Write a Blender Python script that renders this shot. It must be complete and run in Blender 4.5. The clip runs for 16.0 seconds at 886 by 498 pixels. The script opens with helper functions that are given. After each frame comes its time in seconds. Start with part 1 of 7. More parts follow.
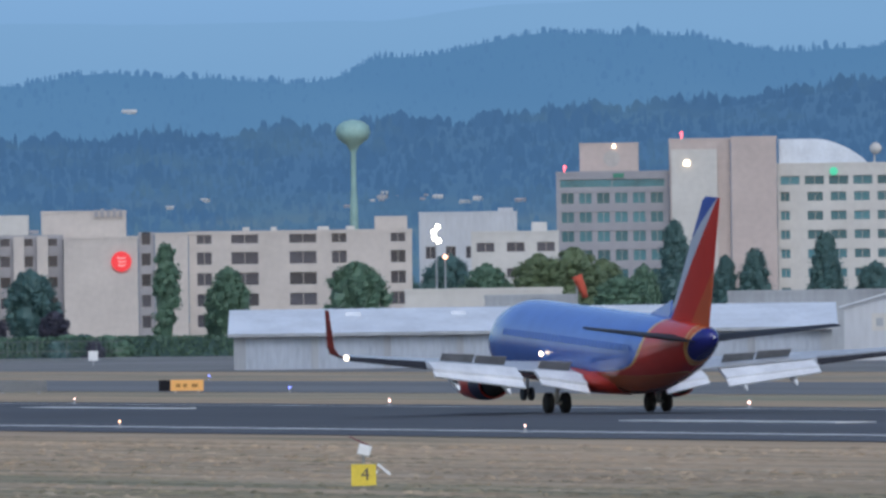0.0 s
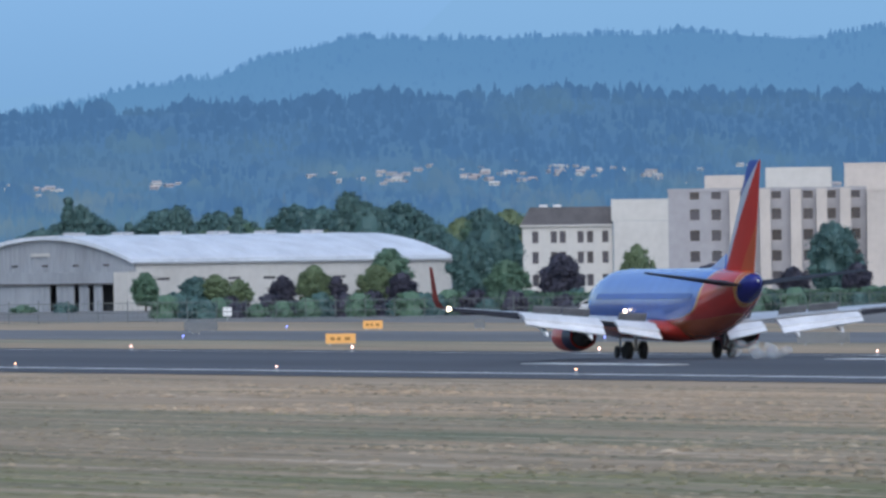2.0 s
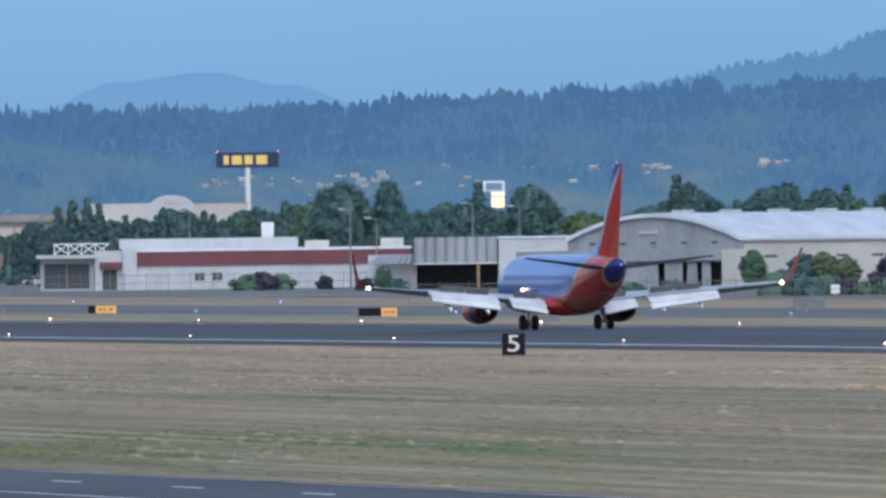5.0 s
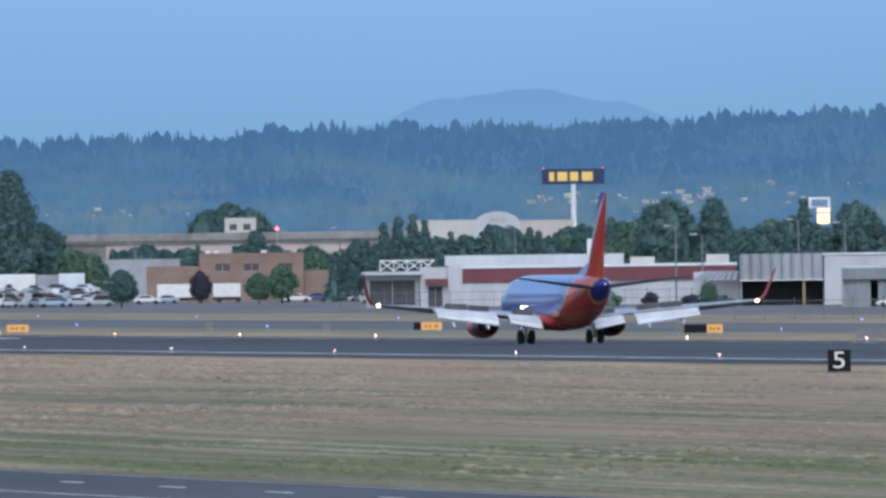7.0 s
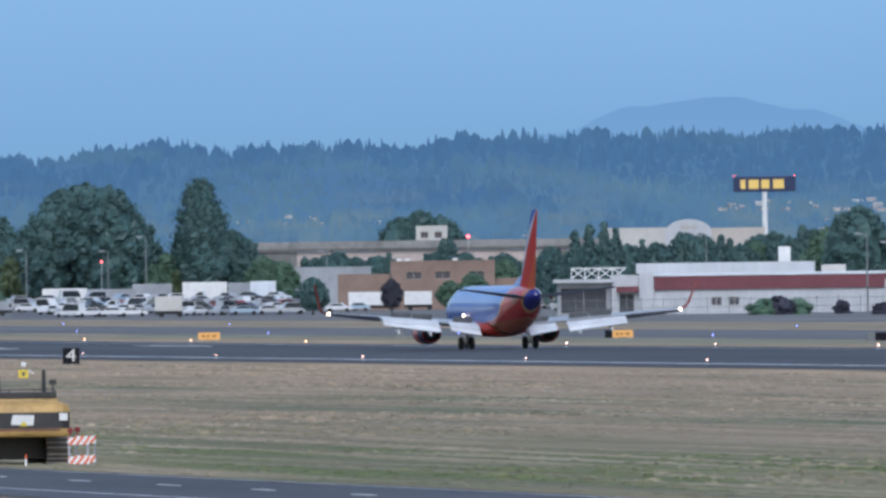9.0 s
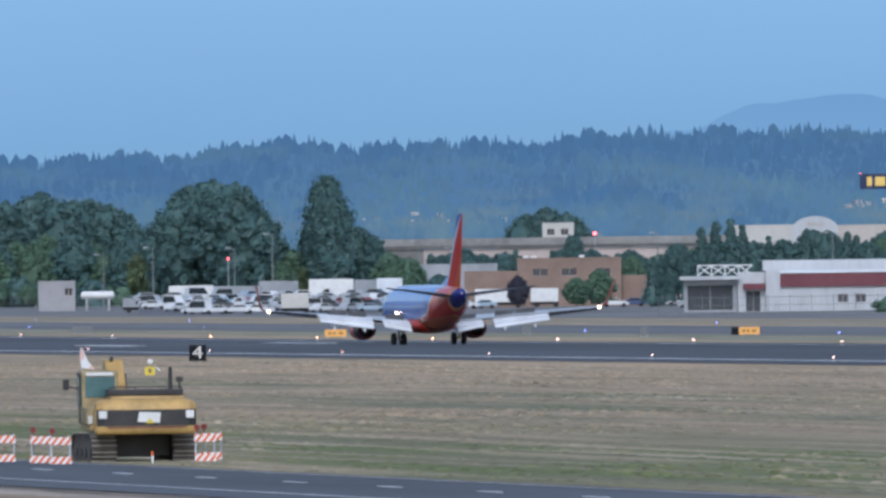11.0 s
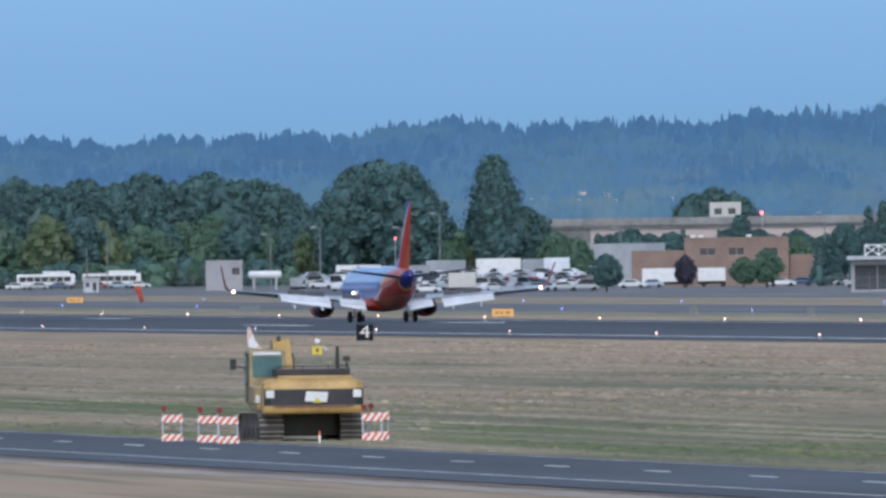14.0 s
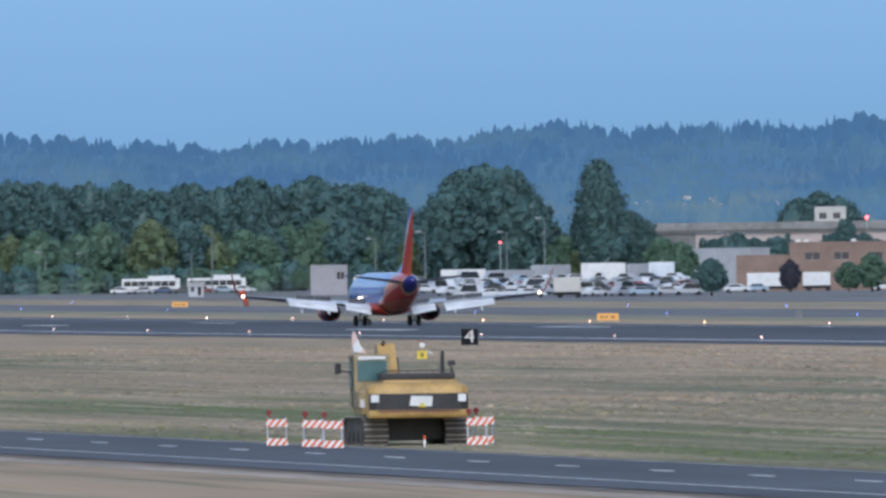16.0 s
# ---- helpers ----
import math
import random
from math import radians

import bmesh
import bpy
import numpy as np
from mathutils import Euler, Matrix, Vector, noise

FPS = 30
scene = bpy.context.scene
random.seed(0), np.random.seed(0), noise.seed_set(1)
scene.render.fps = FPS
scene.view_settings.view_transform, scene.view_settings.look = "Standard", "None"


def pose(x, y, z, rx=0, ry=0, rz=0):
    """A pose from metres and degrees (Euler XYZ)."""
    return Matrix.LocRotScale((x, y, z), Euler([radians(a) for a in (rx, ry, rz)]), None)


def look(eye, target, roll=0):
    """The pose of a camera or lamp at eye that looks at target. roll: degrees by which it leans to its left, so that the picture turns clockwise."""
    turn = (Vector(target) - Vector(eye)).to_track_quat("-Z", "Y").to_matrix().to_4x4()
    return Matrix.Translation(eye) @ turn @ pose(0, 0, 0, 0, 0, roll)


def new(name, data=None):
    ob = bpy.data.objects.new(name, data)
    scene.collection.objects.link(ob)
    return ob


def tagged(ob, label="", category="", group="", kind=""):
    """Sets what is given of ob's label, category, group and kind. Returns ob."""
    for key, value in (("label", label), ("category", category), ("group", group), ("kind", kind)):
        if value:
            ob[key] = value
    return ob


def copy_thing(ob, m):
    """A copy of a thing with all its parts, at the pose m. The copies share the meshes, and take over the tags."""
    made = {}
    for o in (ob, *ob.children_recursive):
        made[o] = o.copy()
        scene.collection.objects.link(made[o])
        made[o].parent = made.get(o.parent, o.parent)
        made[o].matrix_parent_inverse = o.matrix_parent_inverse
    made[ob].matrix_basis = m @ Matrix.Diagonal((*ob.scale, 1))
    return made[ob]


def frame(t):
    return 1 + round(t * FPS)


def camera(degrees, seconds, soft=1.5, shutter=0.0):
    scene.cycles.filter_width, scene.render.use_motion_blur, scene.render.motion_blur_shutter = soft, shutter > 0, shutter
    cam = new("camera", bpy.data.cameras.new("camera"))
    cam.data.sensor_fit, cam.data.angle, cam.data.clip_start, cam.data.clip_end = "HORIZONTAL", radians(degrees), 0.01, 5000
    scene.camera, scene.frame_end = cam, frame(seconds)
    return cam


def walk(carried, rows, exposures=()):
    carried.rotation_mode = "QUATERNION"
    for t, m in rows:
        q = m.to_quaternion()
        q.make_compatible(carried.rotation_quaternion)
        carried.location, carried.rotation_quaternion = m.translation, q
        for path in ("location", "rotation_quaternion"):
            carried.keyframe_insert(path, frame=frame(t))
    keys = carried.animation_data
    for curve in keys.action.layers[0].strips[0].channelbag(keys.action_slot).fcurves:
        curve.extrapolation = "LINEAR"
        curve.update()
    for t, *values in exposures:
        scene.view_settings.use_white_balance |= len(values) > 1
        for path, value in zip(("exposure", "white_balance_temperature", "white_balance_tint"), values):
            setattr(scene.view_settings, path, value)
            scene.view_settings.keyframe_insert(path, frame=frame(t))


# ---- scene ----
# A tripod camera with a very long lens pans after an airliner that rolls out on a runway.
# The runway runs along +Y; bearings are degrees to the right of +Y.
EYE = 5.56
TILT_OF_HORIZON = -0.778


def aim(bearing, pitch):
    return pose(0, 0, EYE, 90 + pitch, 0, -bearing) @ pose(0, 0, 0, 0, 0, TILT_OF_HORIZON)


cam = camera(3.0345, 16.0, soft=2.9)
PATH = [
    (0.0, 17.053, 0.183), (0.5, 16.441, 0.198), (1.0, 15.971, 0.212), (1.5, 14.963, 0.214),
    (2.0, 14.301, 0.054), (2.5, 13.901, 0.054), (3.0, 13.546, 0.032), (3.5, 13.224, 0.054),
    (4.0, 12.911, 0.048), (4.5, 12.522, 0.042), (5.0, 12.217, 0.004), (5.2, 12.135, 0.009),
    (7.3, 10.991, 0.067), (7.5, 10.939, 0.057), (8.0, 10.800, 0.067), (8.5, 10.701, 0.089),
    (9.0, 10.448, 0.111), (9.2, 10.373, 0.105), (11.3, 9.892, 0.117), (11.5, 9.796, 0.133),
    (12.0, 9.691, 0.107), (12.5, 9.587, 0.126), (13.0, 9.526, 0.127), (13.5, 9.515, 0.074),
    (14.0, 9.441, 0.044), (14.5, 9.345, 0.051), (15.0, 9.258, 0.054), (15.5, 9.189, 0.060),
    (16.0, 9.082, 0.064)]
walk(cam, [(t, aim(b, p)) for t, b, p in PATH], exposures=[(0.0, -0.05), (0.5, 0.04), (1.0, 0.11), (2.0, 0.2), (16.0, 0.2)])

# ---- light: late dusk under thin overcast, a soft sun behind the camera ----
world = bpy.data.worlds.new("world")
scene.world = world
world.use_nodes = True
wn, wl = world.node_tree.nodes, world.node_tree.links
sky = wn.new("ShaderNodeTexSky")
sky.sky_type, sky.sun_disc = "NISHITA", False
sky.sun_elevation, sky.sun_rotation = radians(43), radians(190)
sky.air_density, sky.dust_density, sky.ozone_density = 1.0, 1.5, 3.0
wn["Background"].inputs["Strength"].default_value = 0.15
wl.new(sky.outputs["Color"], wn["Background"].inputs["Color"])
sun = new("sun", bpy.data.lights.new("sun", "SUN"))
sun.data.energy, sun.data.angle, sun.data.color = 1.33, radians(40), (0.84, 0.90, 0.97)
sun.matrix_basis = look((-174, -985, 935), (0, 0, 0))


# ---- materials ----
def lin(r, g, b):
    """Linear colour from an 8-bit one."""
    return tuple(((c / 255 + 0.055) / 1.055) ** 2.4 if c > 10 else c / 255 / 12.92 for c in (r, g, b)) + (1.0,)


def mat(name, col, rough=0.7, metal=0.0, vary=0.12, scale=1.0, stretch=(1, 1, 1), fine=8.0, bump=0.1,
        per_object=0.0, island=0.0, col2=None, emit=0.0, bump_dist=0.05, spec=0.5):
    """A surface with variation at two scales, by object coordinates."""
    m = bpy.data.materials.new(name)
    m.use_nodes = True
    n, l = m.node_tree.nodes, m.node_tree.links
    b = n["Principled BSDF"]
    b.inputs["Roughness"].default_value, b.inputs["Metallic"].default_value = rough, metal
    b.inputs["Specular IOR Level"].default_value = spec
    tc = n.new("ShaderNodeTexCoord")
    mp = n.new("ShaderNodeMapping")
    mp.inputs["Scale"].default_value = stretch
    l.new(tc.outputs["Object"], mp.inputs["Vector"])
    big, small = n.new("ShaderNodeTexNoise"), n.new("ShaderNodeTexNoise")
    big.inputs["Scale"].default_value, small.inputs["Scale"].default_value = scale, scale * fine
    big.inputs["Detail"].default_value = small.inputs["Detail"].default_value = 4
    for q in (big, small):
        l.new(mp.outputs["Vector"], q.inputs["Vector"])
    mix = n.new("ShaderNodeMix")
    mix.data_type = "RGBA"
    c2 = col2 or tuple(max(0, c * (1 - 2.2 * vary)) for c in col[:3]) + (1,)
    c1 = col if col2 else tuple(min(1, c * (1 + vary)) for c in col[:3]) + (1,)
    mix.inputs["A"].default_value, mix.inputs["B"].default_value = c1, c2
    add = n.new("ShaderNodeMath")
    add.operation = "MULTIPLY_ADD"
    add.inputs[1].default_value = 0.45
    l.new(small.outputs["Fac"], add.inputs[0])
    l.new(big.outputs["Fac"], add.inputs[2])
    ramp = n.new("ShaderNodeMapRange")
    ramp.inputs["From Min"].default_value, ramp.inputs["From Max"].default_value = 0.52, 0.95
    l.new(add.outputs[0], ramp.inputs["Value"])
    l.new(ramp.outputs["Result"], mix.inputs["Factor"])
    out = mix.outputs["Result"]
    if per_object or island:
        info = n.new("ShaderNodeObjectInfo") if per_object else n.new("ShaderNodeNewGeometry")
        rnd = info.outputs["Random"] if per_object else info.outputs["Random Per Island"]
        hsv = n.new("ShaderNodeHueSaturation")
        mr = n.new("ShaderNodeMapRange")
        amount = per_object or island
        mr.inputs["To Min"].default_value, mr.inputs["To Max"].default_value = 1 - amount, 1 + amount
        l.new(rnd, mr.inputs["Value"])
        l.new(mr.outputs["Result"], hsv.inputs["Value"])
        l.new(out, hsv.inputs["Color"])
        out = hsv.outputs["Color"]
    l.new(out, b.inputs["Base Color"])
    if bump:
        bp = n.new("ShaderNodeBump")
        bp.inputs["Strength"].default_value, bp.inputs["Distance"].default_value = bump, bump_dist
        l.new(small.outputs["Fac"], bp.inputs["Height"])
        l.new(bp.outputs["Normal"], b.inputs["Normal"])
    if emit:
        l.new(out, b.inputs["Emission Color"])
        b.inputs["Emission Strength"].default_value = emit
    return m


def glow(name, col, strength):
    m = bpy.data.materials.new(name)
    m.use_nodes = True
    b = m.node_tree.nodes["Principled BSDF"]
    b.inputs["Base Color"].default_value = tuple(c * 0.3 for c in col[:3]) + (1,)
    b.inputs["Emission Color"].default_value, b.inputs["Emission Strength"].default_value = col, strength
    return m


def glassy(name, col, rough=0.12):
    m = mat(name, col, rough=rough, vary=0.15, scale=0.4, bump=0.0, per_object=0.35)
    m.node_tree.nodes["Principled BSDF"].inputs["Specular IOR Level"].default_value = 0.6
    return m


def grass_mat(name="dry_grass", clumps=0.0):
    """Dry mown grass: wide green and tan patches; clumps differ from one another."""
    m = bpy.data.materials.new(name)
    m.use_nodes = True
    n, l = m.node_tree.nodes, m.node_tree.links
    b = n["Principled BSDF"]
    b.inputs["Roughness"].default_value, b.inputs["Specular IOR Level"].default_value = 0.95, 0.1
    geo = n.new("ShaderNodeNewGeometry")

    def wave(scale, stretch, detail, lo, hi):
        mp = n.new("ShaderNodeMapping")
        mp.inputs["Scale"].default_value = stretch
        l.new(geo.outputs["Position"], mp.inputs["Vector"])
        t = n.new("ShaderNodeTexNoise")
        t.inputs["Scale"].default_value, t.inputs["Detail"].default_value = scale, detail
        l.new(mp.outputs["Vector"], t.inputs["Vector"])
        r = n.new("ShaderNodeMapRange")
        r.inputs["From Min"].default_value, r.inputs["From Max"].default_value = lo, hi
        l.new(t.outputs["Fac"], r.inputs["Value"])
        return r.outputs["Result"]

    def over(fac, under, col):
        mix = n.new("ShaderNodeMix")
        mix.data_type = "RGBA"
        l.new(fac, mix.inputs["Factor"])
        if isinstance(under, tuple):
            mix.inputs["A"].default_value = under
        else:
            l.new(under, mix.inputs["A"])
        mix.inputs["B"].default_value = col
        return mix.outputs["Result"]
    sep = n.new("ShaderNodeSeparateXYZ")
    l.new(geo.outputs["Position"], sep.inputs[0])
    drift = n.new("ShaderNodeMath")
    drift.operation = "MULTIPLY_ADD"
    l.new(wave(0.02, (1, 0.5, 1), 4, 0.0, 1.0), drift.inputs[0])
    drift.inputs[1].default_value = 34.0
    l.new(sep.outputs["X"], drift.inputs[2])

    def times(a, b):
        q = n.new("ShaderNodeMath")
        q.operation, q.use_clamp = "MULTIPLY", True
        l.new(a, q.inputs[0])
        l.new(b, q.inputs[1])
        return q.outputs[0]

    def belt(middle, half):
        """A strip along the runway with a wandering edge."""
        away = n.new("ShaderNodeMath")
        away.operation = "SUBTRACT"
        l.new(drift.outputs[0], away.inputs[0])
        away.inputs[1].default_value = middle + 17.0
        size = n.new("ShaderNodeMath")
        size.operation = "ABSOLUTE"
        l.new(away.outputs[0], size.inputs[0])
        r = n.new("ShaderNodeMapRange")
        r.interpolation_type = "SMOOTHSTEP"
        r.inputs["From Min"].default_value, r.inputs["From Max"].default_value = half, half * 0.35
        l.new(size.outputs[0], r.inputs["Value"])
        return r.outputs["Result"]
    col = over(wave(0.035, (1.5, 0.12, 1), 5, 0.36, 0.66), (0.47, 0.34, 0.225, 1), (0.34, 0.262, 0.185, 1))
    col = over(times(belt(122, 34), wave(0.05, (1.2, 0.10, 1), 6, 0.26, 0.56)), col, (0.30, 0.238, 0.165, 1))
    col = over(times(belt(141, 17), wave(0.09, (1.0, 0.07, 1), 6, 0.40, 0.60)), col, (0.15, 0.17, 0.108, 1))
    col = over(times(belt(93, 26), wave(0.10, (1.2, 0.07, 1), 6, 0.32, 0.55)), col, (0.15, 0.172, 0.08, 1))
    col = over(times(belt(291, 14), wave(0.04, (1.0, 0.06, 1), 5, 0.26, 0.52)), col, (0.25, 0.255, 0.185, 1))
    col = over(times(belt(370, 22), wave(0.04, (1.0, 0.06, 1), 5, 0.35, 0.60)), col, (0.28, 0.25, 0.195, 1))
    col = over(wave(0.16, (2.2, 0.07, 1), 6, 0.50, 0.72), col, (0.42, 0.328, 0.235, 1))
    col = over(wave(0.42, (1.0, 0.035, 1), 4, 0.50, 0.70), col, (0.19, 0.178, 0.12, 1))
    col = over(wave(0.55, (1.2, 0.03, 1), 4, 0.54, 0.72), col, (0.46, 0.37, 0.275, 1))
    col = over(wave(0.24, (2.4, 0.07, 1), 6, 0.54, 0.74), col, (0.205, 0.178, 0.125, 1))
    if clumps:
        hsv = n.new("ShaderNodeHueSaturation")
        mr = n.new("ShaderNodeMapRange")
        mr.inputs["To Min"].default_value, mr.inputs["To Max"].default_value = 1 - clumps, 1 + clumps * 0.8
        l.new(geo.outputs["Random Per Island"], mr.inputs["Value"])
        l.new(mr.outputs["Result"], hsv.inputs["Value"])
        l.new(col, hsv.inputs["Color"])
        col = hsv.outputs["Color"]
    l.new(col, b.inputs["Base Color"])
    return m


M_GRASS = grass_mat()
M_CLUMPS = grass_mat("grass_clump_blades", 0.24)
M_ASPHALT = mat("runway_asphalt", (0.078, 0.082, 0.096, 1), rough=0.85, scale=0.06, stretch=(1, 0.06, 1), fine=12, vary=0.16, bump=0.2, spec=0.35)
M_TAXI = mat("taxiway_asphalt", (0.15, 0.15, 0.155, 1), rough=0.85, scale=0.06, stretch=(1, 0.1, 1), fine=12, vary=0.14, bump=0.2)
M_ROAD = mat("road_asphalt", (0.085, 0.090, 0.105, 1), rough=0.85, scale=0.15, stretch=(1, 0.2, 1), fine=14, vary=0.15, bump=0.3)
M_PAINT = mat("road_paint", (0.72, 0.72, 0.70, 1), rough=0.6, scale=0.3, vary=0.15, fine=10)
M_PAINT_WORN = mat("worn_road_paint", (0.62, 0.62, 0.60, 1), rough=0.7, scale=0.35, stretch=(1, 0.35, 1), col2=(0.12, 0.12, 0.125, 1), fine=6)
M_SOIL = mat("bare_soil", (0.20, 0.155, 0.12, 1), rough=0.95, scale=0.25, stretch=(1, 0.1, 1), vary=0.25, fine=9, bump=0.4)
M_GRAVEL = mat("pale_shoulder_gravel", (0.42, 0.34, 0.27, 1), rough=0.95, scale=0.3, stretch=(1, 0.1, 1), vary=0.2, fine=9, bump=0.4)
M_APRON = mat("apron_concrete", (0.19, 0.185, 0.18, 1), rough=0.9, scale=0.03, vary=0.2, fine=12)

M_WHITE_METAL = mat("white_sheet_metal", (0.49, 0.505, 0.535, 1), rough=0.5, scale=0.3, vary=0.07, stretch=(1, 1, 0.2))
M_ROOF_METAL = mat("pale_roof_metal", (0.66, 0.70, 0.76, 1), rough=0.45, scale=0.25, vary=0.08)
M_GREY_METAL = mat("grey_sheet_metal", (0.33, 0.35, 0.38, 1), rough=0.55, scale=0.3, vary=0.10, stretch=(1, 1, 0.2))
M_STUCCO = mat("cream_stucco", (0.54, 0.485, 0.445, 1), rough=0.85, scale=0.15, vary=0.06)
M_STUCCO_GREY = mat("grey_stucco", (0.36, 0.35, 0.37, 1), rough=0.85, scale=0.15, vary=0.07)
M_PINK = mat("pinkish_concrete", (0.50, 0.42, 0.39, 1), rough=0.85, scale=0.12, vary=0.06)
M_PALE = mat("pale_concrete", (0.56, 0.54, 0.51, 1), rough=0.85, scale=0.12, vary=0.06)
M_BRICK = mat("brown_brick_wall", (0.27, 0.19, 0.155, 1), rough=0.9, scale=0.3, vary=0.10)
M_RED_BAND = mat("dark_red_fascia", (0.165, 0.045, 0.06, 1), rough=0.6, scale=0.3, vary=0.08)
# shade of deep openings put into a near-black colour, slightly lifted for haze
M_DARK = mat("unlit_opening_shade", (0.065, 0.07, 0.082, 1), rough=0.9, vary=0.1, bump=0)
M_ROOF_DARK = mat("dark_shingle_roof", (0.10, 0.095, 0.10, 1), rough=0.9, scale=0.5, vary=0.12)
M_WINDOW = glassy("dark_window_glass", (0.06, 0.062, 0.082, 1))
M_WINDOW_TEAL = glassy("teal_window_glass", (0.055, 0.165, 0.20, 1))
M_FRAME = mat("window_frame", (0.45, 0.42, 0.40, 1), rough=0.6, vary=0.05, bump=0)
M_BARK = mat("bark", (0.09, 0.07, 0.055, 1), rough=0.95, scale=1.5, vary=0.2, stretch=(1, 1, 0.3))


def leaf(name, a, b):
    """Leaves that let some light through."""
    m = mat(name, a, rough=0.5, scale=0.25, fine=6, col2=b, bump=0, island=0.12)
    n, l = m.node_tree.nodes, m.node_tree.links
    n["Principled BSDF"].inputs["Specular IOR Level"].default_value = 0.35
    tr, mix = n.new("ShaderNodeBsdfTranslucent"), n.new("ShaderNodeMixShader")
    l.new(n["Principled BSDF"].inputs["Base Color"].links[0].from_socket, tr.inputs["Color"])
    mix.inputs[0].default_value = 0.18
    l.new(n["Principled BSDF"].outputs[0], mix.inputs[1])
    l.new(tr.outputs[0], mix.inputs[2])
    l.new(mix.outputs[0], n["Material Output"].inputs["Surface"])
    return m


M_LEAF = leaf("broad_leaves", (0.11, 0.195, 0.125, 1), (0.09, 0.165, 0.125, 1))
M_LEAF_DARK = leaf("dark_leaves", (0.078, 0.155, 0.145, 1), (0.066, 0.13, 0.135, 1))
M_LEAF_BRIGHT = leaf("fresh_leaves", (0.15, 0.20, 0.10, 1), (0.105, 0.155, 0.10, 1))
M_LEAF_PLUM = leaf("plum_leaves", (0.06, 0.058, 0.085, 1), (0.045, 0.047, 0.07, 1))
M_METAL = mat("galvanised_steel", (0.42, 0.43, 0.45, 1), rough=0.45, metal=0.6, vary=0.1, bump=0)
M_BLACK = mat("black_rubber", (0.022, 0.022, 0.024, 1), rough=0.8, scale=3, vary=0.15)
M_BLACK_PAINT = mat("black_sign_face", (0.016, 0.016, 0.02, 1), rough=0.8, vary=0.1, bump=0, spec=0.1)
M_YELLOW_PAINT = mat("yellow_sign_face", (0.72, 0.55, 0.06, 1), rough=0.5, vary=0.08, bump=0)
M_SIGN_LIT = glow("lit_yellow_sign_face", (1.0, 0.53, 0.17, 1), 0.42)
M_WHITE_PAINT = mat("white_paint", (0.74, 0.74, 0.74, 1), rough=0.5, vary=0.05, bump=0)
M_ORANGE_PAINT = mat("orange_paint", (0.75, 0.13, 0.03, 1), rough=0.5, vary=0.08, bump=0)
M_LAMP_WARM = glow("warm_lamp", (1.0, 0.80, 0.58, 1), 7)
M_LAMP_RED = glow("red_lamp", (1.0, 0.10, 0.12, 1), 7)
M_LAMP_ORANGE = glow("orange_lamp", (1.0, 0.50, 0.30, 1), 5)
M_LAMP_BLUE = glow("blue_lamp", (0.20, 0.25, 1.0, 1), 5)


M_LAMP_EDGE = glow("edge_lamp", (1.0, 0.58, 0.50, 1), 6)


# ---- small mesh tools ----
def box(bm, x0, x1, y0, y1, z0, z1, m=None):
    v = [bm.verts.new(c) for c in ((x0, y0, z0), (x1, y0, z0), (x1, y1, z0), (x0, y1, z0),
                                   (x0, y0, z1), (x1, y0, z1), (x1, y1, z1), (x0, y1, z1))]
    for f in ((3, 2, 1, 0), (4, 5, 6, 7), (0, 1, 5, 4), (1, 2, 6, 5), (2, 3, 7, 6), (3, 0, 4, 7)):
        bm.faces.new([v[i] for i in f])
    if m is not None:
        for q in v:
            q.co = m @ q.co
    return v


def rings(bm, loops, close=True, cap=True):
    """A skin over loops of points."""
    vs = [[bm.verts.new(c) for c in lp] for lp in loops]
    k = len(vs[0])
    for a, b in zip(vs, vs[1:]):
        for i in range(k if close else k - 1):
            j = (i + 1) % k
            bm.faces.new((a[i], a[j], b[j], b[i]))
    if cap:
        bm.faces.new(list(reversed(vs[0])))
        bm.faces.new(vs[-1])
    return vs


def tube(bm, path, radii, seg=8):
    """A round tube along a path of points."""
    loops = []
    for i, p in enumerate(path):
        p = Vector(p)
        d = (Vector(path[min(i + 1, len(path) - 1)]) - Vector(path[max(i - 1, 0)])).normalized()
        a = d.orthogonal().normalized()
        b = d.cross(a)
        r = radii[i] if isinstance(radii, (list, tuple)) else radii
        loops.append([p + r * (math.cos(2 * math.pi * k / seg) * a + math.sin(2 * math.pi * k / seg) * b) for k in range(seg)])
    rings(bm, loops)


def ball(bm, c, r, seg=8, squash=1.0):
    m = Matrix.Translation(c) @ Matrix.Diagonal((r, r, r * squash, 1))
    bmesh.ops.create_uvsphere(bm, u_segments=seg, v_segments=max(4, seg // 2), radius=1, matrix=m)


def part(name, bm, material, parent=None, label="", smooth=False, at=None):
    me = bpy.data.meshes.new(name)
    bmesh.ops.recalc_face_normals(bm, faces=bm.faces)
    bm.to_mesh(me)
    bm.free()
    if smooth:
        me.polygons.foreach_set("use_smooth", [True] * len(me.polygons))
    me.materials.append(material)
    ob = new(name, me)
    ob.parent = parent
    if at is not None:
        ob.matrix_basis = at
    if label:
        ob["label"] = label
    return ob


def shared(name, mesh, parent, m):
    """One more piece on a mesh that exists."""
    ob = new(name, mesh)
    ob.parent = parent
    ob.matrix_basis = m
    return ob


def quick(fn):
    bm = bmesh.new()
    fn(bm)
    return bm


def boxed(*b):
    bm = bmesh.new()
    box(bm, *b)
    return bm


def thing(name, label, category, m, group=""):
    e = new(name)
    e.empty_display_size = 0.3
    e.matrix_basis = m
    return tagged(e, label, category, group)


def rise(r):
    """Height of the land at a distance: level airfield, then a very gentle rise."""
    return 0.0006 * max(0.0, r - 1500)


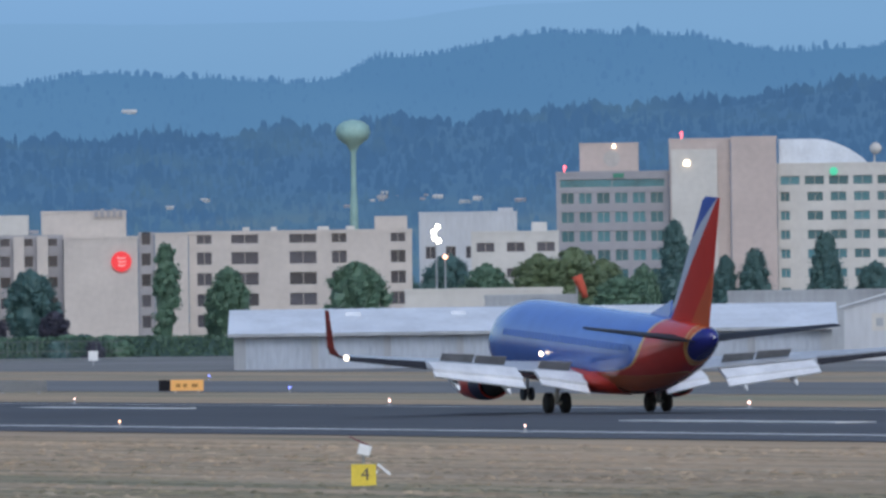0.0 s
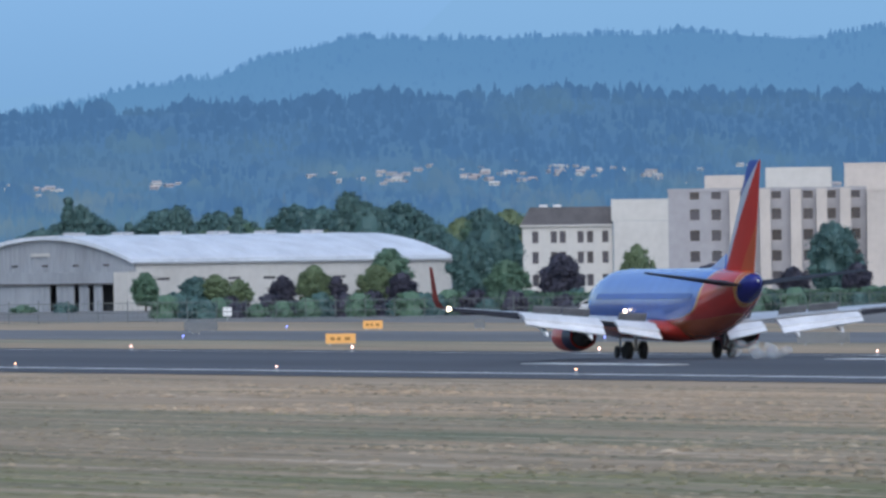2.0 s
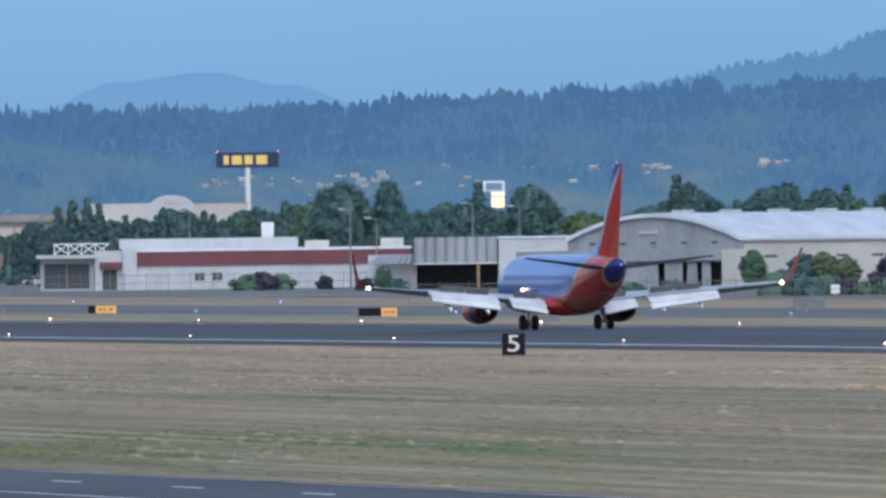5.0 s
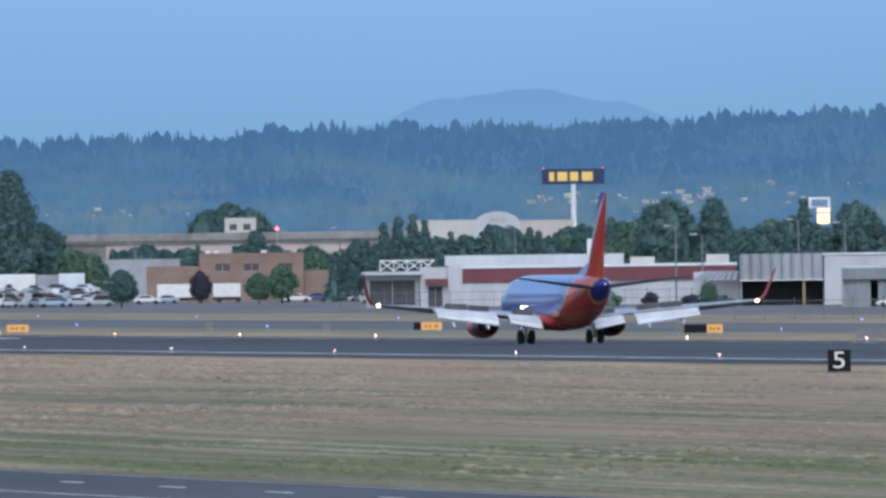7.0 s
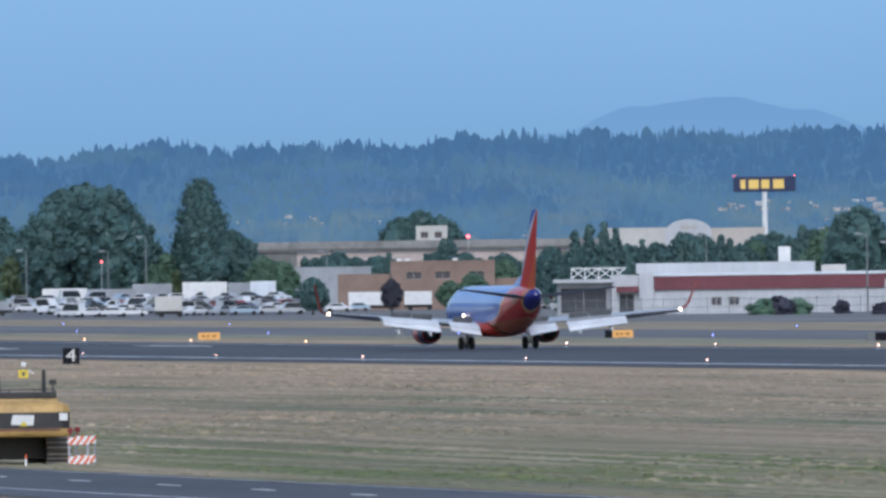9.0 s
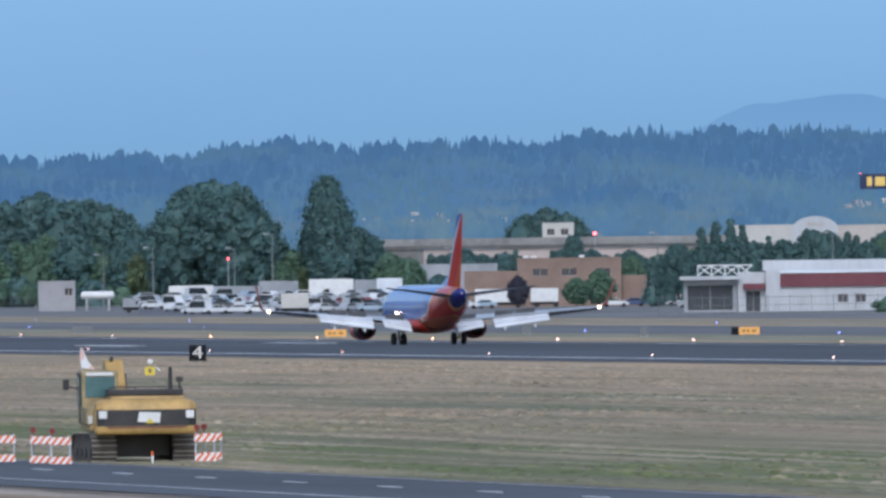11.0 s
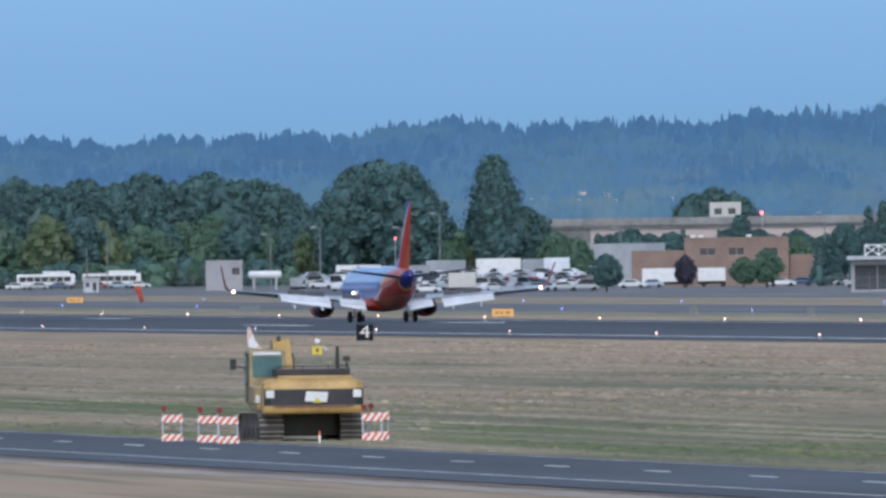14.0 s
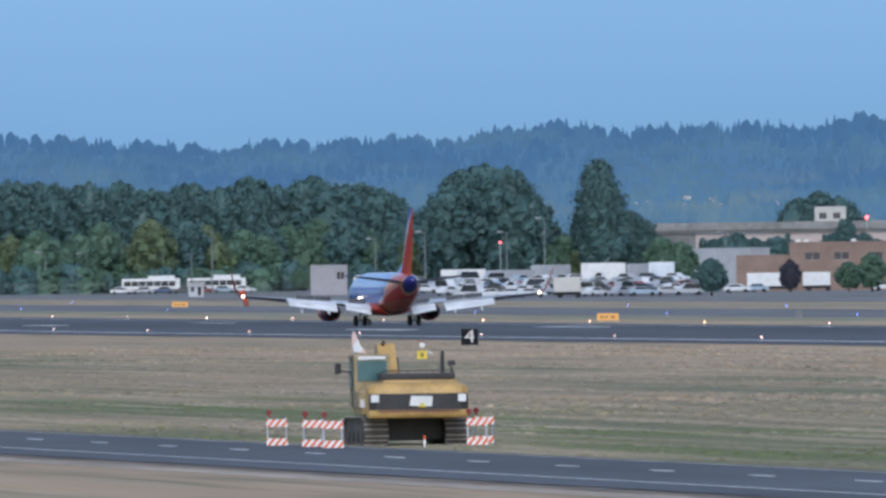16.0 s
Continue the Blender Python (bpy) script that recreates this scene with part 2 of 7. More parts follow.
def site(bearing, dist, up=0.0, turn=0.0):
    """A pose on the ground: local x to the right as seen from the eye, y away from it."""
    a = radians(bearing)
    return pose(dist * math.sin(a), dist * math.cos(a), rise(dist) + up, 0, 0, -bearing + turn)


def smooth_by_angle(ob, angle=40):
    me = ob.data
    me.polygons.foreach_set("use_smooth", [True] * len(me.polygons))
    bm = bmesh.new()
    bm.from_mesh(me)
    for e in bm.edges:
        e.smooth = len(e.link_faces) == 2 and e.calc_face_angle(0) < radians(angle)
    bm.to_mesh(me)
    bm.free()
    return ob


# ---- ground, runway, taxiways ----
RUNWAY_MID, CROWN = 230.6, 0.34


def crown(x):
    return CROWN * max(0.0, 1 - abs(x - RUNWAY_MID) / 36.0)


def strip(name, edges, ys, material, lift, label, category, kind="structure"):
    """A strip of land between edges, each an (x near, x far) line from the first to the last y; follows the land."""
    bm = bmesh.new()
    rows = []
    y0, y1 = ys[0], ys[-1]
    for y in ys:
        f = (y - y0) / (y1 - y0)
        row = []
        for a, b in edges:
            x = a + (b - a) * f
            row.append(bm.verts.new((x, y, crown(x) + rise(math.hypot(x, y)) + lift)))
        rows.append(row)
    for a, b in zip(rows, rows[1:]):
        for i in range(len(a) - 1):
            bm.faces.new((a[i], a[i + 1], b[i + 1], b[i]))
    ob = part(name, bm, material)
    return tagged(ob, label, category, kind=kind)


LONG = [-900, -400, 100, 300, 420, 480, 540, 600] + list(range(650, 3200, 50)) + [3300, 3600, 4000, 4900]
xs = [-900, -200, 20, 60, 100, 150, 190, 196, 206, 214, 222, RUNWAY_MID, 239, 247, 255, 266.6, 280, 320, 360, 420, 500, 620, 800, 1100, 1600, 2200]
strip("ground", [(x, x) for x in xs], LONG, M_GRASS, 0.0, "dry tan airfield grass with greenish mown patches", "grass")
RUN = [y for y in LONG if y <= 3300]
strip("runway", [(x, x) for x in (200.5, 206, 214, 222, RUNWAY_MID, 239, 247, 255, 265)], RUN, M_ASPHALT, 0.03,
      "dark grey asphalt runway with worn wheel tracks", "runway")
for name, x in (("runway_edge_line", 206.6), ("runway_edge_line", 253.8)):
    strip(name, [(x, x), (x + 1.1, x + 1.1)], RUN, M_PAINT, 0.045, "white painted runway edge line", "road marking")
strip("taxiway", [(300, 300), (322, 322), (345, 345)], RUN, M_TAXI, 0.02, "grey asphalt parallel taxiway beyond the runway", "taxiway")
strip("far_apron", [(392, 392), (470, 470), (560, 560), (700, 700), (1000, 1000)], [y for y in LONG if 900 <= y], M_APRON, 0.02, "worn grey apron and service roads beyond the taxiway", "pavement")
# service road close to the camera, slightly off parallel
ROAD = [y for y in LONG if 100 <= y <= 700]
strip("service_road", [(75.9, 63.9), (83.4, 71.4), (87.6, 75.6)], ROAD, M_ROAD, 0.03, "dark asphalt service road with white lane marks", "road")


def road_x(y, off):
    """A line along the service road, off metres beyond its lane marks."""
    return 83.4 - 0.02 * (y - 100) + off


def lane_dash(y):
    bm = bmesh.new()
    x = road_x(y, 0)
    box(bm, x - 0.09, x + 0.09, y, y + 3.0, 0.03, 0.044)
    return tagged(part("lane_dash", bm, M_PAINT), "white painted lane dash on the service road", "road marking", "lane dashes", "structure")


for i in range(24):
    lane_dash(345.0 + 13.7 * i)
for off, nm in ((-5.0, "road_edge_line"), (3.5, "road_edge_line")):
    strip(nm, [(83.4 + off, 71.4 + off), (83.65 + off, 71.65 + off)], ROAD, M_PAINT if off < 0 else M_PAINT_WORN, 0.045, "white painted road edge line" if off < 0 else "worn white road edge line under blown soil", "road marking")


def shoulder(name, off0, off1, material, label, seed):
    """A strip beside the service road with ragged edges."""
    bm = bmesh.new()
    rows = []
    for i in range(560):
        y = 300 + i * 0.72
        a, b = off0 + 0.35 * noise.noise((y * 0.11, seed, 0)) + 0.2 * noise.noise((y * 0.7, seed, 1)), off1 + 0.5 * noise.noise((y * 0.13, seed, 5)) + 0.25 * noise.noise((y * 0.8, seed, 7))
        rows.append([bm.verts.new((road_x(y, a), y, 0.012)), bm.verts.new((road_x(y, (a + b) / 2), y, 0.02)), bm.verts.new((road_x(y, b), y, 0.012))])
    for p, q in zip(rows, rows[1:]):
        for k in range(2):
            bm.faces.new((p[k], p[k + 1], q[k + 1], q[k]))
    return tagged(part(name, bm, material), label, "road shoulder", kind="structure")


shoulder("road_shoulder_soil", -7.6, -8.7, M_SOIL, "dark bare soil along the road edge", 1)
shoulder("road_shoulder_gravel", -8.8, -10.4, M_GRAVEL, "pale dry gravel beyond the road edge", 2)
shoulder("road_shoulder_verge", 4.25, 4.9, M_SOIL, "thin strip of bare soil along the road", 3)


def clumps(count=62000):
    """Low uneven clumps of mown grass on the near side of the runway."""
    r = np.random.default_rng(8)
    verts, faces = [], []
    for _ in range(count):
        y = 330 + 900 * r.random() ** 1.15
        lo, hi = max(20, road_x(y, 5.2)), 194.0
        x = lo + (hi - lo) * r.random()
        if not 0.10 < x / y < 0.36:
            continue
        thick = 0.6 + 0.8 * noise.noise((x * 0.06, y * 0.02, 0))
        if thick < 0.15:
            continue
        h, w, dp = (0.025 + 0.10 * r.random() ** 2) * thick, 0.06 + 0.34 * r.random() ** 2, r.uniform(0.2, 0.7)
        o = len(verts)
        for k in range(6):
            a = 2 * math.pi * k / 6
            q = r.uniform(0.75, 1.1)
            verts.append((x + w * q * math.cos(a), y + dp * q * math.sin(a), -0.004))
        for k in range(6):
            a = 2 * math.pi * (k + 0.5) / 6
            q = r.uniform(0.35, 0.7)
            verts.append((x + w * q * math.cos(a), y + dp * q * math.sin(a), h * r.uniform(0.55, 1.0)))
        verts.append((x, y, h))
        for k in range(6):
            j = (k + 1) % 6
            faces += [(o + k, o + j, o + 6 + k), (o + j, o + 6 + j, o + 6 + k), (o + 6 + k, o + 6 + j, o + 12)]
    me = bpy.data.meshes.new("grass_clumps")
    me.from_pydata(verts, [], faces)
    me.polygons.foreach_set("use_smooth", [True] * len(faces))
    me.materials.append(M_CLUMPS)
    return tagged(new("grass_clumps", me), "low uneven clumps of dry tan and green grass", "grass", kind="stuff")


clumps()


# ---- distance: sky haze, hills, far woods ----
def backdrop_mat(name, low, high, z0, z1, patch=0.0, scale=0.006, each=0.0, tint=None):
    """A distance with haze put into its glowing colour: by height, with soft patches."""
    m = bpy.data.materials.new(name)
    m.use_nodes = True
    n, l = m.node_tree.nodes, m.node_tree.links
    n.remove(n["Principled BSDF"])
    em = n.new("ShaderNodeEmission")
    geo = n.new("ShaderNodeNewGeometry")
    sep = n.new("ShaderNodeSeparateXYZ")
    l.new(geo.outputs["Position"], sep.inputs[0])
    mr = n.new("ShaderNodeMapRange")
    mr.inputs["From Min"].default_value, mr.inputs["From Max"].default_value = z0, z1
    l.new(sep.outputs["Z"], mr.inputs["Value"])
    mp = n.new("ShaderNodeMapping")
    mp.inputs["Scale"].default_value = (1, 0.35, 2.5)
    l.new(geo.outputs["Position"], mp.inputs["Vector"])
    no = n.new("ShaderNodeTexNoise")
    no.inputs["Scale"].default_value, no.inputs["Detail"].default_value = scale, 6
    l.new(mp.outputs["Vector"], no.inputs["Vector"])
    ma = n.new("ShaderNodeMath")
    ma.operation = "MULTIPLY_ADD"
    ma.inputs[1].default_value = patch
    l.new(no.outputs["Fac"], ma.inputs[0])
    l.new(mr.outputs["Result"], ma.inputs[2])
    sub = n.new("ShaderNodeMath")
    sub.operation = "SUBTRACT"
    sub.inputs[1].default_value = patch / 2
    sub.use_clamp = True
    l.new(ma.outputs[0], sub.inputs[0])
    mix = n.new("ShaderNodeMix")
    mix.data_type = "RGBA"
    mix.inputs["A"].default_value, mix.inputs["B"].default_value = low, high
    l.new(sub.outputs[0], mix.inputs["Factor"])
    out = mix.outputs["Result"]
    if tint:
        # paler clearings and gardens in patches, greyed by painted haze, low on the slope
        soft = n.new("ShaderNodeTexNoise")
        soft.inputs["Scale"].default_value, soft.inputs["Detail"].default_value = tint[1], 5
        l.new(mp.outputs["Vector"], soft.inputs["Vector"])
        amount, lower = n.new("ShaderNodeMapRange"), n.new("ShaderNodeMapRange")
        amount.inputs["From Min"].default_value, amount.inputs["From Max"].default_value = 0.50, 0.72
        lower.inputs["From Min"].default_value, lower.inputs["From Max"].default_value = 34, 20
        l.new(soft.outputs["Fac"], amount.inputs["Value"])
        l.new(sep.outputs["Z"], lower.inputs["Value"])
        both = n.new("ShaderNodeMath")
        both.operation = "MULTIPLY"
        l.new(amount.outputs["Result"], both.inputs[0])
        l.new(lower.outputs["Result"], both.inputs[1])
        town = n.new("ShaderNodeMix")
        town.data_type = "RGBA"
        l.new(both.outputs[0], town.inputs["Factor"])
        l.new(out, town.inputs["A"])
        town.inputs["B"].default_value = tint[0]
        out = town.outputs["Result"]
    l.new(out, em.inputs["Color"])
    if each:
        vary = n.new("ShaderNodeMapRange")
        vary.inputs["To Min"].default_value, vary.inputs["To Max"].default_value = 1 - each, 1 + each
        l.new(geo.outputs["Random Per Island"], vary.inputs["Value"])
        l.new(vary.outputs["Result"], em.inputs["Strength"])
    l.new(em.outputs[0], n["Material Output"].inputs["Surface"])
    return m


def along(pts, b):
    """Height along a ridge: smooth between its few points."""
    for (b0, e0), (b1, e1) in zip(pts, pts[1:]):
        if b <= b1:
            f = min(1, max(0, (b - b0) / (b1 - b0)))
            return e0 + (e1 - e0) * f * f * (3 - 2 * f)
    return pts[-1][1]


def crest(pts, b, dist, rough, seed):
    e = along(pts, b) + rough * (noise.noise((b * 2.5, seed, 0)) * 1.2 + noise.noise((b * 9, seed, 3)) * 0.6 + abs(noise.noise((b * 31, seed, 5))) * 0.7)
    return EYE + dist * math.tan(radians(e))


def ridge(name, pts, dist, rough, seed, material, label, back=60.0, base=-20, sink=0.0):
    """A long hill whose crest stands at the given elevations."""
    bm = bmesh.new()
    n = 900
    b0, b1 = 3.0, 26.0
    rows = [[], [], []]
    for i in range(n):
        b = b0 + (b1 - b0) * i / (n - 1)
        z = crest(pts, b, dist, rough, seed) - sink
        s, c = math.sin(radians(b)), math.cos(radians(b))
        rows[0].append(bm.verts.new(((dist - back) * s, (dist - back) * c, base)))
        rows[1].append(bm.verts.new((dist * s, dist * c, z)))
        rows[2].append(bm.verts.new(((dist + 30) * s, (dist + 30) * c, base)))
    for r0, r1 in zip(rows, rows[1:]):
        for i in range(n - 1):
            bm.faces.new((r0[i], r0[i + 1], r1[i + 1], r1[i]))
    return tagged(part(name, bm, material), label, "hills", kind="structure")


def woods(name, pts, dist, rough, seed, material, label, back, base, tall, count, sink=0.0, top_only=0.0):
    """Countless small trees over the face of a hill, pointed and round, in one mesh."""
    rnd = random.Random(seed)
    verts, faces = [], []
    for k in range(count):
        b = rnd.uniform(6.0, 20.0)
        f = 1.0 if rnd.random() < top_only else rnd.random() ** 0.8
        zc = crest(pts, b, dist, rough, seed) - sink
        d, z = dist - back * (1 - f), base + (zc - base) * f
        clump = 0.6 + 0.8 * max(0, noise.noise((b * 5, f * 4, seed)) + 0.4)
        h = tall * (rnd.uniform(0.4, 0.85) if rnd.random() < 0.85 else rnd.uniform(0.85, 1.25)) * clump
        w = h * (rnd.uniform(0.12, 0.22) if rnd.random() < 0.72 else rnd.uniform(0.3, 0.42))
        levels = ((-0.15, 1.0), (0.35, 0.85), (0.7, 0.45)) if w < h * 0.26 else ((-0.1, 0.8), (0.35, 1.1), (0.75, 0.75))
        cx, cy, turn = d * math.sin(radians(b)), d * math.cos(radians(b)), rnd.uniform(0, 6)
        o = len(verts)
        for lz, lr in levels:
            for t in range(5):
                r = w * lr * rnd.uniform(0.75, 1.2)
                verts.append((cx + r * math.cos(turn + t * 1.2566), cy + r * math.sin(turn + t * 1.2566), z + h * (lz + rnd.uniform(-0.08, 0.08))))
        verts.append((cx, cy, z + h))
        for lv in range(2):
            for t in range(5):
                faces.append((o + lv * 5 + t, o + lv * 5 + (t + 1) % 5, o + lv * 5 + 5 + (t + 1) % 5, o + lv * 5 + 5 + t))
        for t in range(5):
            faces.append((o + 10 + t, o + 10 + (t + 1) % 5, o + 15))
    me = bpy.data.meshes.new(name)
    me.from_pydata(verts, [], faces)
    me.materials.append(material)
    return tagged(new(name, me), label, "woods", kind="stuff")


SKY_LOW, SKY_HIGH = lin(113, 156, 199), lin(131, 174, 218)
bm = bmesh.new()
arc = [(4950 * math.sin(radians(b)), 4950 * math.cos(radians(b))) for b in range(-6, 37)]
low, high = [bm.verts.new((x, y, -40)) for x, y in arc], [bm.verts.new((x, y, 190)) for x, y in arc]
for i in range(len(arc) - 1):
    bm.faces.new((low[i], low[i + 1], high[i + 1], high[i]))
tagged(part("backdrop_sky", bm, backdrop_mat("hazy_evening_sky", SKY_LOW, SKY_HIGH, 30, 98, 0.45, 0.004)), "pale blue hazy evening sky over the hills", "sky", kind="structure")

FAR = [(3, 0.3), (9.6, 0.30), (10.0, 0.40), (10.85, 0.50), (11.1, 0.59), (11.42, 0.617), (11.7, 0.57), (11.95, 0.50), (12.5, 0.46), (26, 0.4)]
MID = [(3, 0.2), (12.5, 0.40), (12.95, 0.555), (13.3, 0.63), (13.5, 0.655), (13.74, 0.73), (14.0, 0.785), (14.4, 0.775), (15.12, 0.79), (15.6, 0.765), (15.9, 0.80), (16.2, 0.79), (16.6, 0.755), (16.9, 0.855), (17.45, 0.92), (17.83, 0.915), (18.25, 0.845), (18.6, 0.87), (26, 0.7)]
NEAR = [(3, 0.45), (7.57, 0.455), (8.15, 0.41), (8.9, 0.425), (9.5, 0.46), (10.3, 0.46), (10.9, 0.485), (11.6, 0.49), (12.1, 0.505), (12.65, 0.53), (13.45, 0.55), (14.1, 0.575), (14.8, 0.585), (15.5, 0.565), (16.1, 0.575), (17.1, 0.62), (17.86, 0.67), (18.6, 0.735), (26, 0.75)]
DIM = [(3, 0.3), (13.9, 0.6), (14.65, 1.08), (15.03, 1.05), (15.29, 0.978), (16.0, 0.965), (16.8, 0.967), (17.35, 1.02), (18.5, 1.06), (26, 0.9)]
# haze is painted into each ridge and its trees as a glowing blue
ridge("backdrop_dim_hill", DIM, 4925, 0.004, 5, backdrop_mat("hazed_dim_hill", lin(116, 159, 201), lin(125, 168, 210), 30, 90, 0.4), "dim blue hill almost lost in haze")
ridge("backdrop_hill", FAR, 4900, 0.008, 3, backdrop_mat("hazed_pale_hill", lin(114, 157, 200), lin(107, 150, 196), 30, 60, 0.5), "pale blue hazy hill far away")
ridge("backdrop_ridge", MID, 4800, 0.012, 7, backdrop_mat("hazed_wooded_hill", lin(95, 139, 180), lin(86, 131, 175), 30, 75, 0.9, 0.02), "blue hazy wooded hill", 250, 10, 0.6)
woods("far_woods", MID, 4800, 0.012, 7, backdrop_mat("hazed_far_trees", lin(94, 138, 179), lin(84, 128, 173), 25, 70, 0.9, 0.05, 0.02), "blue hazy trees on a far hill", 250, 10, 2.0, 12000, 0.6, 0.2)
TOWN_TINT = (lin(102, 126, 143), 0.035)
ridge("backdrop_forest", NEAR, 4400, 0.010, 11, backdrop_mat("hazed_forest_slope", lin(84, 120, 150), lin(77, 115, 156), 4, 40, 2.2, 0.02, tint=TOWN_TINT), "dark blue-green forested slope under haze", 500, 1.5, 1.6)
woods("forest_woods", NEAR, 4400, 0.010, 11, backdrop_mat("hazed_forest_trees", lin(86, 121, 148), lin(70, 107, 148), -6, 44, 3.0, 0.028, 0.05, tint=TOWN_TINT), "blue-green hazy conifer woods covering the slope", 500, 1.5, 4.3, 30000, 1.9, 0.14)


# ---- the airliner: twin-jet, nose along +Y, origin on the ground between its main wheels ----
TRACK = 234.0


def rolled(t):
    """Metres along the runway of the main wheels: braking from 65 to 24 m/s."""
    return 1.0147 * (727.2 + 65.5 * t - 0.98 * t * t - 0.0126 * t ** 3) - 0.65 * max(0.0, 1 - t / 1.5) + 2.0 * max(0.0, (t - 8) / 8) ** 1.2


def nose_up(t):
    """Degrees: the nose wheel comes down in the first second and a half."""
    f = min(1.0, t / 1.5)
    return 2.6 * (1 - f * f * (3 - 2 * f))


def calc(nodes, links, op, a, b=0.0, clamp=False):
    n = nodes.new("ShaderNodeMath")
    n.operation, n.use_clamp = op, clamp
    for i, v in enumerate((a, b)):
        if isinstance(v, (int, float)):
            n.inputs[i].default_value = v
        else:
            links.new(v, n.inputs[i])
    return n.outputs[0]


C_BLUE, C_RED, C_ORANGE = (0.065, 0.165, 0.53, 1), (0.52, 0.04, 0.026, 1), (0.47, 0.10, 0.028, 1)
C_NIGHT, C_GOLD, C_PALE = (0.018, 0.022, 0.17, 1), (0.60, 0.36, 0.12, 1), (0.46, 0.50, 0.58, 1)


def livery(name, kind):
    m = bpy.data.materials.new(name)
    m.use_nodes = True
    n, l = m.node_tree.nodes, m.node_tree.links
    b = n["Principled BSDF"]
    b.inputs["Roughness"].default_value = 0.26
    b.inputs["Coat Weight"].default_value, b.inputs["Coat Roughness"].default_value = 0.3 if kind == "body" else 0.0, 0.2
    if kind != "body":
        b.inputs["Roughness"].default_value, b.inputs["Specular IOR Level"].default_value = 0.6, 0.15
    tc = n.new("ShaderNodeTexCoord")
    sep = n.new("ShaderNodeSeparateXYZ")
    l.new(tc.outputs["Object"], sep.inputs[0])
    y, z = sep.outputs["Y"], sep.outputs["Z"]

    def over(fac, under, col):
        mix = n.new("ShaderNodeMix")
        mix.data_type = "RGBA"
        l.new(fac, mix.inputs["Factor"])
        if isinstance(under, tuple):
            mix.inputs["A"].default_value = under
        else:
            l.new(under, mix.inputs["A"])
        mix.inputs["B"].default_value = col
        return mix.outputs["Result"]

    def past(v, edge, soft=0.08):
        return calc(n, l, "MULTIPLY", calc(n, l, "SUBTRACT", v, edge), 1 / soft, True)

    if kind == "body":
        low = calc(n, l, "MAXIMUM", calc(n, l, "SUBTRACT", z, 1.9), 0.07)
        sweep = calc(n, l, "ADD", calc(n, l, "DIVIDE", 2.0, low), -10.6)
        d = calc(n, l, "SUBTRACT", sweep, y)
        col = over(past(d, 0.0), C_BLUE, C_GOLD)
        col = over(past(d, 0.28), col, C_RED)
        col = over(past(d, 4.3), col, C_GOLD)
        col = over(past(d, 4.4), col, C_ORANGE)
        back = calc(n, l, "SUBTRACT", calc(n, l, "MULTIPLY", calc(n, l, "SUBTRACT", z, 4.0), -0.9), y)
        col = over(past(back, 14.2), col, C_GOLD)
        col = over(past(back, 14.3), col, C_NIGHT)
    else:
        q = calc(n, l, "ADD", y, calc(n, l, "MULTIPLY", calc(n, l, "SUBTRACT", z, 5.8), 1.04))
        neg = calc(n, l, "MULTIPLY", q, -1.0)
        col = over(past(calc(n, l, "MULTIPLY", z, -1.0), -5.7, 0.5), C_PALE, C_BLUE)
        col = over(past(neg, 10.9), col, (0.48, 0.03, 0.022, 1))
        low = calc(n, l, "ADD", neg, calc(n, l, "MULTIPLY", calc(n, l, "SUBTRACT", z, 5.0), 0.12))
        col = over(past(neg, 13.9), col, (0.46, 0.085, 0.03, 1))
        tip = calc(n, l, "SUBTRACT", z, calc(n, l, "MULTIPLY", calc(n, l, "ADD", y, 16.0), -0.6))
        col = over(past(tip, 10.8), col, (0.05, 0.10, 0.36, 1))
    no = n.new("ShaderNodeTexNoise")
    no.inputs["Scale"].default_value, no.inputs["Detail"].default_value = 0.7, 5
    l.new(tc.outputs["Object"], no.inputs["Vector"])
    hsv = n.new("ShaderNodeHueSaturation")
    mr = n.new("ShaderNodeMapRange")
    mr.inputs["To Min"].default_value, mr.inputs["To Max"].default_value = 0.82, 1.15
    l.new(no.outputs["Fac"], mr.inputs["Value"])
    l.new(mr.outputs["Result"], hsv.inputs["Value"])
    l.new(col, hsv.inputs["Color"])
    l.new(hsv.outputs["Color"], b.inputs["Base Color"])
    return m


M_BODY, M_FIN = livery("airliner_livery", "body"), livery("tail_livery", "fin")
M_WING = mat("wing_aluminium", (0.50, 0.52, 0.55, 1), rough=0.4, metal=0.15, vary=0.08, scale=0.8, bump=0)
M_WING_DARK = mat("dark_wing_panel", (0.20, 0.205, 0.215, 1), rough=0.6, vary=0.12, scale=0.8, bump=0)
M_FLAP = mat("pale_flap_paint", (0.74, 0.76, 0.79, 1), rough=0.45, vary=0.08, scale=0.8, bump=0)
M_STAB = mat("tailplane_grey", (0.03, 0.032, 0.04, 1), rough=0.6, vary=0.1, scale=0.8, bump=0, spec=0.1)
M_RED_PAINT = mat("red_gloss_paint", C_RED, rough=0.35, vary=0.08, bump=0)
M_WINGLET = mat("winglet_red", (0.36, 0.05, 0.035, 1), rough=0.5, vary=0.12, bump=0, spec=0.2)
M_CABIN = mat("cabin_window_glass", (0.05, 0.125, 0.43, 1), rough=0.25, vary=0.05, bump=0)
M_NAVY = mat("engine_dark_blue", (0.015, 0.018, 0.06, 1), rough=0.45, vary=0.12, bump=0)


def foil(bm, sections):
    """A wing skin over sections: x, y lead, y trail, z, thickness."""
    loops = []
    for x, yl, yt, z, th in sections:
        c = yl - yt
        loops.append([(x, yl - c * f, z + th * s) for f, s in ((0, 0), (0.08, 0.55), (0.3, 1.0), (0.65, 0.6), (1, 0.06), (1, -0.06), (0.65, -0.35), (0.3, -0.55), (0.08, -0.4))])
    rings(bm, loops)


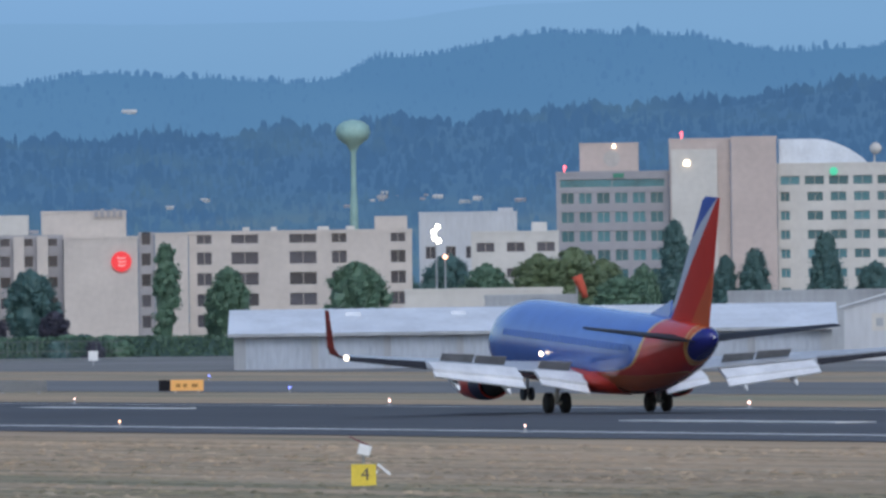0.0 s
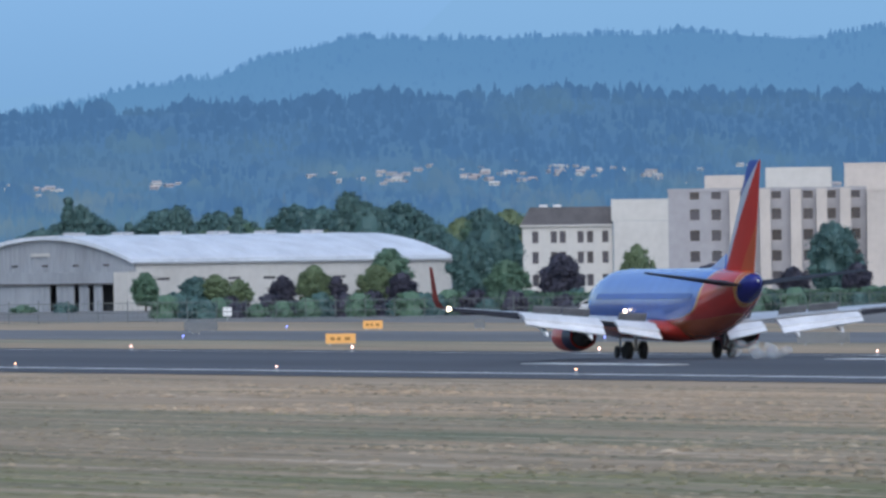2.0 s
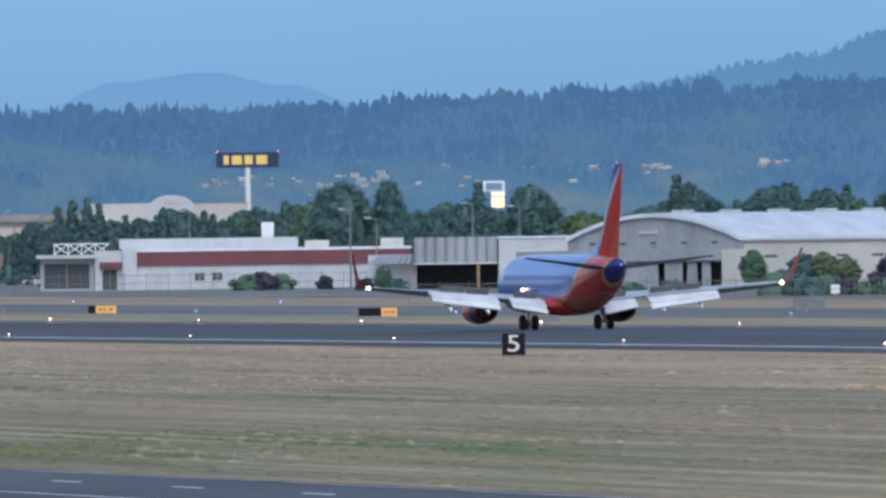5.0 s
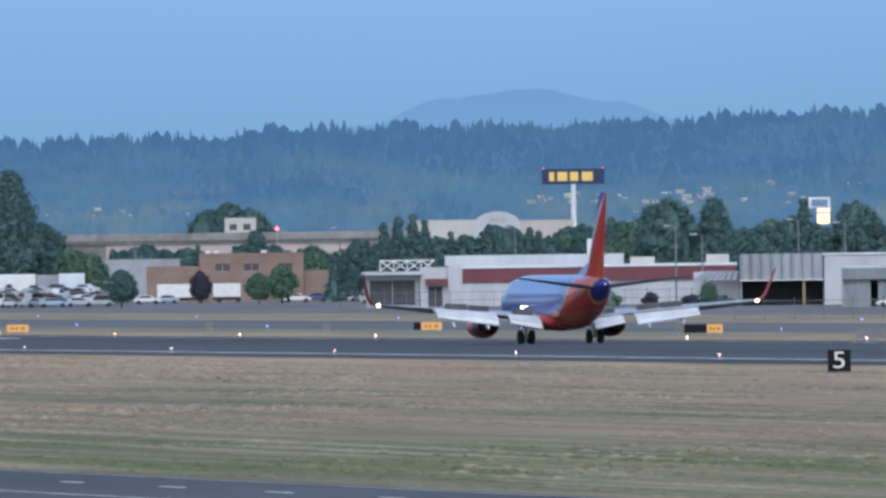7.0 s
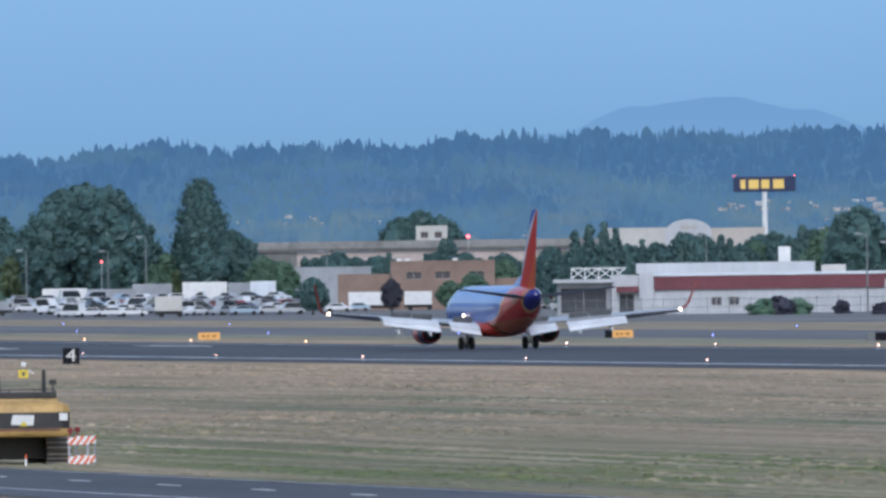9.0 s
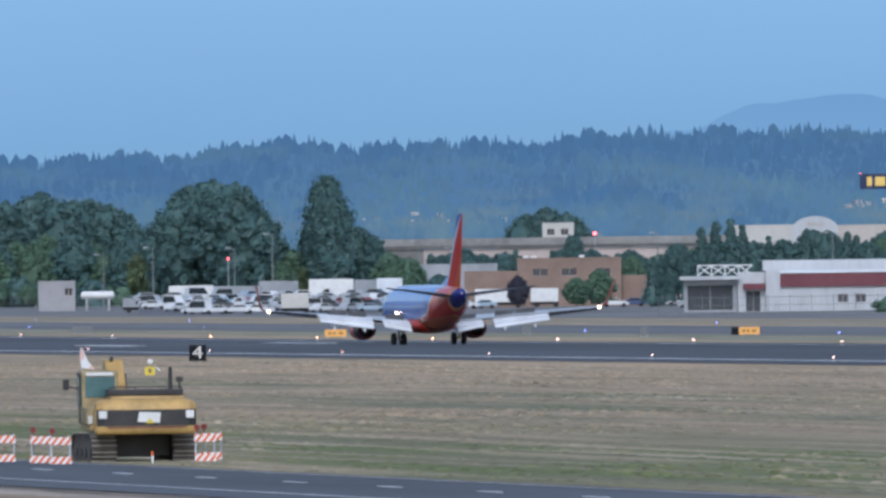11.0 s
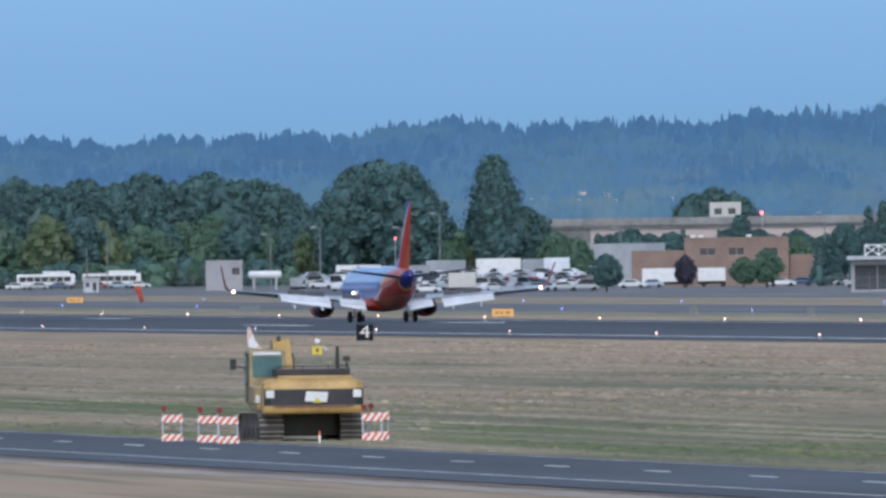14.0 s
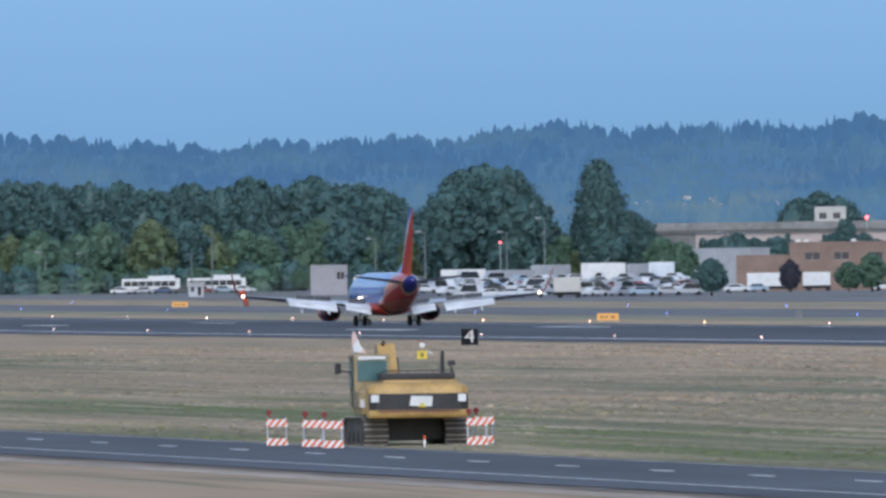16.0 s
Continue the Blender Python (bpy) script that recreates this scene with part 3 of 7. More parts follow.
def slab(bm, a, b, th):
    """A thin panel between two edges, each two points."""
    (p, q), (r, s) = [[Vector(v) for v in e] for e in (a, b)]
    n = (q - p).cross(r - p).normalized() * th
    vs = [bm.verts.new(v) for v in (p, q, s, r, p + n, q + n, s + n, r + n)]
    for f in ((0, 1, 2, 3), (7, 6, 5, 4), (0, 4, 5, 1), (1, 5, 6, 2), (2, 6, 7, 3), (3, 7, 4, 0)):
        bm.faces.new([vs[i] for i in f])


def wheel(bm, x, y, r, w):
    prof = [(-w / 2, r * 0.5), (-w / 2, r * 0.86), (-w * 0.36, r), (w * 0.36, r), (w / 2, r * 0.86), (w / 2, r * 0.5)]
    loops = [[(x + a, y + q * math.cos(k * math.pi / 10), r + q * math.sin(k * math.pi / 10)) for k in range(20)] for a, q in prof]
    rings(bm, loops)


def build_airliner():
    e = thing("airliner", "blue, red and orange twin-jet airliner with winglets, flaps down", "airplane", pose(TRACK, rolled(0), CROWN + 0.03, nose_up(0)))
    e.scale = (0.945, 0.945, 0.945)
    bm = bmesh.new()
    st = [(16.4, 0.06, 0.06, 2.5), (16.15, 0.42, 0.4, 2.52), (15.5, 0.9, 0.86, 2.62), (14.5, 1.35, 1.38, 2.8), (13.2, 1.68, 1.78, 2.98), (11.5, 1.85, 1.97, 3.08),
          (10, 1.88, 2.0, 3.1), (5, 1.88, 2.0, 3.1), (0, 1.88, 2.0, 3.1), (-4.6, 1.88, 2.0, 3.1), (-7, 1.85, 1.90, 3.2), (-9, 1.72, 1.68, 3.4), (-11, 1.48, 1.38, 3.66),
          (-13, 1.12, 1.04, 3.95), (-14.4, 0.78, 0.74, 4.17), (-15.3, 0.46, 0.46, 4.3), (-15.8, 0.18, 0.18, 4.36)]
    loops = []
    for y, w, h, zc in st:
        loops.append([(w * math.sin(a), y, zc + h * math.cos(a)) for a in [k * math.pi / 16 for k in range(32)]])
    rings(bm, loops)
    body = part("fuselage", bm, M_BODY, e, "blue top over red belly and orange rear", True)
    # belly fairing between the wings
    bm = bmesh.new()
    rings(bm, [[(w * math.cos(a), y, 1.75 + h * math.sin(a)) for a in [k * math.pi / 8 for k in range(16)]] for y, w, h in ((6.5, 1.2, 0.4), (5, 1.9, 0.75), (0, 2.1, 0.82), (-3, 1.9, 0.75), (-5, 1.2, 0.4))])
    part("belly_fairing", bm, M_RED_PAINT, e, smooth=True)
    # cabin windows and rear door outlines
    wm = None
    for s in (-1, 1):
        for i in range(38):
            y = 10.6 - i * 0.51
            if wm is None:
                ob = part("cabin_window", boxed(-0.02, 0.02, -0.12, 0.12, -0.17, 0.17), M_CABIN, body)
                wm = ob.data
            else:
                ob = shared("cabin_window", wm, body, Matrix())
            ob.matrix_basis = pose(s * 1.845, y, 3.55, 0, -s * 13, 0)
    for s in (-1, 1):
        side = "port" if s < 0 else "starboard"
        bm = bmesh.new()
        foil(bm, [(s * x, yl, yt, z, th) for x, yl, yt, z, th in ((1.2, 5.6, -1.9, 1.85, 0.50), (1.9, 5.2, -1.9, 1.92, 0.46), (4.9, 3.55, -1.6, 2.2, 0.32), (10.0, 0.95, -2.15, 2.62, 0.20), (14.35, -1.25, -2.8, 2.98, 0.12))])
        wing = part("wing", bm, M_WING, e)
        smooth_by_angle(wing, 50)
        # aileron outboard: a slab coloured dark for the shade on the rear edge
        bm = bmesh.new()
        slab(bm, ((s * 10.1, -2.05, 2.68), (s * 14.2, -2.72, 3.0)), ((s * 10.1, -2.4, 2.36), (s * 14.2, -2.95, 2.84)), 0.07)
        part("aileron", bm, M_STAB, wing, "aileron with rear edge shade painted dark")
        # extended flaps, two slats deep
        for x0, x1, z0, z1, y0, y1 in ((2.0, 4.35, 1.92, 2.12, -1.55, -1.5), (5.25, 9.95, 2.22, 2.6, -1.35, -1.95)):
            bm = bmesh.new()
            slab(bm, ((s * x0, y0, z0 - 0.02), (s * x1, y1, z1 - 0.02)), ((s * x0, y0 - 1.25, z0 - 0.46), (s * x1, y1 - 0.95, z1 - 0.34)), 0.16)
            fl = part("flap", bm, M_FLAP, wing, "pale lowered flap")
            bm = bmesh.new()
            slab(bm, ((s * x0, y0 - 1.2, z0 - 0.52), (s * x1, y1 - 0.92, z1 - 0.39)), ((s * x0, y0 - 1.7, z0 - 0.86), (s * x1, y1 - 1.3, z1 - 0.60)), 0.08)
            part("aft_flap", bm, M_FLAP, fl)
        # raised spoilers
        for x0, x1, z0, z1, y0, y1 in ((2.3, 3.9, 2.12, 2.25, -0.9, -0.85), (5.6, 7.2, 2.42, 2.56, -0.75, -0.9), (7.3, 9.0, 2.57, 2.70, -0.92, -1.1)):
            bm = bmesh.new()
            slab(bm, ((s * x0, y0, z0), (s * x1, y1, z1)), ((s * x0, y0 - 0.42, z0 + 0.42), (s * x1, y1 - 0.4, z1 + 0.38)), 0.04)
            part("spoiler", bm, M_WING_DARK, wing, "raised dark grey spoiler")
        # flap track fairings
        for x, z in ((6.1, 2.1), (8.7, 2.3)):
            bm = bmesh.new()
            tube(bm, [(s * x, 1.0, z), (s * x, 0.0, z - 0.16), (s * x, -1.6, z - 0.3), (s * x, -2.9, z - 0.75), (s * x, -3.3, z - 0.95)], [0.04, 0.16, 0.19, 0.14, 0.03])
            part("flap_fairing", bm, M_FLAP, wing, smooth=True)
        # winglet
        bm = bmesh.new()
        loops = []
        for x, yl, yt, z, th in ((14.3, -1.2, -2.8, 2.97, 0.1), (14.75, -1.5, -2.95, 3.12, 0.09), (15.05, -1.95, -3.1, 3.5, 0.07), (15.6, -3.3, -3.95, 5.35, 0.04)):
            loops.append([(s * (x + th * f), yl - (yl - yt) * g, z + 0.3 * th * f) for g, f in ((0, 0), (0.3, 0.8), (1, 0.1), (1, -0.1), (0.3, -0.8))])
        rings(bm, loops)
        part("winglet", bm, M_WINGLET, wing, "red swept winglet")
        bm = bmesh.new()
        ball(bm, (s * 14.35, -2.85, 3.0), 0.13)
        part("tip_lamp", bm, M_LAMP_WARM, wing, "white wing tip lamp")
        # engine
        eng = []
        prof = [(7.1, 0.70), (7.0, 0.80), (6.4, 0.93), (5.2, 0.98), (4.0, 0.92), (3.1, 0.78), (3.1, 0.70), (3.7, 0.66)]
        bm = bmesh.new()
        loops = [[(s * 4.83 + r * math.sin(a), y, 1.28 + r * math.cos(a) * (0.86 if math.cos(a) < 0 else 1.0)) for a in [k * math.pi / 12 for k in range(24)]] for y, r in prof]
        rings(bm, loops, cap=False)
        nac = part("engine_nacelle", bm, M_RED_PAINT, e, "red engine nacelle", True)
        bm = bmesh.new()
        rings(bm, [[(s * 4.83 + r * math.sin(a), y, 1.28 + r * math.cos(a)) for a in [k * math.pi / 10 for k in range(20)]] for y, r in ((3.72, 0.67), (3.3, 0.62), (2.9, 0.55), (2.2, 0.40), (2.2, 0.30), (1.6, 0.05))])
        part("engine_core", bm, M_BLACK, nac, "dark engine exhaust core", True)
        bm = bmesh.new()
        rings(bm, [[(s * 4.83 + r * math.sin(a), y, 1.28 + r * math.cos(a) * (0.86 if math.cos(a) < 0 else 1.0)) for a in [k * math.pi / 12 for k in range(24)]] for y, r in ((4.35, 0.955), (4.0, 0.93), (3.1, 0.79))], cap=False)
        part("cowl_band", bm, M_NAVY, nac, "dark blue rear cowl", True)
        bm = bmesh.new()
        slab(bm, ((s * 4.83 - 0.12, 6.0, 2.0), (s * 4.83 - 0.12, 2.4, 1.75)), ((s * 4.83 - 0.12, 5.0, 2.3), (s * 4.83 - 0.12, 1.2, 2.2)), 0.24)
        part("pylon", bm, M_FLAP, nac)
        # main gear
        bm = bmesh.new()
        tube(bm, [(s * 2.615, 0, 0.5), (s * 2.615, 0, 1.3), (s * 2.55, 0, 2.0)], [0.10, 0.12, 0.14])
        tube(bm, [(s * 2.2, 0, 0.5), (s * 3.03, 0, 0.5)], 0.08)
        tube(bm, [(s * 2.6, 0, 1.1), (s * 1.5, 0, 1.8)], 0.06)
        gear = part("main_gear", bm, M_METAL, e)
        for dx in (-0.43, 0.43):
            bm = bmesh.new()
            wheel(bm, s * 2.615 + dx, 0, 0.51, 0.36)
            wh = part("wheel", bm, M_BLACK, gear, "black tyre", True)
            bm = bmesh.new()
            tube(bm, [(s * 2.615 + dx - 0.15, 0, 0.51), (s * 2.615 + dx + 0.15, 0, 0.51)], 0.24, 12)
            part("rim", bm, M_METAL, wh)
        # tailplane
        bm = bmesh.new()
        foil(bm, [(s * x, yl, yt, z, th) for x, yl, yt, z, th in ((0.5, -11.5, -14.9, 4.1, 0.22), (1.2, -11.9, -15.0, 4.2, 0.2), (6.35, -14.9, -16.35, 4.85, 0.08))])
        smooth_by_angle(part("tailplane", bm, M_STAB, e, "dark grey tailplane"), 50)
    # fin with its dorsal fillet
    bm = bmesh.new()
    loops = []
    for z, yl, yt, th in ((4.6, -8.3, -15.1, 0.26), (5.3, -9.35, -15.25, 0.25), (5.8, -10.0, -15.4, 0.24), (8.5, -12.2, -16.05, 0.17), (10.9, -14.15, -16.65, 0.10), (11.1, -14.6, -16.7, 0.05)):
        c = yl - yt
        loops.append([(th * f, yl - c * g, z) for g, f in ((0, 0), (0.1, 0.6), (0.35, 1), (0.7, 0.65), (1, 0.08), (1, -0.08), (0.7, -0.65), (0.35, -1), (0.1, -0.6))])
    rings(bm, loops)
    smooth_by_angle(part("fin", bm, M_FIN, e, "red and orange fin with a pale leading edge"), 50)
    bm = bmesh.new()
    rings(bm, [[(0.16 * f, y, z) for f, y, z in ((0, -5.8, 4.9), (1, -9.6, 4.6), (-1, -9.6, 4.6))], [(0.02 * f, y, z) for f, y, z in ((0, -6.2, 5.06), (1, -9.7, 5.9), (-1, -9.7, 5.9))]])
    part("dorsal_fin", bm, M_BODY, e)
    # nose gear
    bm = bmesh.new()
    tube(bm, [(0, 12.4, 0.36), (0, 12.4, 1.4)], 0.09)
    ng = part("nose_gear", bm, M_METAL, e)
    for x in (-0.2, 0.2):
        bm = bmesh.new()
        wheel(bm, x, 12.4, 0.34, 0.2)
        part("wheel", bm, M_BLACK, ng, "black tyre", True)
    bm = bmesh.new()
    ball(bm, (-2.0, 4.3, 2.72), 0.11)
    part("wing_root_lamp", bm, M_LAMP_WARM, e, "bright white lamp at the wing root")
    bm = bmesh.new()
    ball(bm, (0, -15.95, 4.36), 0.07)
    part("tail_lamp", bm, M_WHITE_PAINT, e)
    return e


airliner = build_airliner()


# ---- buildings ----
def facade(bm, w, h, openings, depth=0.25, y=0.0):
    """A wall in the plane y with openings (x0, x1, z0, z1) that are set back."""
    xs = sorted({-w / 2, w / 2, *[o[0] for o in openings], *[o[1] for o in openings]})
    zs = sorted({0.0, h, *[o[2] for o in openings], *[o[3] for o in openings]})
    for x0, x1 in zip(xs, xs[1:]):
        for z0, z1 in zip(zs, zs[1:]):
            cx, cz = (x0 + x1) / 2, (z0 + z1) / 2
            if any(a < cx < b and c < cz < d for a, b, c, d in openings):
                continue
            bm.faces.new([bm.verts.new(v) for v in ((x0, y, z0), (x1, y, z0), (x1, y, z1), (x0, y, z1))])
    for a, b, c, d in openings:
        for p, q in (((a, c), (b, c)), ((b, c), (b, d)), ((b, d), (a, d)), ((a, d), (a, c))):
            bm.faces.new([bm.verts.new(v) for v in ((p[0], y, p[1]), (q[0], y, q[1]), (q[0], y + depth, q[1]), (p[0], y + depth, p[1]))])


WINDOWS = {}


def window(parent, o, material, y, panes=2):
    """A window in an opening: dark glass with a frame and mullions."""
    a, b, c, d = o
    w, h = round(b - a, 2), round(d - c, 2)
    key = (w, h, material.name, panes)
    m = Matrix.Translation(((a + b) / 2, y, c))
    if key not in WINDOWS:
        g = part("window", boxed(-w / 2 - 0.02, w / 2 + 0.02, 0, 0.06, -0.02, h + 0.02), material, parent, at=m)
        bm = bmesh.new()
        t = 0.07
        for x in [-w / 2 + w * i / panes for i in range(panes + 1)]:
            box(bm, max(-w / 2, x - t / 2), min(w / 2, x + t / 2), -0.05, -0.003, 0, h)
        box(bm, -w / 2, w / 2, -0.06, -0.004, 0, t)
        box(bm, -w / 2, w / 2, -0.06, -0.004, h - t, h)
        f = part("window_frame", bm, M_FRAME, g)
        WINDOWS[key] = (g.data, f.data)
        return g
    gm, fm = WINDOWS[key]
    g = shared("window", gm, parent, m)
    shared("window_frame", fm, g, Matrix())
    return g


def block(parent, name, x0, x1, y0, y1, z0, z1, material, openings=(), glass=None, parapet=0.0, panes=2, label=""):
    """A storey block of a building: front wall with set-back windows, side walls, flat roof."""
    glass = glass or M_WINDOW
    bm = bmesh.new()
    w, h, xc = x1 - x0, z1 - z0, (x0 + x1) / 2
    op = [(a - xc, b - xc, c - z0, d - z0) for a, b, c, d in openings]
    facade(bm, w, h, op)
    d = y1 - y0
    for f in (((-w / 2, 0), (-w / 2, d)), ((-w / 2, d), (w / 2, d)), ((w / 2, d), (w / 2, 0))):
        (a, b), (c, e) = f
        bm.faces.new([bm.verts.new(v) for v in ((a, b, 0), (c, e, 0), (c, e, h), (a, b, h))])
    bm.faces.new([bm.verts.new(v) for v in ((-w / 2, 0, h), (w / 2, 0, h), (w / 2, d, h), (-w / 2, d, h))])
    if parapet:
        rim = bmesh.new()
        loops = []
        for x, y0p, y1p, z in ((w / 2 + 0.06, -0.06, d + 0.06, h - 0.12), (w / 2 + 0.06, -0.06, d + 0.06, h + parapet), (w / 2 - 0.3, 0.3, d - 0.3, h + parapet), (w / 2 - 0.3, 0.3, d - 0.3, h + 0.01)):
            loops.append([(-x, y0p, z), (x, y0p, z), (x, y1p, z), (-x, y1p, z)])
        rings(rim, loops, cap=False)
    bmesh.ops.remove_doubles(bm, verts=bm.verts, dist=0.001)
    wall = part(name, bm, material, parent, label, at=Matrix.Translation((xc, y0, z0)))
    if parapet:
        part("parapet", rim, material, wall)
    for o in op:
        window(wall, o, glass, 0.19, panes)
    return wall


def grid(xs, zs, w, h):
    """Openings of one size, from the left edges and sill heights."""
    return [(x, x + w, z, z + h) for z in zs for x in xs]


def hotel():
    e = thing("hotel", "five-storey cream stucco hotel with a round red sign", "hotel", site(16.17, 2330))
    floors = [2.0 + 2.9 * i for i in range(5)]
    # local x runs from -38 (annex side) to +33
    block(e, "main_wing", 0.5, 31.6, 0, 14, 0, 15.0, M_STUCCO,
          grid((1.6, 20.4), floors, 2.1, 1.8) + grid((6.4, 14.5), floors, 3.8, 1.8) + grid((28.6,), floors, 2.1, 1.8), parapet=0.4, panes=2)
    block(e, "sign_tower", -16.9, -6.6, -2.5, 9, 0, 14.6, M_STUCCO, parapet=0.3)
    # grey stucco here puts the recess's shade into the colour
    block(e, "stair_recess", -6.5, -4.3, -0.6, 10, 0, 14.6, M_STUCCO_GREY, grid((-6.1,), floors, 1.3, 1.8), panes=1)
    block(e, "pilaster", -4.2, 0.4, -1.4, 9, 0, 15.0, M_STUCCO, parapet=0.3)
    # inset wall is greyed in colour for shade; its piers stay cream
    block(e, "side_wing", -44.6, -17.0, 1.0, 16, 0, 14.8, M_STUCCO_GREY,
          grid((-41.6, -38.6, -34.6, -30.2, -25.8, -22.6, -19.2), floors, 1.4, 1.6), parapet=0.4, panes=1)
    for x in (-36.0, -31.8, -27.5, -23.9, -20.6):
        block(e, "pilaster", x, x + 1.5, -0.9, 0.98, 0, 15.0, M_STUCCO)
    block(e, "penthouse", -20.0, -8.2, 2, 10, 14.7, 18.3, M_STUCCO, parapet=0.2)
    block(e, "penthouse", -39.5, -34.0, 3, 9, 15.0, 17.0, M_STUCCO)
    block(e, "penthouse", -31.0, -21.8, 3, 9, 15.0, 18.0, M_PALE)
    block(e, "penthouse", 26.5, 31.0, 2, 8, 15.0, 17.2, M_STUCCO)
    for x, w in ((8.0, 1.0), (12.0, 0.8), (18.5, 1.6), (22.5, 1.2)):
        part("roof_unit", boxed(x, x + w, 4, 6, 15.0, 15.9), M_PALE, e)
    bm = bmesh.new()
    for i in range(5):
        box(bm, -12.6 + i * 0.85, -12.1 + i * 0.85, 1.6, 1.9, 17.6, 18.6 + 0.15 * (i % 2))
    part("roof_antenna_rack", bm, M_STUCCO_GREY, e)
    # round red sign, lit, with a plain paler device on it
    bm = bmesh.new()
    tube(bm, [(-8.9, -2.85, 11.35), (-8.9, -2.55, 11.35)], 1.42, 28)
    sg = part("round_sign", bm, glow("red_sign_glow", (0.95, 0.05, 0.06, 1), 0.75), e, "glowing round red sign")
    bm = bmesh.new()
    for k in range(3):
        tube(bm, [(-9.5 + 0.15 * math.sin(k), -2.9, 11.9 - 0.5 * k), (-8.9, -2.92, 11.75 - 0.5 * k), (-8.3, -2.9, 11.9 - 0.5 * k)], 0.10, 6)
    part("sign_device", bm, glow("pink_sign_glow", (1.0, 0.45, 0.45, 1), 0.8), sg)
    return e


def annex():
    e = thing("annex_building", "three-storey pale office building with a dark mansard roof", "office building", site(14.785, 2440))
    rows = [1.6, 4.9, 7.9]
    block(e, "wall", -9.0, 4.2, 0, 12, 0, 10.6, M_PALE, grid((-7.6, -4.9, -3.6, -1.0, 0.4, 2.6), rows, 0.95, 1.8), panes=1)
    bm = bmesh.new()
    rings(bm, [[(-9.3, -0.3, 10.6), (4.2, -0.3, 10.6), (4.2, 12.3, 10.6), (-9.3, 12.3, 10.6)], [(-7.9, 1.6, 13.2), (4.2, 1.6, 13.2), (4.2, 10.4, 13.2), (-7.9, 10.4, 13.2)]])
    part("mansard_roof", bm, M_ROOF_DARK, e)
    part("eave", boxed(-9.35, 4.19, -0.35, 12.35, 10.35, 10.6), M_PALE, e)
    block(e, "corner_tower", 4.3, 13.0, -1.2, 11, 0, 11.0, M_PALE, grid((6.2, 10.6), (1.6,), 1.2, 2.0), panes=1)
    block(e, "tower_top", 4.0, 13.0, -0.9, 11, 11.05, 14.2, M_PALE)
    for x in (-6.5, -4.5):
        part("roof_light", boxed(x, x + 1.2, 4, 5, 13.2, 13.55), M_WHITE_PAINT, e)
    return e


# rose concrete greyed and darkened: the west wing's shade is in the colour
M_ROSE_SHADED = mat("shaded_rose_concrete", (0.32, 0.315, 0.34, 1), rough=0.85, scale=0.12, vary=0.06)


def suites():
    e = thing("suites_hotel", "eight-storey pinkish hotel with teal windows and a vaulted roof", "hotel", site(18.0, 2760))
    teal = M_WINDOW_TEAL
    z8 = [1.8 + 3.15 * i for i in range(8)]
    block(e, "west_wing", -26.8, -8.2, 0, 16, 0, 25.8, M_ROSE_SHADED, grid([-26.0 + 2.95 * i for i in range(6)], z8[:7], 2.1, 1.9) + [(-26.2, -8.9, 23.4, 24.8)], glass=teal, parapet=0.3)
    block(e, "tower", -8.1, 2.0, -1.5, 16, 0, 31.0, M_PINK, glass=teal, parapet=0.3)
    block(e, "pale_shaft", -7.8, -0.2, -2.6, -1.52, 0, 29.5, M_PALE)
    block(e, "shaft", 2.1, 9.6, -3.0, 14, 0, 31.2, M_PINK, parapet=0.3)
    block(e, "east_wing", 9.7, 44, 0, 16, 0, 26.7, M_PALE, grid([14.6 + 3.85 * i for i in range(8)], z8[:7], 2.6, 1.55) + grid((10.2,), z8[:7], 1.5, 1.55) + [(x, x + 3.2, 23.4, 24.9) for x in (10.2, 14.2, 18.2, 22.2, 26.2, 30.2)], glass=teal, parapet=0.3)
    block(e, "penthouse", -22.9, -13.2, 3, 11, 25.85, 30.6, M_PINK, parapet=0.2)
    bm = bmesh.new()
    n = 14
    rings(bm, [[(10.0, y, 26.8), (24.8, y, 26.8)] + [(24.8 - 14.8 * f, y, 26.8 + 4.2 * math.sin(math.pi / 2 * min(1, f * 1.6)) ** 0.8) for f in [i / n for i in range(1, n + 1)]] for y in (1.0, 15.0)])
    part("vault_roof", bm, M_ROOF_METAL, e, "pale metal vaulted roof")
    bm = bmesh.new()
    tube(bm, [(25.8, 3, 27), (25.8, 3, 28.6)], 0.15)
    ball(bm, (26.0, 2.6, 29.3), 1.0, 12)
    part("dish_antenna", bm, M_PALE, e)
    for x, z in ((-25.4, 26.9), (-6.0, 32.2)):
        bm = bmesh.new()
        tube(bm, [(x, 0.6, z - 1.2), (x, 0.6, z)], 0.06)
        ball(bm, (x, 0.6, z), 0.2)
        part("obstruction_lamp", bm, M_LAMP_RED, e, "red obstruction lamp")
    for x, z in ((-17.2, 30.2), (-5.2, 27.2)):
        bm = bmesh.new()
        ball(bm, (x, -2.75 if z < 28 else 2.8, z), 0.5 if z < 28 else 0.3)
        part("wall_lamp", bm, M_LAMP_WARM, e, "bright wall lamp")
    bm = bmesh.new()
    tube(bm, [(19.0, -0.3, 25.6), (19.0, -0.02, 25.6)], 0.7, 16)
    part("green_sign", bm, glow("green_sign_glow", (0.1, 0.75, 0.45, 1), 0.7), e)
    part("wall_sign", boxed(-17.4, -15.6, -0.2, -0.02, 25.0, 25.7), glow("green_sign_glow_dim", (0.1, 0.5, 0.36, 1), 0.12), e)
    bm = bmesh.new()
    tube(bm, [(-17.6, 2.9, 28.2), (-17.6, 2.96, 28.2)], 1.4, 20)
    part("wall_emblem", bm, M_FRAME, e, "brownish round emblem on the penthouse")
    return e


hotel()
annex()
suites()


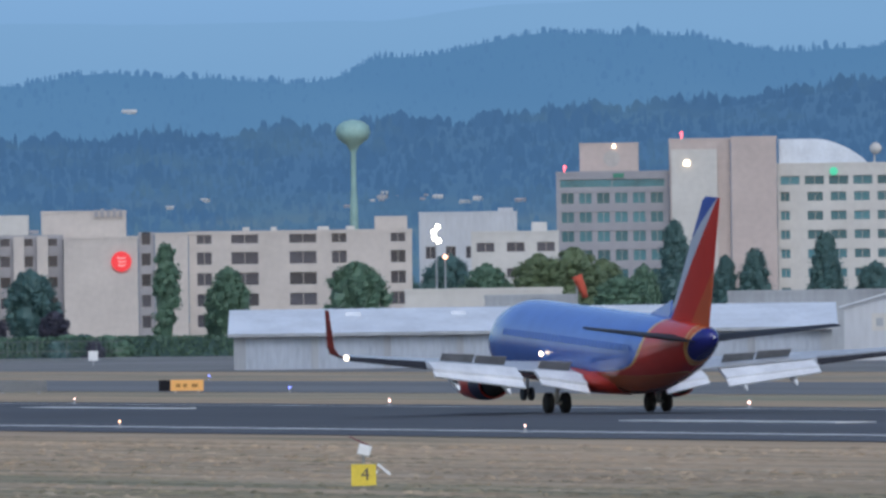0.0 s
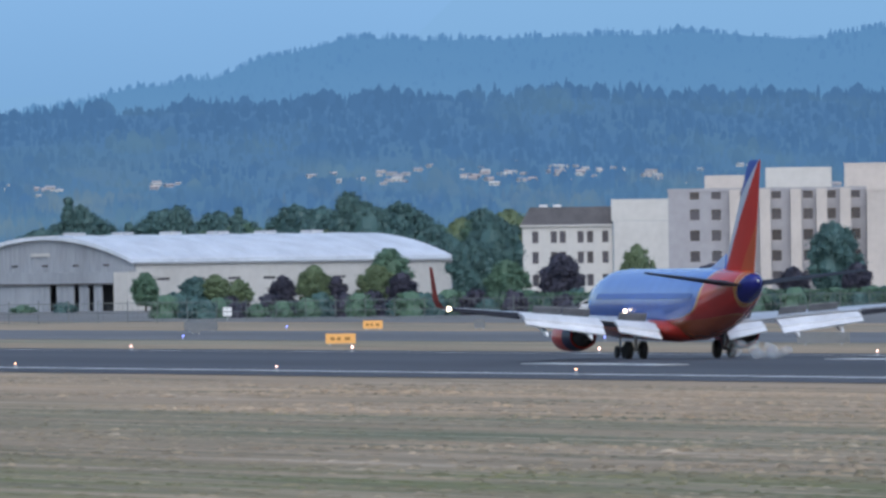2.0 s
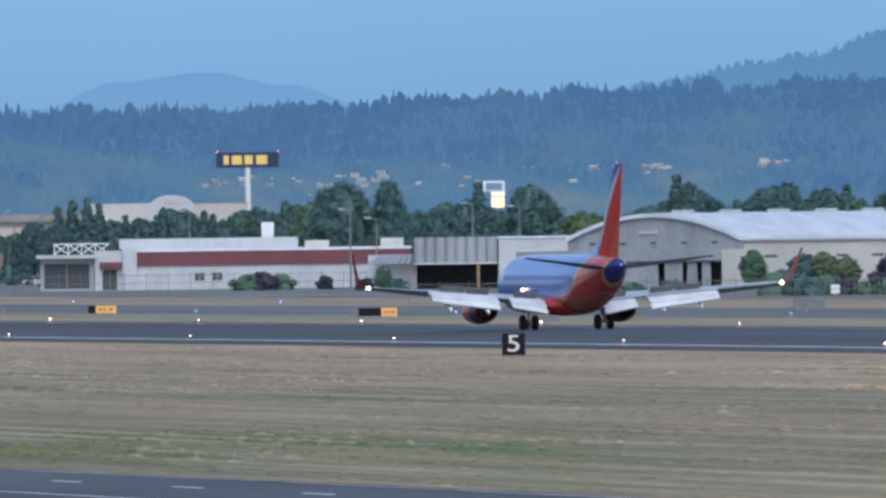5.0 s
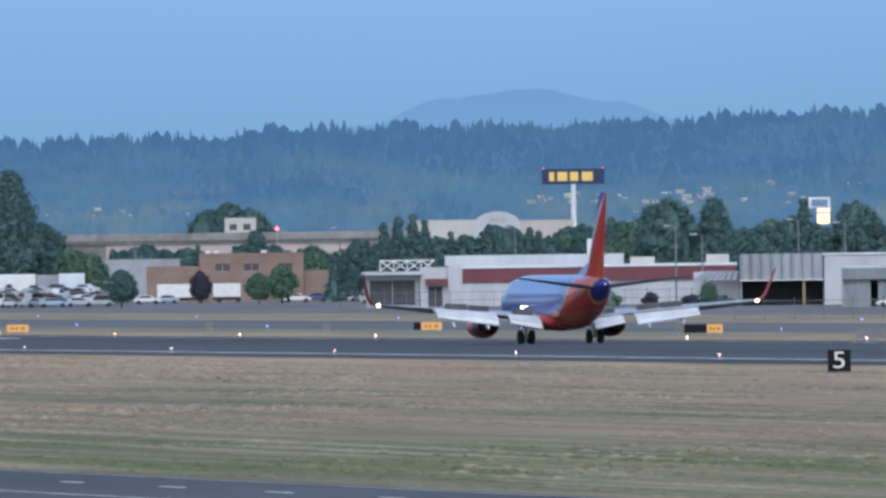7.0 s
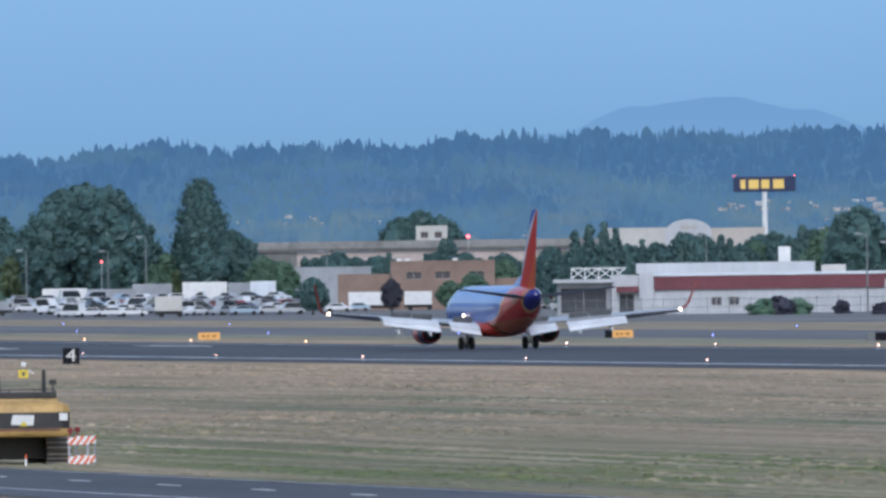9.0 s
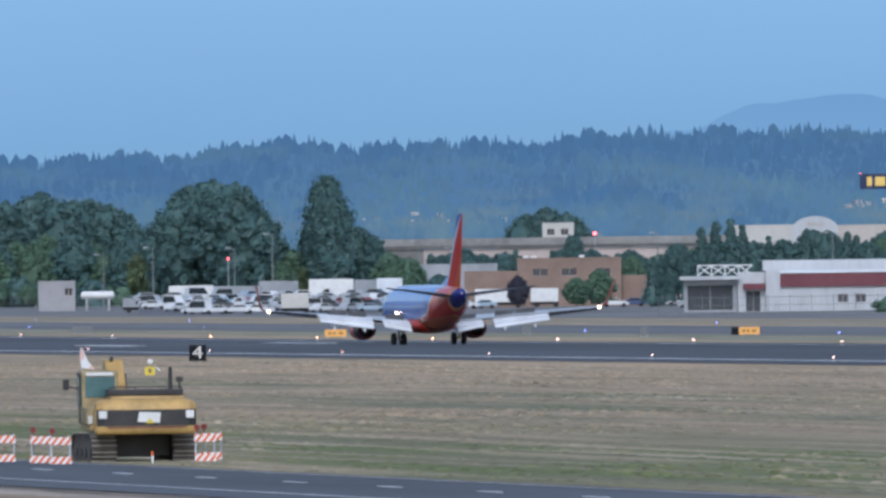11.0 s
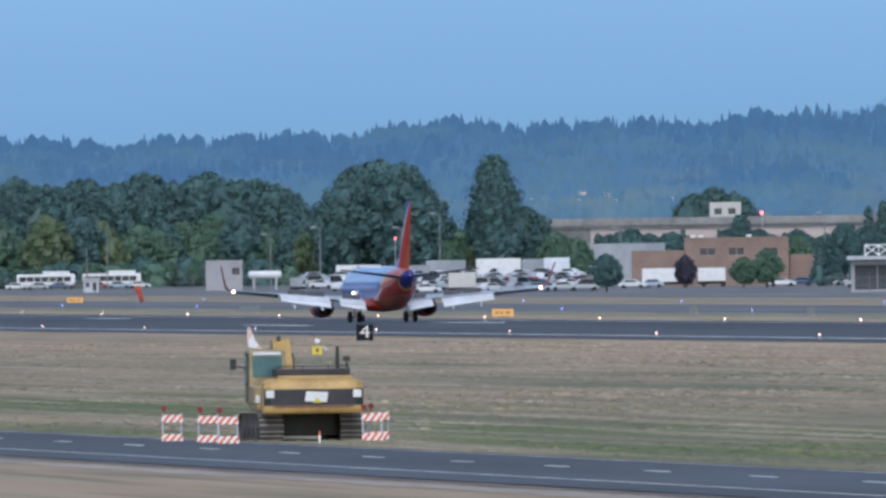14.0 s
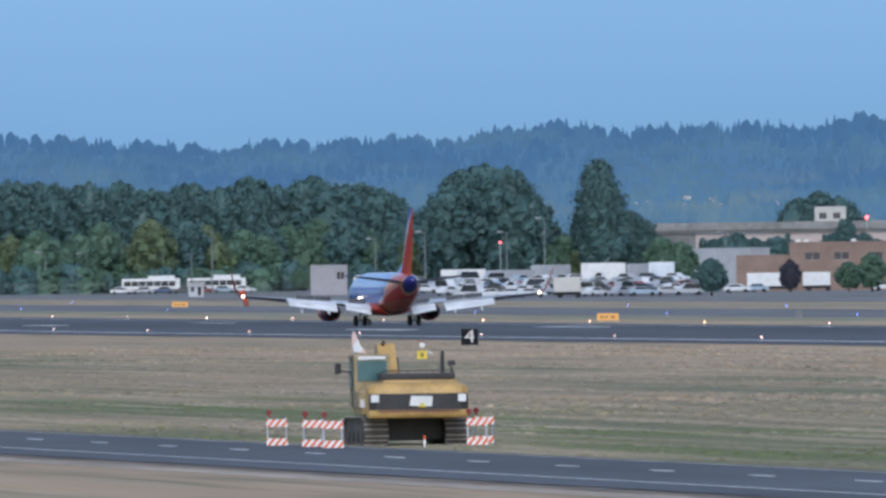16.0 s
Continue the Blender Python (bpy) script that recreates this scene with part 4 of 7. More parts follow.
# touchdown marks on the runway
for x in (222.0, 238.5):
    for y, n in ((665, 30), (824, 27), (1408, 29), (1627, 22)):
        bm = bmesh.new()
        z0 = crown(x)
        box(bm, x - 0.9, x + 0.9, y, y + n, z0, z0 + 0.06 + rise(y))
        tagged(part("touchdown_mark", bm, M_PAINT), "white painted touchdown mark on the runway", "road marking", "touchdown marks", "structure")


# ---- airfield lights and signs ----
def text_mesh(s, size, depth=0.01):
    cu = bpy.data.curves.new("text", "FONT")
    cu.body, cu.size, cu.extrude, cu.align_x, cu.align_y = s, size, depth, "CENTER", "CENTER"
    ob = bpy.data.objects.new("text", cu)
    scene.collection.objects.link(ob)
    me = bpy.data.meshes.new_from_object(ob.evaluated_get(bpy.context.evaluated_depsgraph_get()))
    bpy.data.objects.remove(ob)
    return me


def runway_light(lamp, label, radius):
    e = thing("runway_light", label, "runway light", Matrix(), "runway edge lights")
    bm = bmesh.new()
    tube(bm, [(0, 0, 0), (0, 0, 0.05), (0, 0, 0.06), (0, 0, 0.24)], [0.16, 0.16, 0.05, 0.05], 10)
    part("stem", bm, M_METAL, e)
    bm = bmesh.new()
    ball(bm, (0, 0, 0.24 + radius), radius, 10, 1.1)
    part("lamp", bm, lamp, e, "glowing lamp")
    return e


near_light = runway_light(M_LAMP_EDGE, "glowing pinkish-white runway edge light on a short stem", 0.046)
pink_light = runway_light(M_LAMP_ORANGE, "glowing orange runway edge light on a short stem", 0.046)
red_light = runway_light(M_LAMP_ORANGE, "orange-red runway edge light across the runway", 0.075)
far_light = runway_light(M_LAMP_EDGE, "bright pinkish runway edge light across the runway", 0.066)


def on_ground(x, y, up=0.0, turn=0.0):
    return pose(x, y, crown(x) + rise(math.hypot(x, y)) + up, 0, 0, turn)


first = {}
for k in range(-12, 15):
    y = 1452.2 - 60.96 * k
    for x, src in ((205.8, pink_light if k in (1, 4, 9, 11, 12) else near_light), (255.4, red_light if k in (-2, -1, 0) else far_light if k % 3 else near_light)):
        m = on_ground(x, y, 0.03)
        if src not in first:
            first[src] = True
            src.matrix_basis = m
        else:
            copy_thing(src, m)

blue = thing("taxiway_light", "small blue taxiway edge light on a stem", "taxiway light", on_ground(299.0, 1008), "taxiway lights")
bm = bmesh.new()
tube(bm, [(0, 0, 0), (0, 0, 0.3)], 0.04)
part("stem", bm, M_METAL, blue)
bm = bmesh.new()
ball(bm, (0, 0, 0.36), 0.062)
part("lamp", bm, M_LAMP_BLUE, blue, "glowing blue lamp")
rnd = random.Random(5)
for i in range(26):
    copy_thing(blue, on_ground(298.8 if i % 2 else 346.5, 1060 + i * 61 + rnd.uniform(-12, 12)))


def distance_sign(digit, x, y, turn):
    e = thing("distance_sign", f"black runway distance sign with a white {digit} on the grass", "airfield sign", on_ground(x, y, 0, turn), "distance signs")
    part("panel", boxed(-0.6, 0.6, -0.12, 0.12, 0.06, 1.2), M_BLACK_PAINT, e)
    bm = bmesh.new()
    for a in (-0.45, 0.45):
        box(bm, a - 0.05, a + 0.05, -0.05, 0.05, -0.02, 0.06)
    part("leg", bm, M_METAL, e)
    part("base_pad", boxed(-0.8, 0.8, -0.4, 0.4, -0.02, 0.03), M_APRON, e)
    ob = new("digit", text_mesh(digit, 1.25))
    ob.data.materials.append(glow("white_digit", (0.9, 0.9, 0.92, 1), 0.35) if "white_digit" not in bpy.data.materials else bpy.data.materials["white_digit"])
    ob.parent, ob.matrix_basis = e, pose(0, -0.135, 0.63, 90, 0, 0) @ Matrix.Diagonal((1.25, 1, 1, 1))
    return e


distance_sign("5", 187.2, 847.6, -12.4)
distance_sign("4", 189.1, 1171.5, -9.2)


def taxi_sign(bearing, dist, w, lit, label, dark_w=0.0, h=0.85):
    e = thing("taxiway_sign", label, "airfield sign", site(bearing, dist), "taxiway signs")
    if lit:
        part("panel", boxed(-w / 2, w / 2, -0.1, 0.1, 0.15, h), M_SIGN_LIT, e, "glowing yellow face")
        for a, b in ((-0.34, -0.20), (-0.12, 0.0), (0.14, 0.32)):
            part("lettering_bar", boxed(w * a, w * b, -0.125, -0.103, 0.38, h - 0.26), M_SIGN_MARK, e)
    else:
        part("panel", boxed(-w / 2, w / 2, -0.1, 0.1, 0.12, h), M_SIGN_BACK, e)
    if dark_w:
        part("side_panel", boxed(-w / 2 - dark_w, -w / 2 - 0.02, -0.1, 0.1, 0.15, h), M_BLACK_PAINT, e, "black end panel")
    bm = bmesh.new()
    for a in (-0.35, 0.35):
        box(bm, w * a - 0.05, w * a + 0.05, -0.05, 0.05, -0.03, 0.15)
    part("leg", bm, M_METAL, e)
    return e


M_SIGN_MARK = mat("sign_mark", (0.30, 0.15, 0.04, 1), vary=0.05, bump=0)
M_SIGN_BACK = mat("sign_back_grey", (0.16, 0.17, 0.18, 1), rough=0.6, vary=0.08, bump=0)
LIT, BACK = "glowing yellow taxiway sign with dark marks", "dark grey back of a taxiway sign"
for b, d, w, lit, dark in ((16.17, 1066, 2.1, 1, 0.75), (15.12, 1384, 1.9, 1, 0), (13.946, 1170, 2.1, 1, 0), (14.057, 1439, 1.7, 1, 0), (12.03, 1389, 1.3, 1, 1.9),
                           (11.06, 1541, 1.9, 1, 0.7), (9.643, 1621, 2.1, 1, 0), (8.178, 2308, 2.2, 1, 0), (12.564, 1243, 2.1, 0, 0), (15.6, 1087, 3.4, 0, 0),
                           (13.468, 1461, 2.9, 0, 0), (11.93, 1392, 1.6, 0, 0), (8.776, 1837, 2.2, 0, 0), (10.70, 1560, 0.75, 0, 0), (10.297, 1638, 0.8, 0, 0), (14.423, 1431, 0.9, 0, 0), (13.45, 1400, 0.7, 0, 0)):
    taxi_sign(b, d, w, lit, LIT if lit else BACK, dark)
white_post = thing("white_box_sign", "small white box on a post by the apron", "sign", site(15.85, 1569))
part("panel", boxed(-0.45, 0.45, -0.1, 0.1, 0.5, 1.4), M_WHITE_PAINT, white_post)
part("post", boxed(-0.05, 0.05, -0.05, 0.05, -0.03, 0.5), M_METAL, white_post)
copy_thing(white_post, site(13.56, 1700))


def marker_station(bearing, dist, digit, s=1.0):
    """A yellow numbered board with a small instrument box above it and a tilted plate."""
    e = thing("numbered_marker", "yellow board with a dark 4 under a white instrument box" if digit else "yellow board with a dark mark under a white box", "airfield marker", site(bearing, dist) @ Matrix.Diagonal((s, s, s, 1)), "markers")
    part("board", boxed(-0.38, 0.38, -0.04, 0.04, 0.02, 0.68), M_YELLOW_PAINT, e)
    if digit:
        ob = new("digit", text_mesh(digit, 0.55))
        ob.data.materials.append(M_ROOF_DARK)
        ob.parent, ob.matrix_basis = e, pose(0.05, -0.052, 0.36, 90, 0, 0)
    else:
        part("dark_mark", boxed(-0.1, 0.12, -0.055, -0.042, 0.2, 0.5), M_ROOF_DARK, e)
    bm = bmesh.new()
    for x in (-0.3, 0.3):
        tube(bm, [(x, 0.06, -0.05), (x, 0.06, 0.7)], 0.03)
    tube(bm, [(0, 0.1, -0.05), (0, 0.1, 1.0)], 0.04)
    part("post", bm, M_METAL, e)
    bm = bmesh.new()
    box(bm, -0.2, 0.2, -0.25, 0.25, -0.17, 0.17, pose(0.03, 0.1, 1.1, 0, 14, 0))
    b = part("instrument_box", bm, M_WHITE_PAINT, e)
    b.modifiers.new("edge", "BEVEL").width = 0.03
    bm = bmesh.new()
    box(bm, -0.34, 0.34, -0.2, 0.2, -0.02, 0.02, pose(-0.12, 0.1, 1.38, 0, 26, 0))
    part("lid", bm, M_RED_BAND, e, "dark red raised lid")
    bm = bmesh.new()
    box(bm, -0.25, 0.25, -0.1, 0.1, -0.04, 0.04, pose(0.62, 0.0, 0.52, 0, 40, 0))
    tube(bm, [(0.42, 0, 0.5), (0.38, 0, 0.4)], 0.03)
    part("tilted_plate", bm, M_WHITE_PAINT, e, "tilted white plate")
    return e


marker_station(16.771, 508, "4")
marker_station(9.005, 1019, "", 0.78)


M_SOCK = mat("sock_fabric", (0.50, 0.085, 0.05, 1), rough=0.85, scale=1.5, vary=0.12, bump=0.1)


def windsock(bearing, dist, base, drop, label):
    e = thing("windsock", label, "windsock", site(bearing, dist))
    bm = bmesh.new()
    tube(bm, [(0, 0, -0.05), (0, 0, base)], 0.08)
    part("pole", bm, M_METAL, e)
    bm = bmesh.new()
    tube(bm, [(0.0, 0, base), (0.25, 0, base - drop * 0.3), (0.6, 0.1, base - drop * 0.7), (0.72, 0.1, base - drop)], [0.46, 0.42, 0.34, 0.26], 12)
    part("sock", bm, M_SOCK, e, "limp faded red-orange fabric sock", True)
    return e


windsock(8.39, 2300, 2.3, 2.2, "limp red-orange windsock on a short pole")
windsock(17.51, 1500, 7.8, 2.0, "orange windsock on a pole behind the sheds")


# ---- excavator parked on the grass beyond the service road ----
M_CAT_YELLOW = mat("machine_yellow", (0.52, 0.325, 0.115, 1), rough=0.5, scale=1.2, vary=0.16, fine=6)
M_CAT_BLACK = mat("machine_black_band", (0.035, 0.034, 0.036, 1), rough=0.55, scale=1.2, vary=0.15)
M_TRACK = mat("muddy_track_steel", (0.13, 0.108, 0.095, 1), rough=0.85, scale=2, vary=0.25, fine=5)
M_GROUSER = mat("polished_grouser_steel", (0.46, 0.44, 0.42, 1), rough=0.5, metal=0.3, scale=3, vary=0.2)
M_CAB = mat("dusty_cab_paint", (0.37, 0.285, 0.155, 1), rough=0.65, scale=1.5, vary=0.2, fine=5)
M_CAB_GLASS = glassy("cab_glass", (0.10, 0.24, 0.26, 1))


def bevelled(ob, w=0.04, seg=2):
    md = ob.modifiers.new("edge", "BEVEL")
    md.width, md.segments, md.limit_method = w, seg, "ANGLE"
    return ob


def excavator():
    e = thing("excavator", "yellow and black tracked excavator seen from behind, boom folded up", "excavator", site(8.95, 527, turn=4.5))
    # undercarriage: two tracks along y, centre frame
    for s in (-1, 1):
        bm = bmesh.new()
        loops = []
        path = [(-1.95, 0.40), (-1.8, 0.12), (-1.5, 0.0), (1.5, 0.0), (1.8, 0.12), (1.95, 0.42), (1.75, 0.74), (1.4, 0.84), (-1.4, 0.84), (-1.75, 0.72)]
        loops = [[(s * 1.3 + a, y, z) for y, z in path] for a in (-0.3, 0.3)]
        rings(bm, loops)
        tr = part("track", bm, M_TRACK, e, "muddy steel track", at=pose(-0.03, 0, 0, 0, 0, 6))
        shoe = None
        for i in range(len(path)):
            (y0, z0), (y1, z1) = path[i], path[(i + 1) % len(path)]
            n = max(1, round(math.hypot(y1 - y0, z1 - z0) / 0.2))
            for j in range(n):
                y, z = y0 + (y1 - y0) * (j + 0.5) / n, z0 + (z1 - z0) * (j + 0.5) / n
                m = Matrix.Translation((s * 1.3, y, z)) @ Matrix.Rotation(math.atan2(z1 - z0, y1 - y0), 4, "X")
                if shoe is None:
                    bm = bmesh.new()
                    box(bm, -0.39, 0.39, -0.085, 0.085, -0.045, -0.002)
                    box(bm, -0.39, 0.39, -0.02, 0.02, -0.075, -0.046)
                    ob = part("track_shoe", bm, M_TRACK, tr, at=m)
                    shoe = ob.data
                    shoe.materials.append(M_GROUSER)
                    for f in shoe.polygons[6:]:
                        f.material_index = 1
                else:
                    shared("track_shoe", shoe, tr, m)
        for y in (-1.2, -0.4, 0.4, 1.2):
            bm = bmesh.new()
            tube(bm, [(s * 1.3 - 0.34, y, 0.28), (s * 1.3 + 0.34, y, 0.28)], 0.16, 12)
            part("roller", bm, M_CAT_BLACK, tr)
    bevelled(part("centre_frame", boxed(-0.96, 0.96, -1.2, 1.2, 0.14, 0.86), M_CAT_BLACK, e, at=pose(-0.03, 0, 0, 0, 0, 6)))
    bm = bmesh.new()
    tube(bm, [(0, 0, 0.86), (0, 0, 1.0)], 0.75, 20)
    part("slew_ring", bm, M_CAT_BLACK, e)
    # upper body
    deck = bevelled(part("deck", boxed(-1.55, 1.5, -1.9, 1.9, 0.98, 1.16), M_CAT_YELLOW, e))
    bm = bmesh.new()
    prof = [(-0.92, 0.0), (-1.0, 0.12), (-1.0, 0.72), (-0.94, 0.95), (-0.78, 1.09), (-0.52, 1.14), (0.0, 1.14), (0.0, 0.0)]
    loops = []
    for x, k in ((-1.42, 0.80), (-1.2, 0.93), (-0.6, 1.0), (0.9, 1.0), (1.5, 0.93), (1.74, 0.80)):
        loops.append([(x, -1.9 + yy * k - 0.02, 0.86 + zz * (0.4 + 0.6 * k)) for yy, zz in prof])
    rings(bm, loops)
    cw = part("counterweight", bm, M_CAT_YELLOW, e, "rounded yellow counterweight")
    bevelled(cw, 0.05)
    bm = bmesh.new()
    loops = [[(x, -1.92 - 1.012 * k, z) for z in (1.12, 1.63)] + [(x, -1.92 - 0.9 * k, z) for z in (1.63, 1.12)] for x, k in ((-1.40, 0.82), (-1.2, 0.935), (-0.6, 1.0), (0.9, 1.0), (1.5, 0.935), (1.72, 0.82))]
    rings(bm, loops)
    part("black_band", bm, M_CAT_BLACK, cw, "black band across the counterweight")
    part("red_stripe", boxed(-1.1, 1.4, -2.945, -2.925, 1.06, 1.10), M_RED_BAND, cw)
    # plain white maker's mark with a yellow wedge
    bm = bmesh.new()
    rings(bm, [[(-0.14, y, 1.25), (0.56, y, 1.22), (0.60, y, 1.54), (-0.08, y, 1.56)] for y in (-2.955, -2.938)])
    part("makers_mark", bm, M_WHITE_PAINT, cw, "plain white mark")
    bm = bmesh.new()
    rings(bm, [[(0.12, y, 1.20), (0.40, y, 1.20), (0.26, y, 1.36)] for y in (-2.966, -2.957)])
    part("yellow_wedge", bm, M_YELLOW_PAINT, cw)
    for x in (-1.22, 1.52):
        bevelled(part("tail_lamp", boxed(x - 0.13, x + 0.13, -2.95, -2.88, 1.36, 1.6), M_WHITE_PAINT, cw, "pale square lamp"), 0.02)
    # engine hood and rails
    bevelled(part("engine_hood", boxed(-0.9, 1.45, -1.85, 0.2, 1.16, 2.06), M_CAT_YELLOW, e), 0.06)
    bevelled(part("hood_top", boxed(-0.95, 1.4, -1.85, -0.3, 2.06, 2.26), M_CAT_BLACK, e, "black grille top"), 0.03)
    bm = bmesh.new()
    for x in (-0.9, -0.1, 0.7, 1.35):
        tube(bm, [(x, -1.8, 2.2), (x, -1.8, 2.34)], 0.02)
    tube(bm, [(-0.9, -1.8, 2.34), (1.35, -1.8, 2.34)], 0.02)
    part("hand_rail", bm, M_CAT_BLACK, e)
    bm = bmesh.new()
    tube(bm, [(1.05, -1.2, 2.26), (1.05, -1.2, 2.75), (1.05, -1.24, 2.95)], [0.07, 0.06, 0.05])
    part("exhaust_pipe", bm, M_CAT_BLACK, e)
    bm = bmesh.new()
    tube(bm, [(1.36, -0.9, 2.2), (1.36, -0.9, 2.52)], 0.03)
    box(bm, 1.25, 1.47, -0.95, -0.88, 2.48, 2.64)
    part("rear_mirror", bm, M_CAT_BLACK, e)
    # side box under the cab
    bevelled(part("tool_box", boxed(-1.66, -0.95, -1.8, 0.0, 1.16, 1.72), M_CAB, e), 0.05)
    part("grille", boxed(-1.60, -1.46, -1.86, -1.81, 1.2, 1.45), M_WHITE_PAINT, e)
    # cab at the port side, with posts and panes
    cab = bevelled(part("cab", boxed(-1.66, -0.5, -0.1, 1.75, 1.16, 2.86), M_CAB, e, "dusty tan-yellow cab with tinted panes"), 0.07)
    part("rear_pane", boxed(-1.55, -0.62, -0.125, -0.103, 2.02, 2.66), M_CAB_GLASS, cab, "greenish rear window")
    part("side_pane", boxed(-1.69, -1.665, 0.15, 1.6, 1.75, 2.7), M_CAB_GLASS, cab)
    part("roof_plate", boxed(-1.52, -0.66, -0.14, -0.105, 2.70, 2.80), M_WHITE_PAINT, cab)
    bm = bmesh.new()
    tube(bm, [(-1.66, 1.2, 2.3), (-1.98, 1.25, 2.35)], 0.025)
    box(bm, -2.16, -1.96, 1.2, 1.28, 2.25, 2.58)
    part("side_mirror", bm, M_CAT_BLACK, cab)
    bm = bmesh.new()
    for z in (1.25, 1.75):
        tube(bm, [(-1.72, -0.05, z), (-1.72, -0.05, z + 1.0), (-1.72, 1.2, z + 1.0)], 0.025)
    part("grab_rail", bm, M_CAT_BLACK, cab)
    bm = bmesh.new()
    tube(bm, [(-1.62, 0.3, 2.8), (-1.62, 0.3, 3.6)], 0.012)
    part("flag_staff", bm, M_METAL, e)
    bm = bmesh.new()
    rings(bm, [[(-1.66, 0.3, 3.58), (-1.58, 0.3, 3.58), (-1.58, 0.32, 3.58), (-1.66, 0.32, 3.58)], [(-1.68, 0.27, 3.2), (-1.42, 0.24, 3.15), (-1.42, 0.27, 3.15), (-1.68, 0.32, 3.2)], [(-1.62, 0.27, 2.95), (-1.2, 0.22, 2.88), (-1.2, 0.25, 2.88), (-1.62, 0.32, 2.95)]])
    part("flag", bm, stripes("checked_flag", (0.72, 0.72, 0.74, 1), (0.66, 0.46, 0.42, 1), 1.2), e, "white and orange drooping flag")
    # boom and stick, folded high ahead of the cab
    bm = bmesh.new()
    loops = []
    for y, z, w, hh in ((0.6, 1.5, 0.24, 0.30), (1.6, 2.45, 0.26, 0.40), (2.6, 3.05, 0.26, 0.44), (3.6, 3.15, 0.24, 0.34), (5.2, 2.6, 0.2, 0.22)):
        loops.append([(-0.42 - w * 1.1, y, z - hh - 0.3), (-0.42 + w * 1.1, y, z - hh - 0.3), (-0.42 + w * 1.1, y + 0.2, z + hh - 0.3), (-0.42 - w * 1.1, y + 0.2, z + hh - 0.3)])
    rings(bm, loops)
    boom = bevelled(part("boom", bm, M_CAT_YELLOW, e, "yellow bent boom"), 0.04)
    bm = bmesh.new()
    rings(bm, [[(-0.64, y, z - k - 0.2), (-0.36, y, z - k - 0.2), (-0.36, y, z + k - 0.2), (-0.64, y, z + k - 0.2)] for y, z, k in ((4.6, 2.9, 0.2), (5.3, 2.3, 0.28), (5.9, 0.9, 0.16))])
    part("stick", bm, M_CAT_YELLOW, e)
    bm = bmesh.new()
    tube(bm, [(-0.72, 1.8, 1.4), (-0.72, 2.4, 2.7)], 0.07)
    tube(bm, [(-0.12, 1.2, 1.4), (-0.12, 2.4, 2.7)], 0.07)
    tube(bm, [(-0.5, 2.6, 3.22), (-0.5, 4.4, 2.95)], 0.07)
    part("hydraulic_ram", bm, M_CAT_BLACK, boom)
    bm = bmesh.new()
    rings(bm, [[(x, 5.3 + 0.55 * math.cos(a), 0.62 + 0.55 * math.sin(a)) for a in [0.3 + 0.45 * k for k in range(10)]] for x in (-0.8, 0.4)])
    part("bucket", bm, M_CAT_BLACK, e)
    return e


def stripes(name, a, b, scale):
    """Slanting two-colour bands, painted or printed on a board."""
    m = bpy.data.materials.new(name)
    m.use_nodes = True
    n, l = m.node_tree.nodes, m.node_tree.links
    tc = n.new("ShaderNodeTexCoord")
    sep = n.new("ShaderNodeSeparateXYZ")
    l.new(tc.outputs["Object"], sep.inputs[0])
    v = calc(n, l, "FRACT", calc(n, l, "MULTIPLY", calc(n, l, "ADD", calc(n, l, "SUBTRACT", sep.outputs["X"], calc(n, l, "MULTIPLY", sep.outputs["Z"], 0.8)), 10.0), scale))
    mix = n.new("ShaderNodeMix")
    mix.data_type = "RGBA"
    l.new(calc(n, l, "GREATER_THAN", v, 0.5), mix.inputs["Factor"])
    mix.inputs["A"].default_value, mix.inputs["B"].default_value = a, b
    l.new(mix.outputs["Result"], n["Principled BSDF"].inputs["Base Color"])
    n["Principled BSDF"].inputs["Roughness"].default_value = 0.6
    return m


excavator()
M_STRIPE = stripes("barricade_stripes", (0.72, 0.70, 0.68, 1), (0.68, 0.13, 0.05, 1), 4.6)


def barricade():
    e = thing("barricade", "white and orange striped folding barricade with a red lamp", "barricade", Matrix(), "barricades")
    for x in (-0.29, 0.29):
        for y0, y1 in ((-0.28, -0.02), (0.28, 0.02)):
            bm = bmesh.new()
            tube(bm, [(x, y0, -0.02), (x, y1, 0.9)], 0.028, 6)
            part("leg", bm, M_METAL, e)
    for z, y in ((0.02, -0.30), (0.62, -0.13)):
        bm = bmesh.new()
        box(bm, -0.33, 0.33, -0.015, 0.015, 0, 0.24)
        part("board", bm, M_STRIPE, e, "striped board", at=pose(0, y, z, -14, 0, 0))
    bm = bmesh.new()
    tube(bm, [(-0.25, -0.02, 0.9), (-0.25, -0.02, 0.98)], 0.03)
    tube(bm, [(-0.25, -0.06, 1.06), (-0.25, 0.02, 1.06)], 0.095, 12)
    part("warning_lamp", bm, mat("red_lens", (0.22, 0.025, 0.03, 1), rough=0.3, vary=0.05, bump=0), e, "red warning lamp")
    return e


b0 = barricade()
b0.matrix_basis = site(8.505, 527)
for b, d, turn in ((8.63, 522, -6), (8.695, 518, 4), (9.19, 522, 3), (9.215, 526, -5)):
    copy_thing(b0, site(b, d, turn=turn))
stake = thing("survey_stake", "short pale stake with an orange tip in the grass", "stake", site(9.01, 519))
part("stake_post", boxed(-0.03, 0.03, -0.03, 0.03, -0.02, 0.24), M_WHITE_PAINT, stake)
part("orange_tip", boxed(-0.032, 0.032, -0.032, 0.032, 0.241, 0.36), M_ORANGE_PAINT, stake)


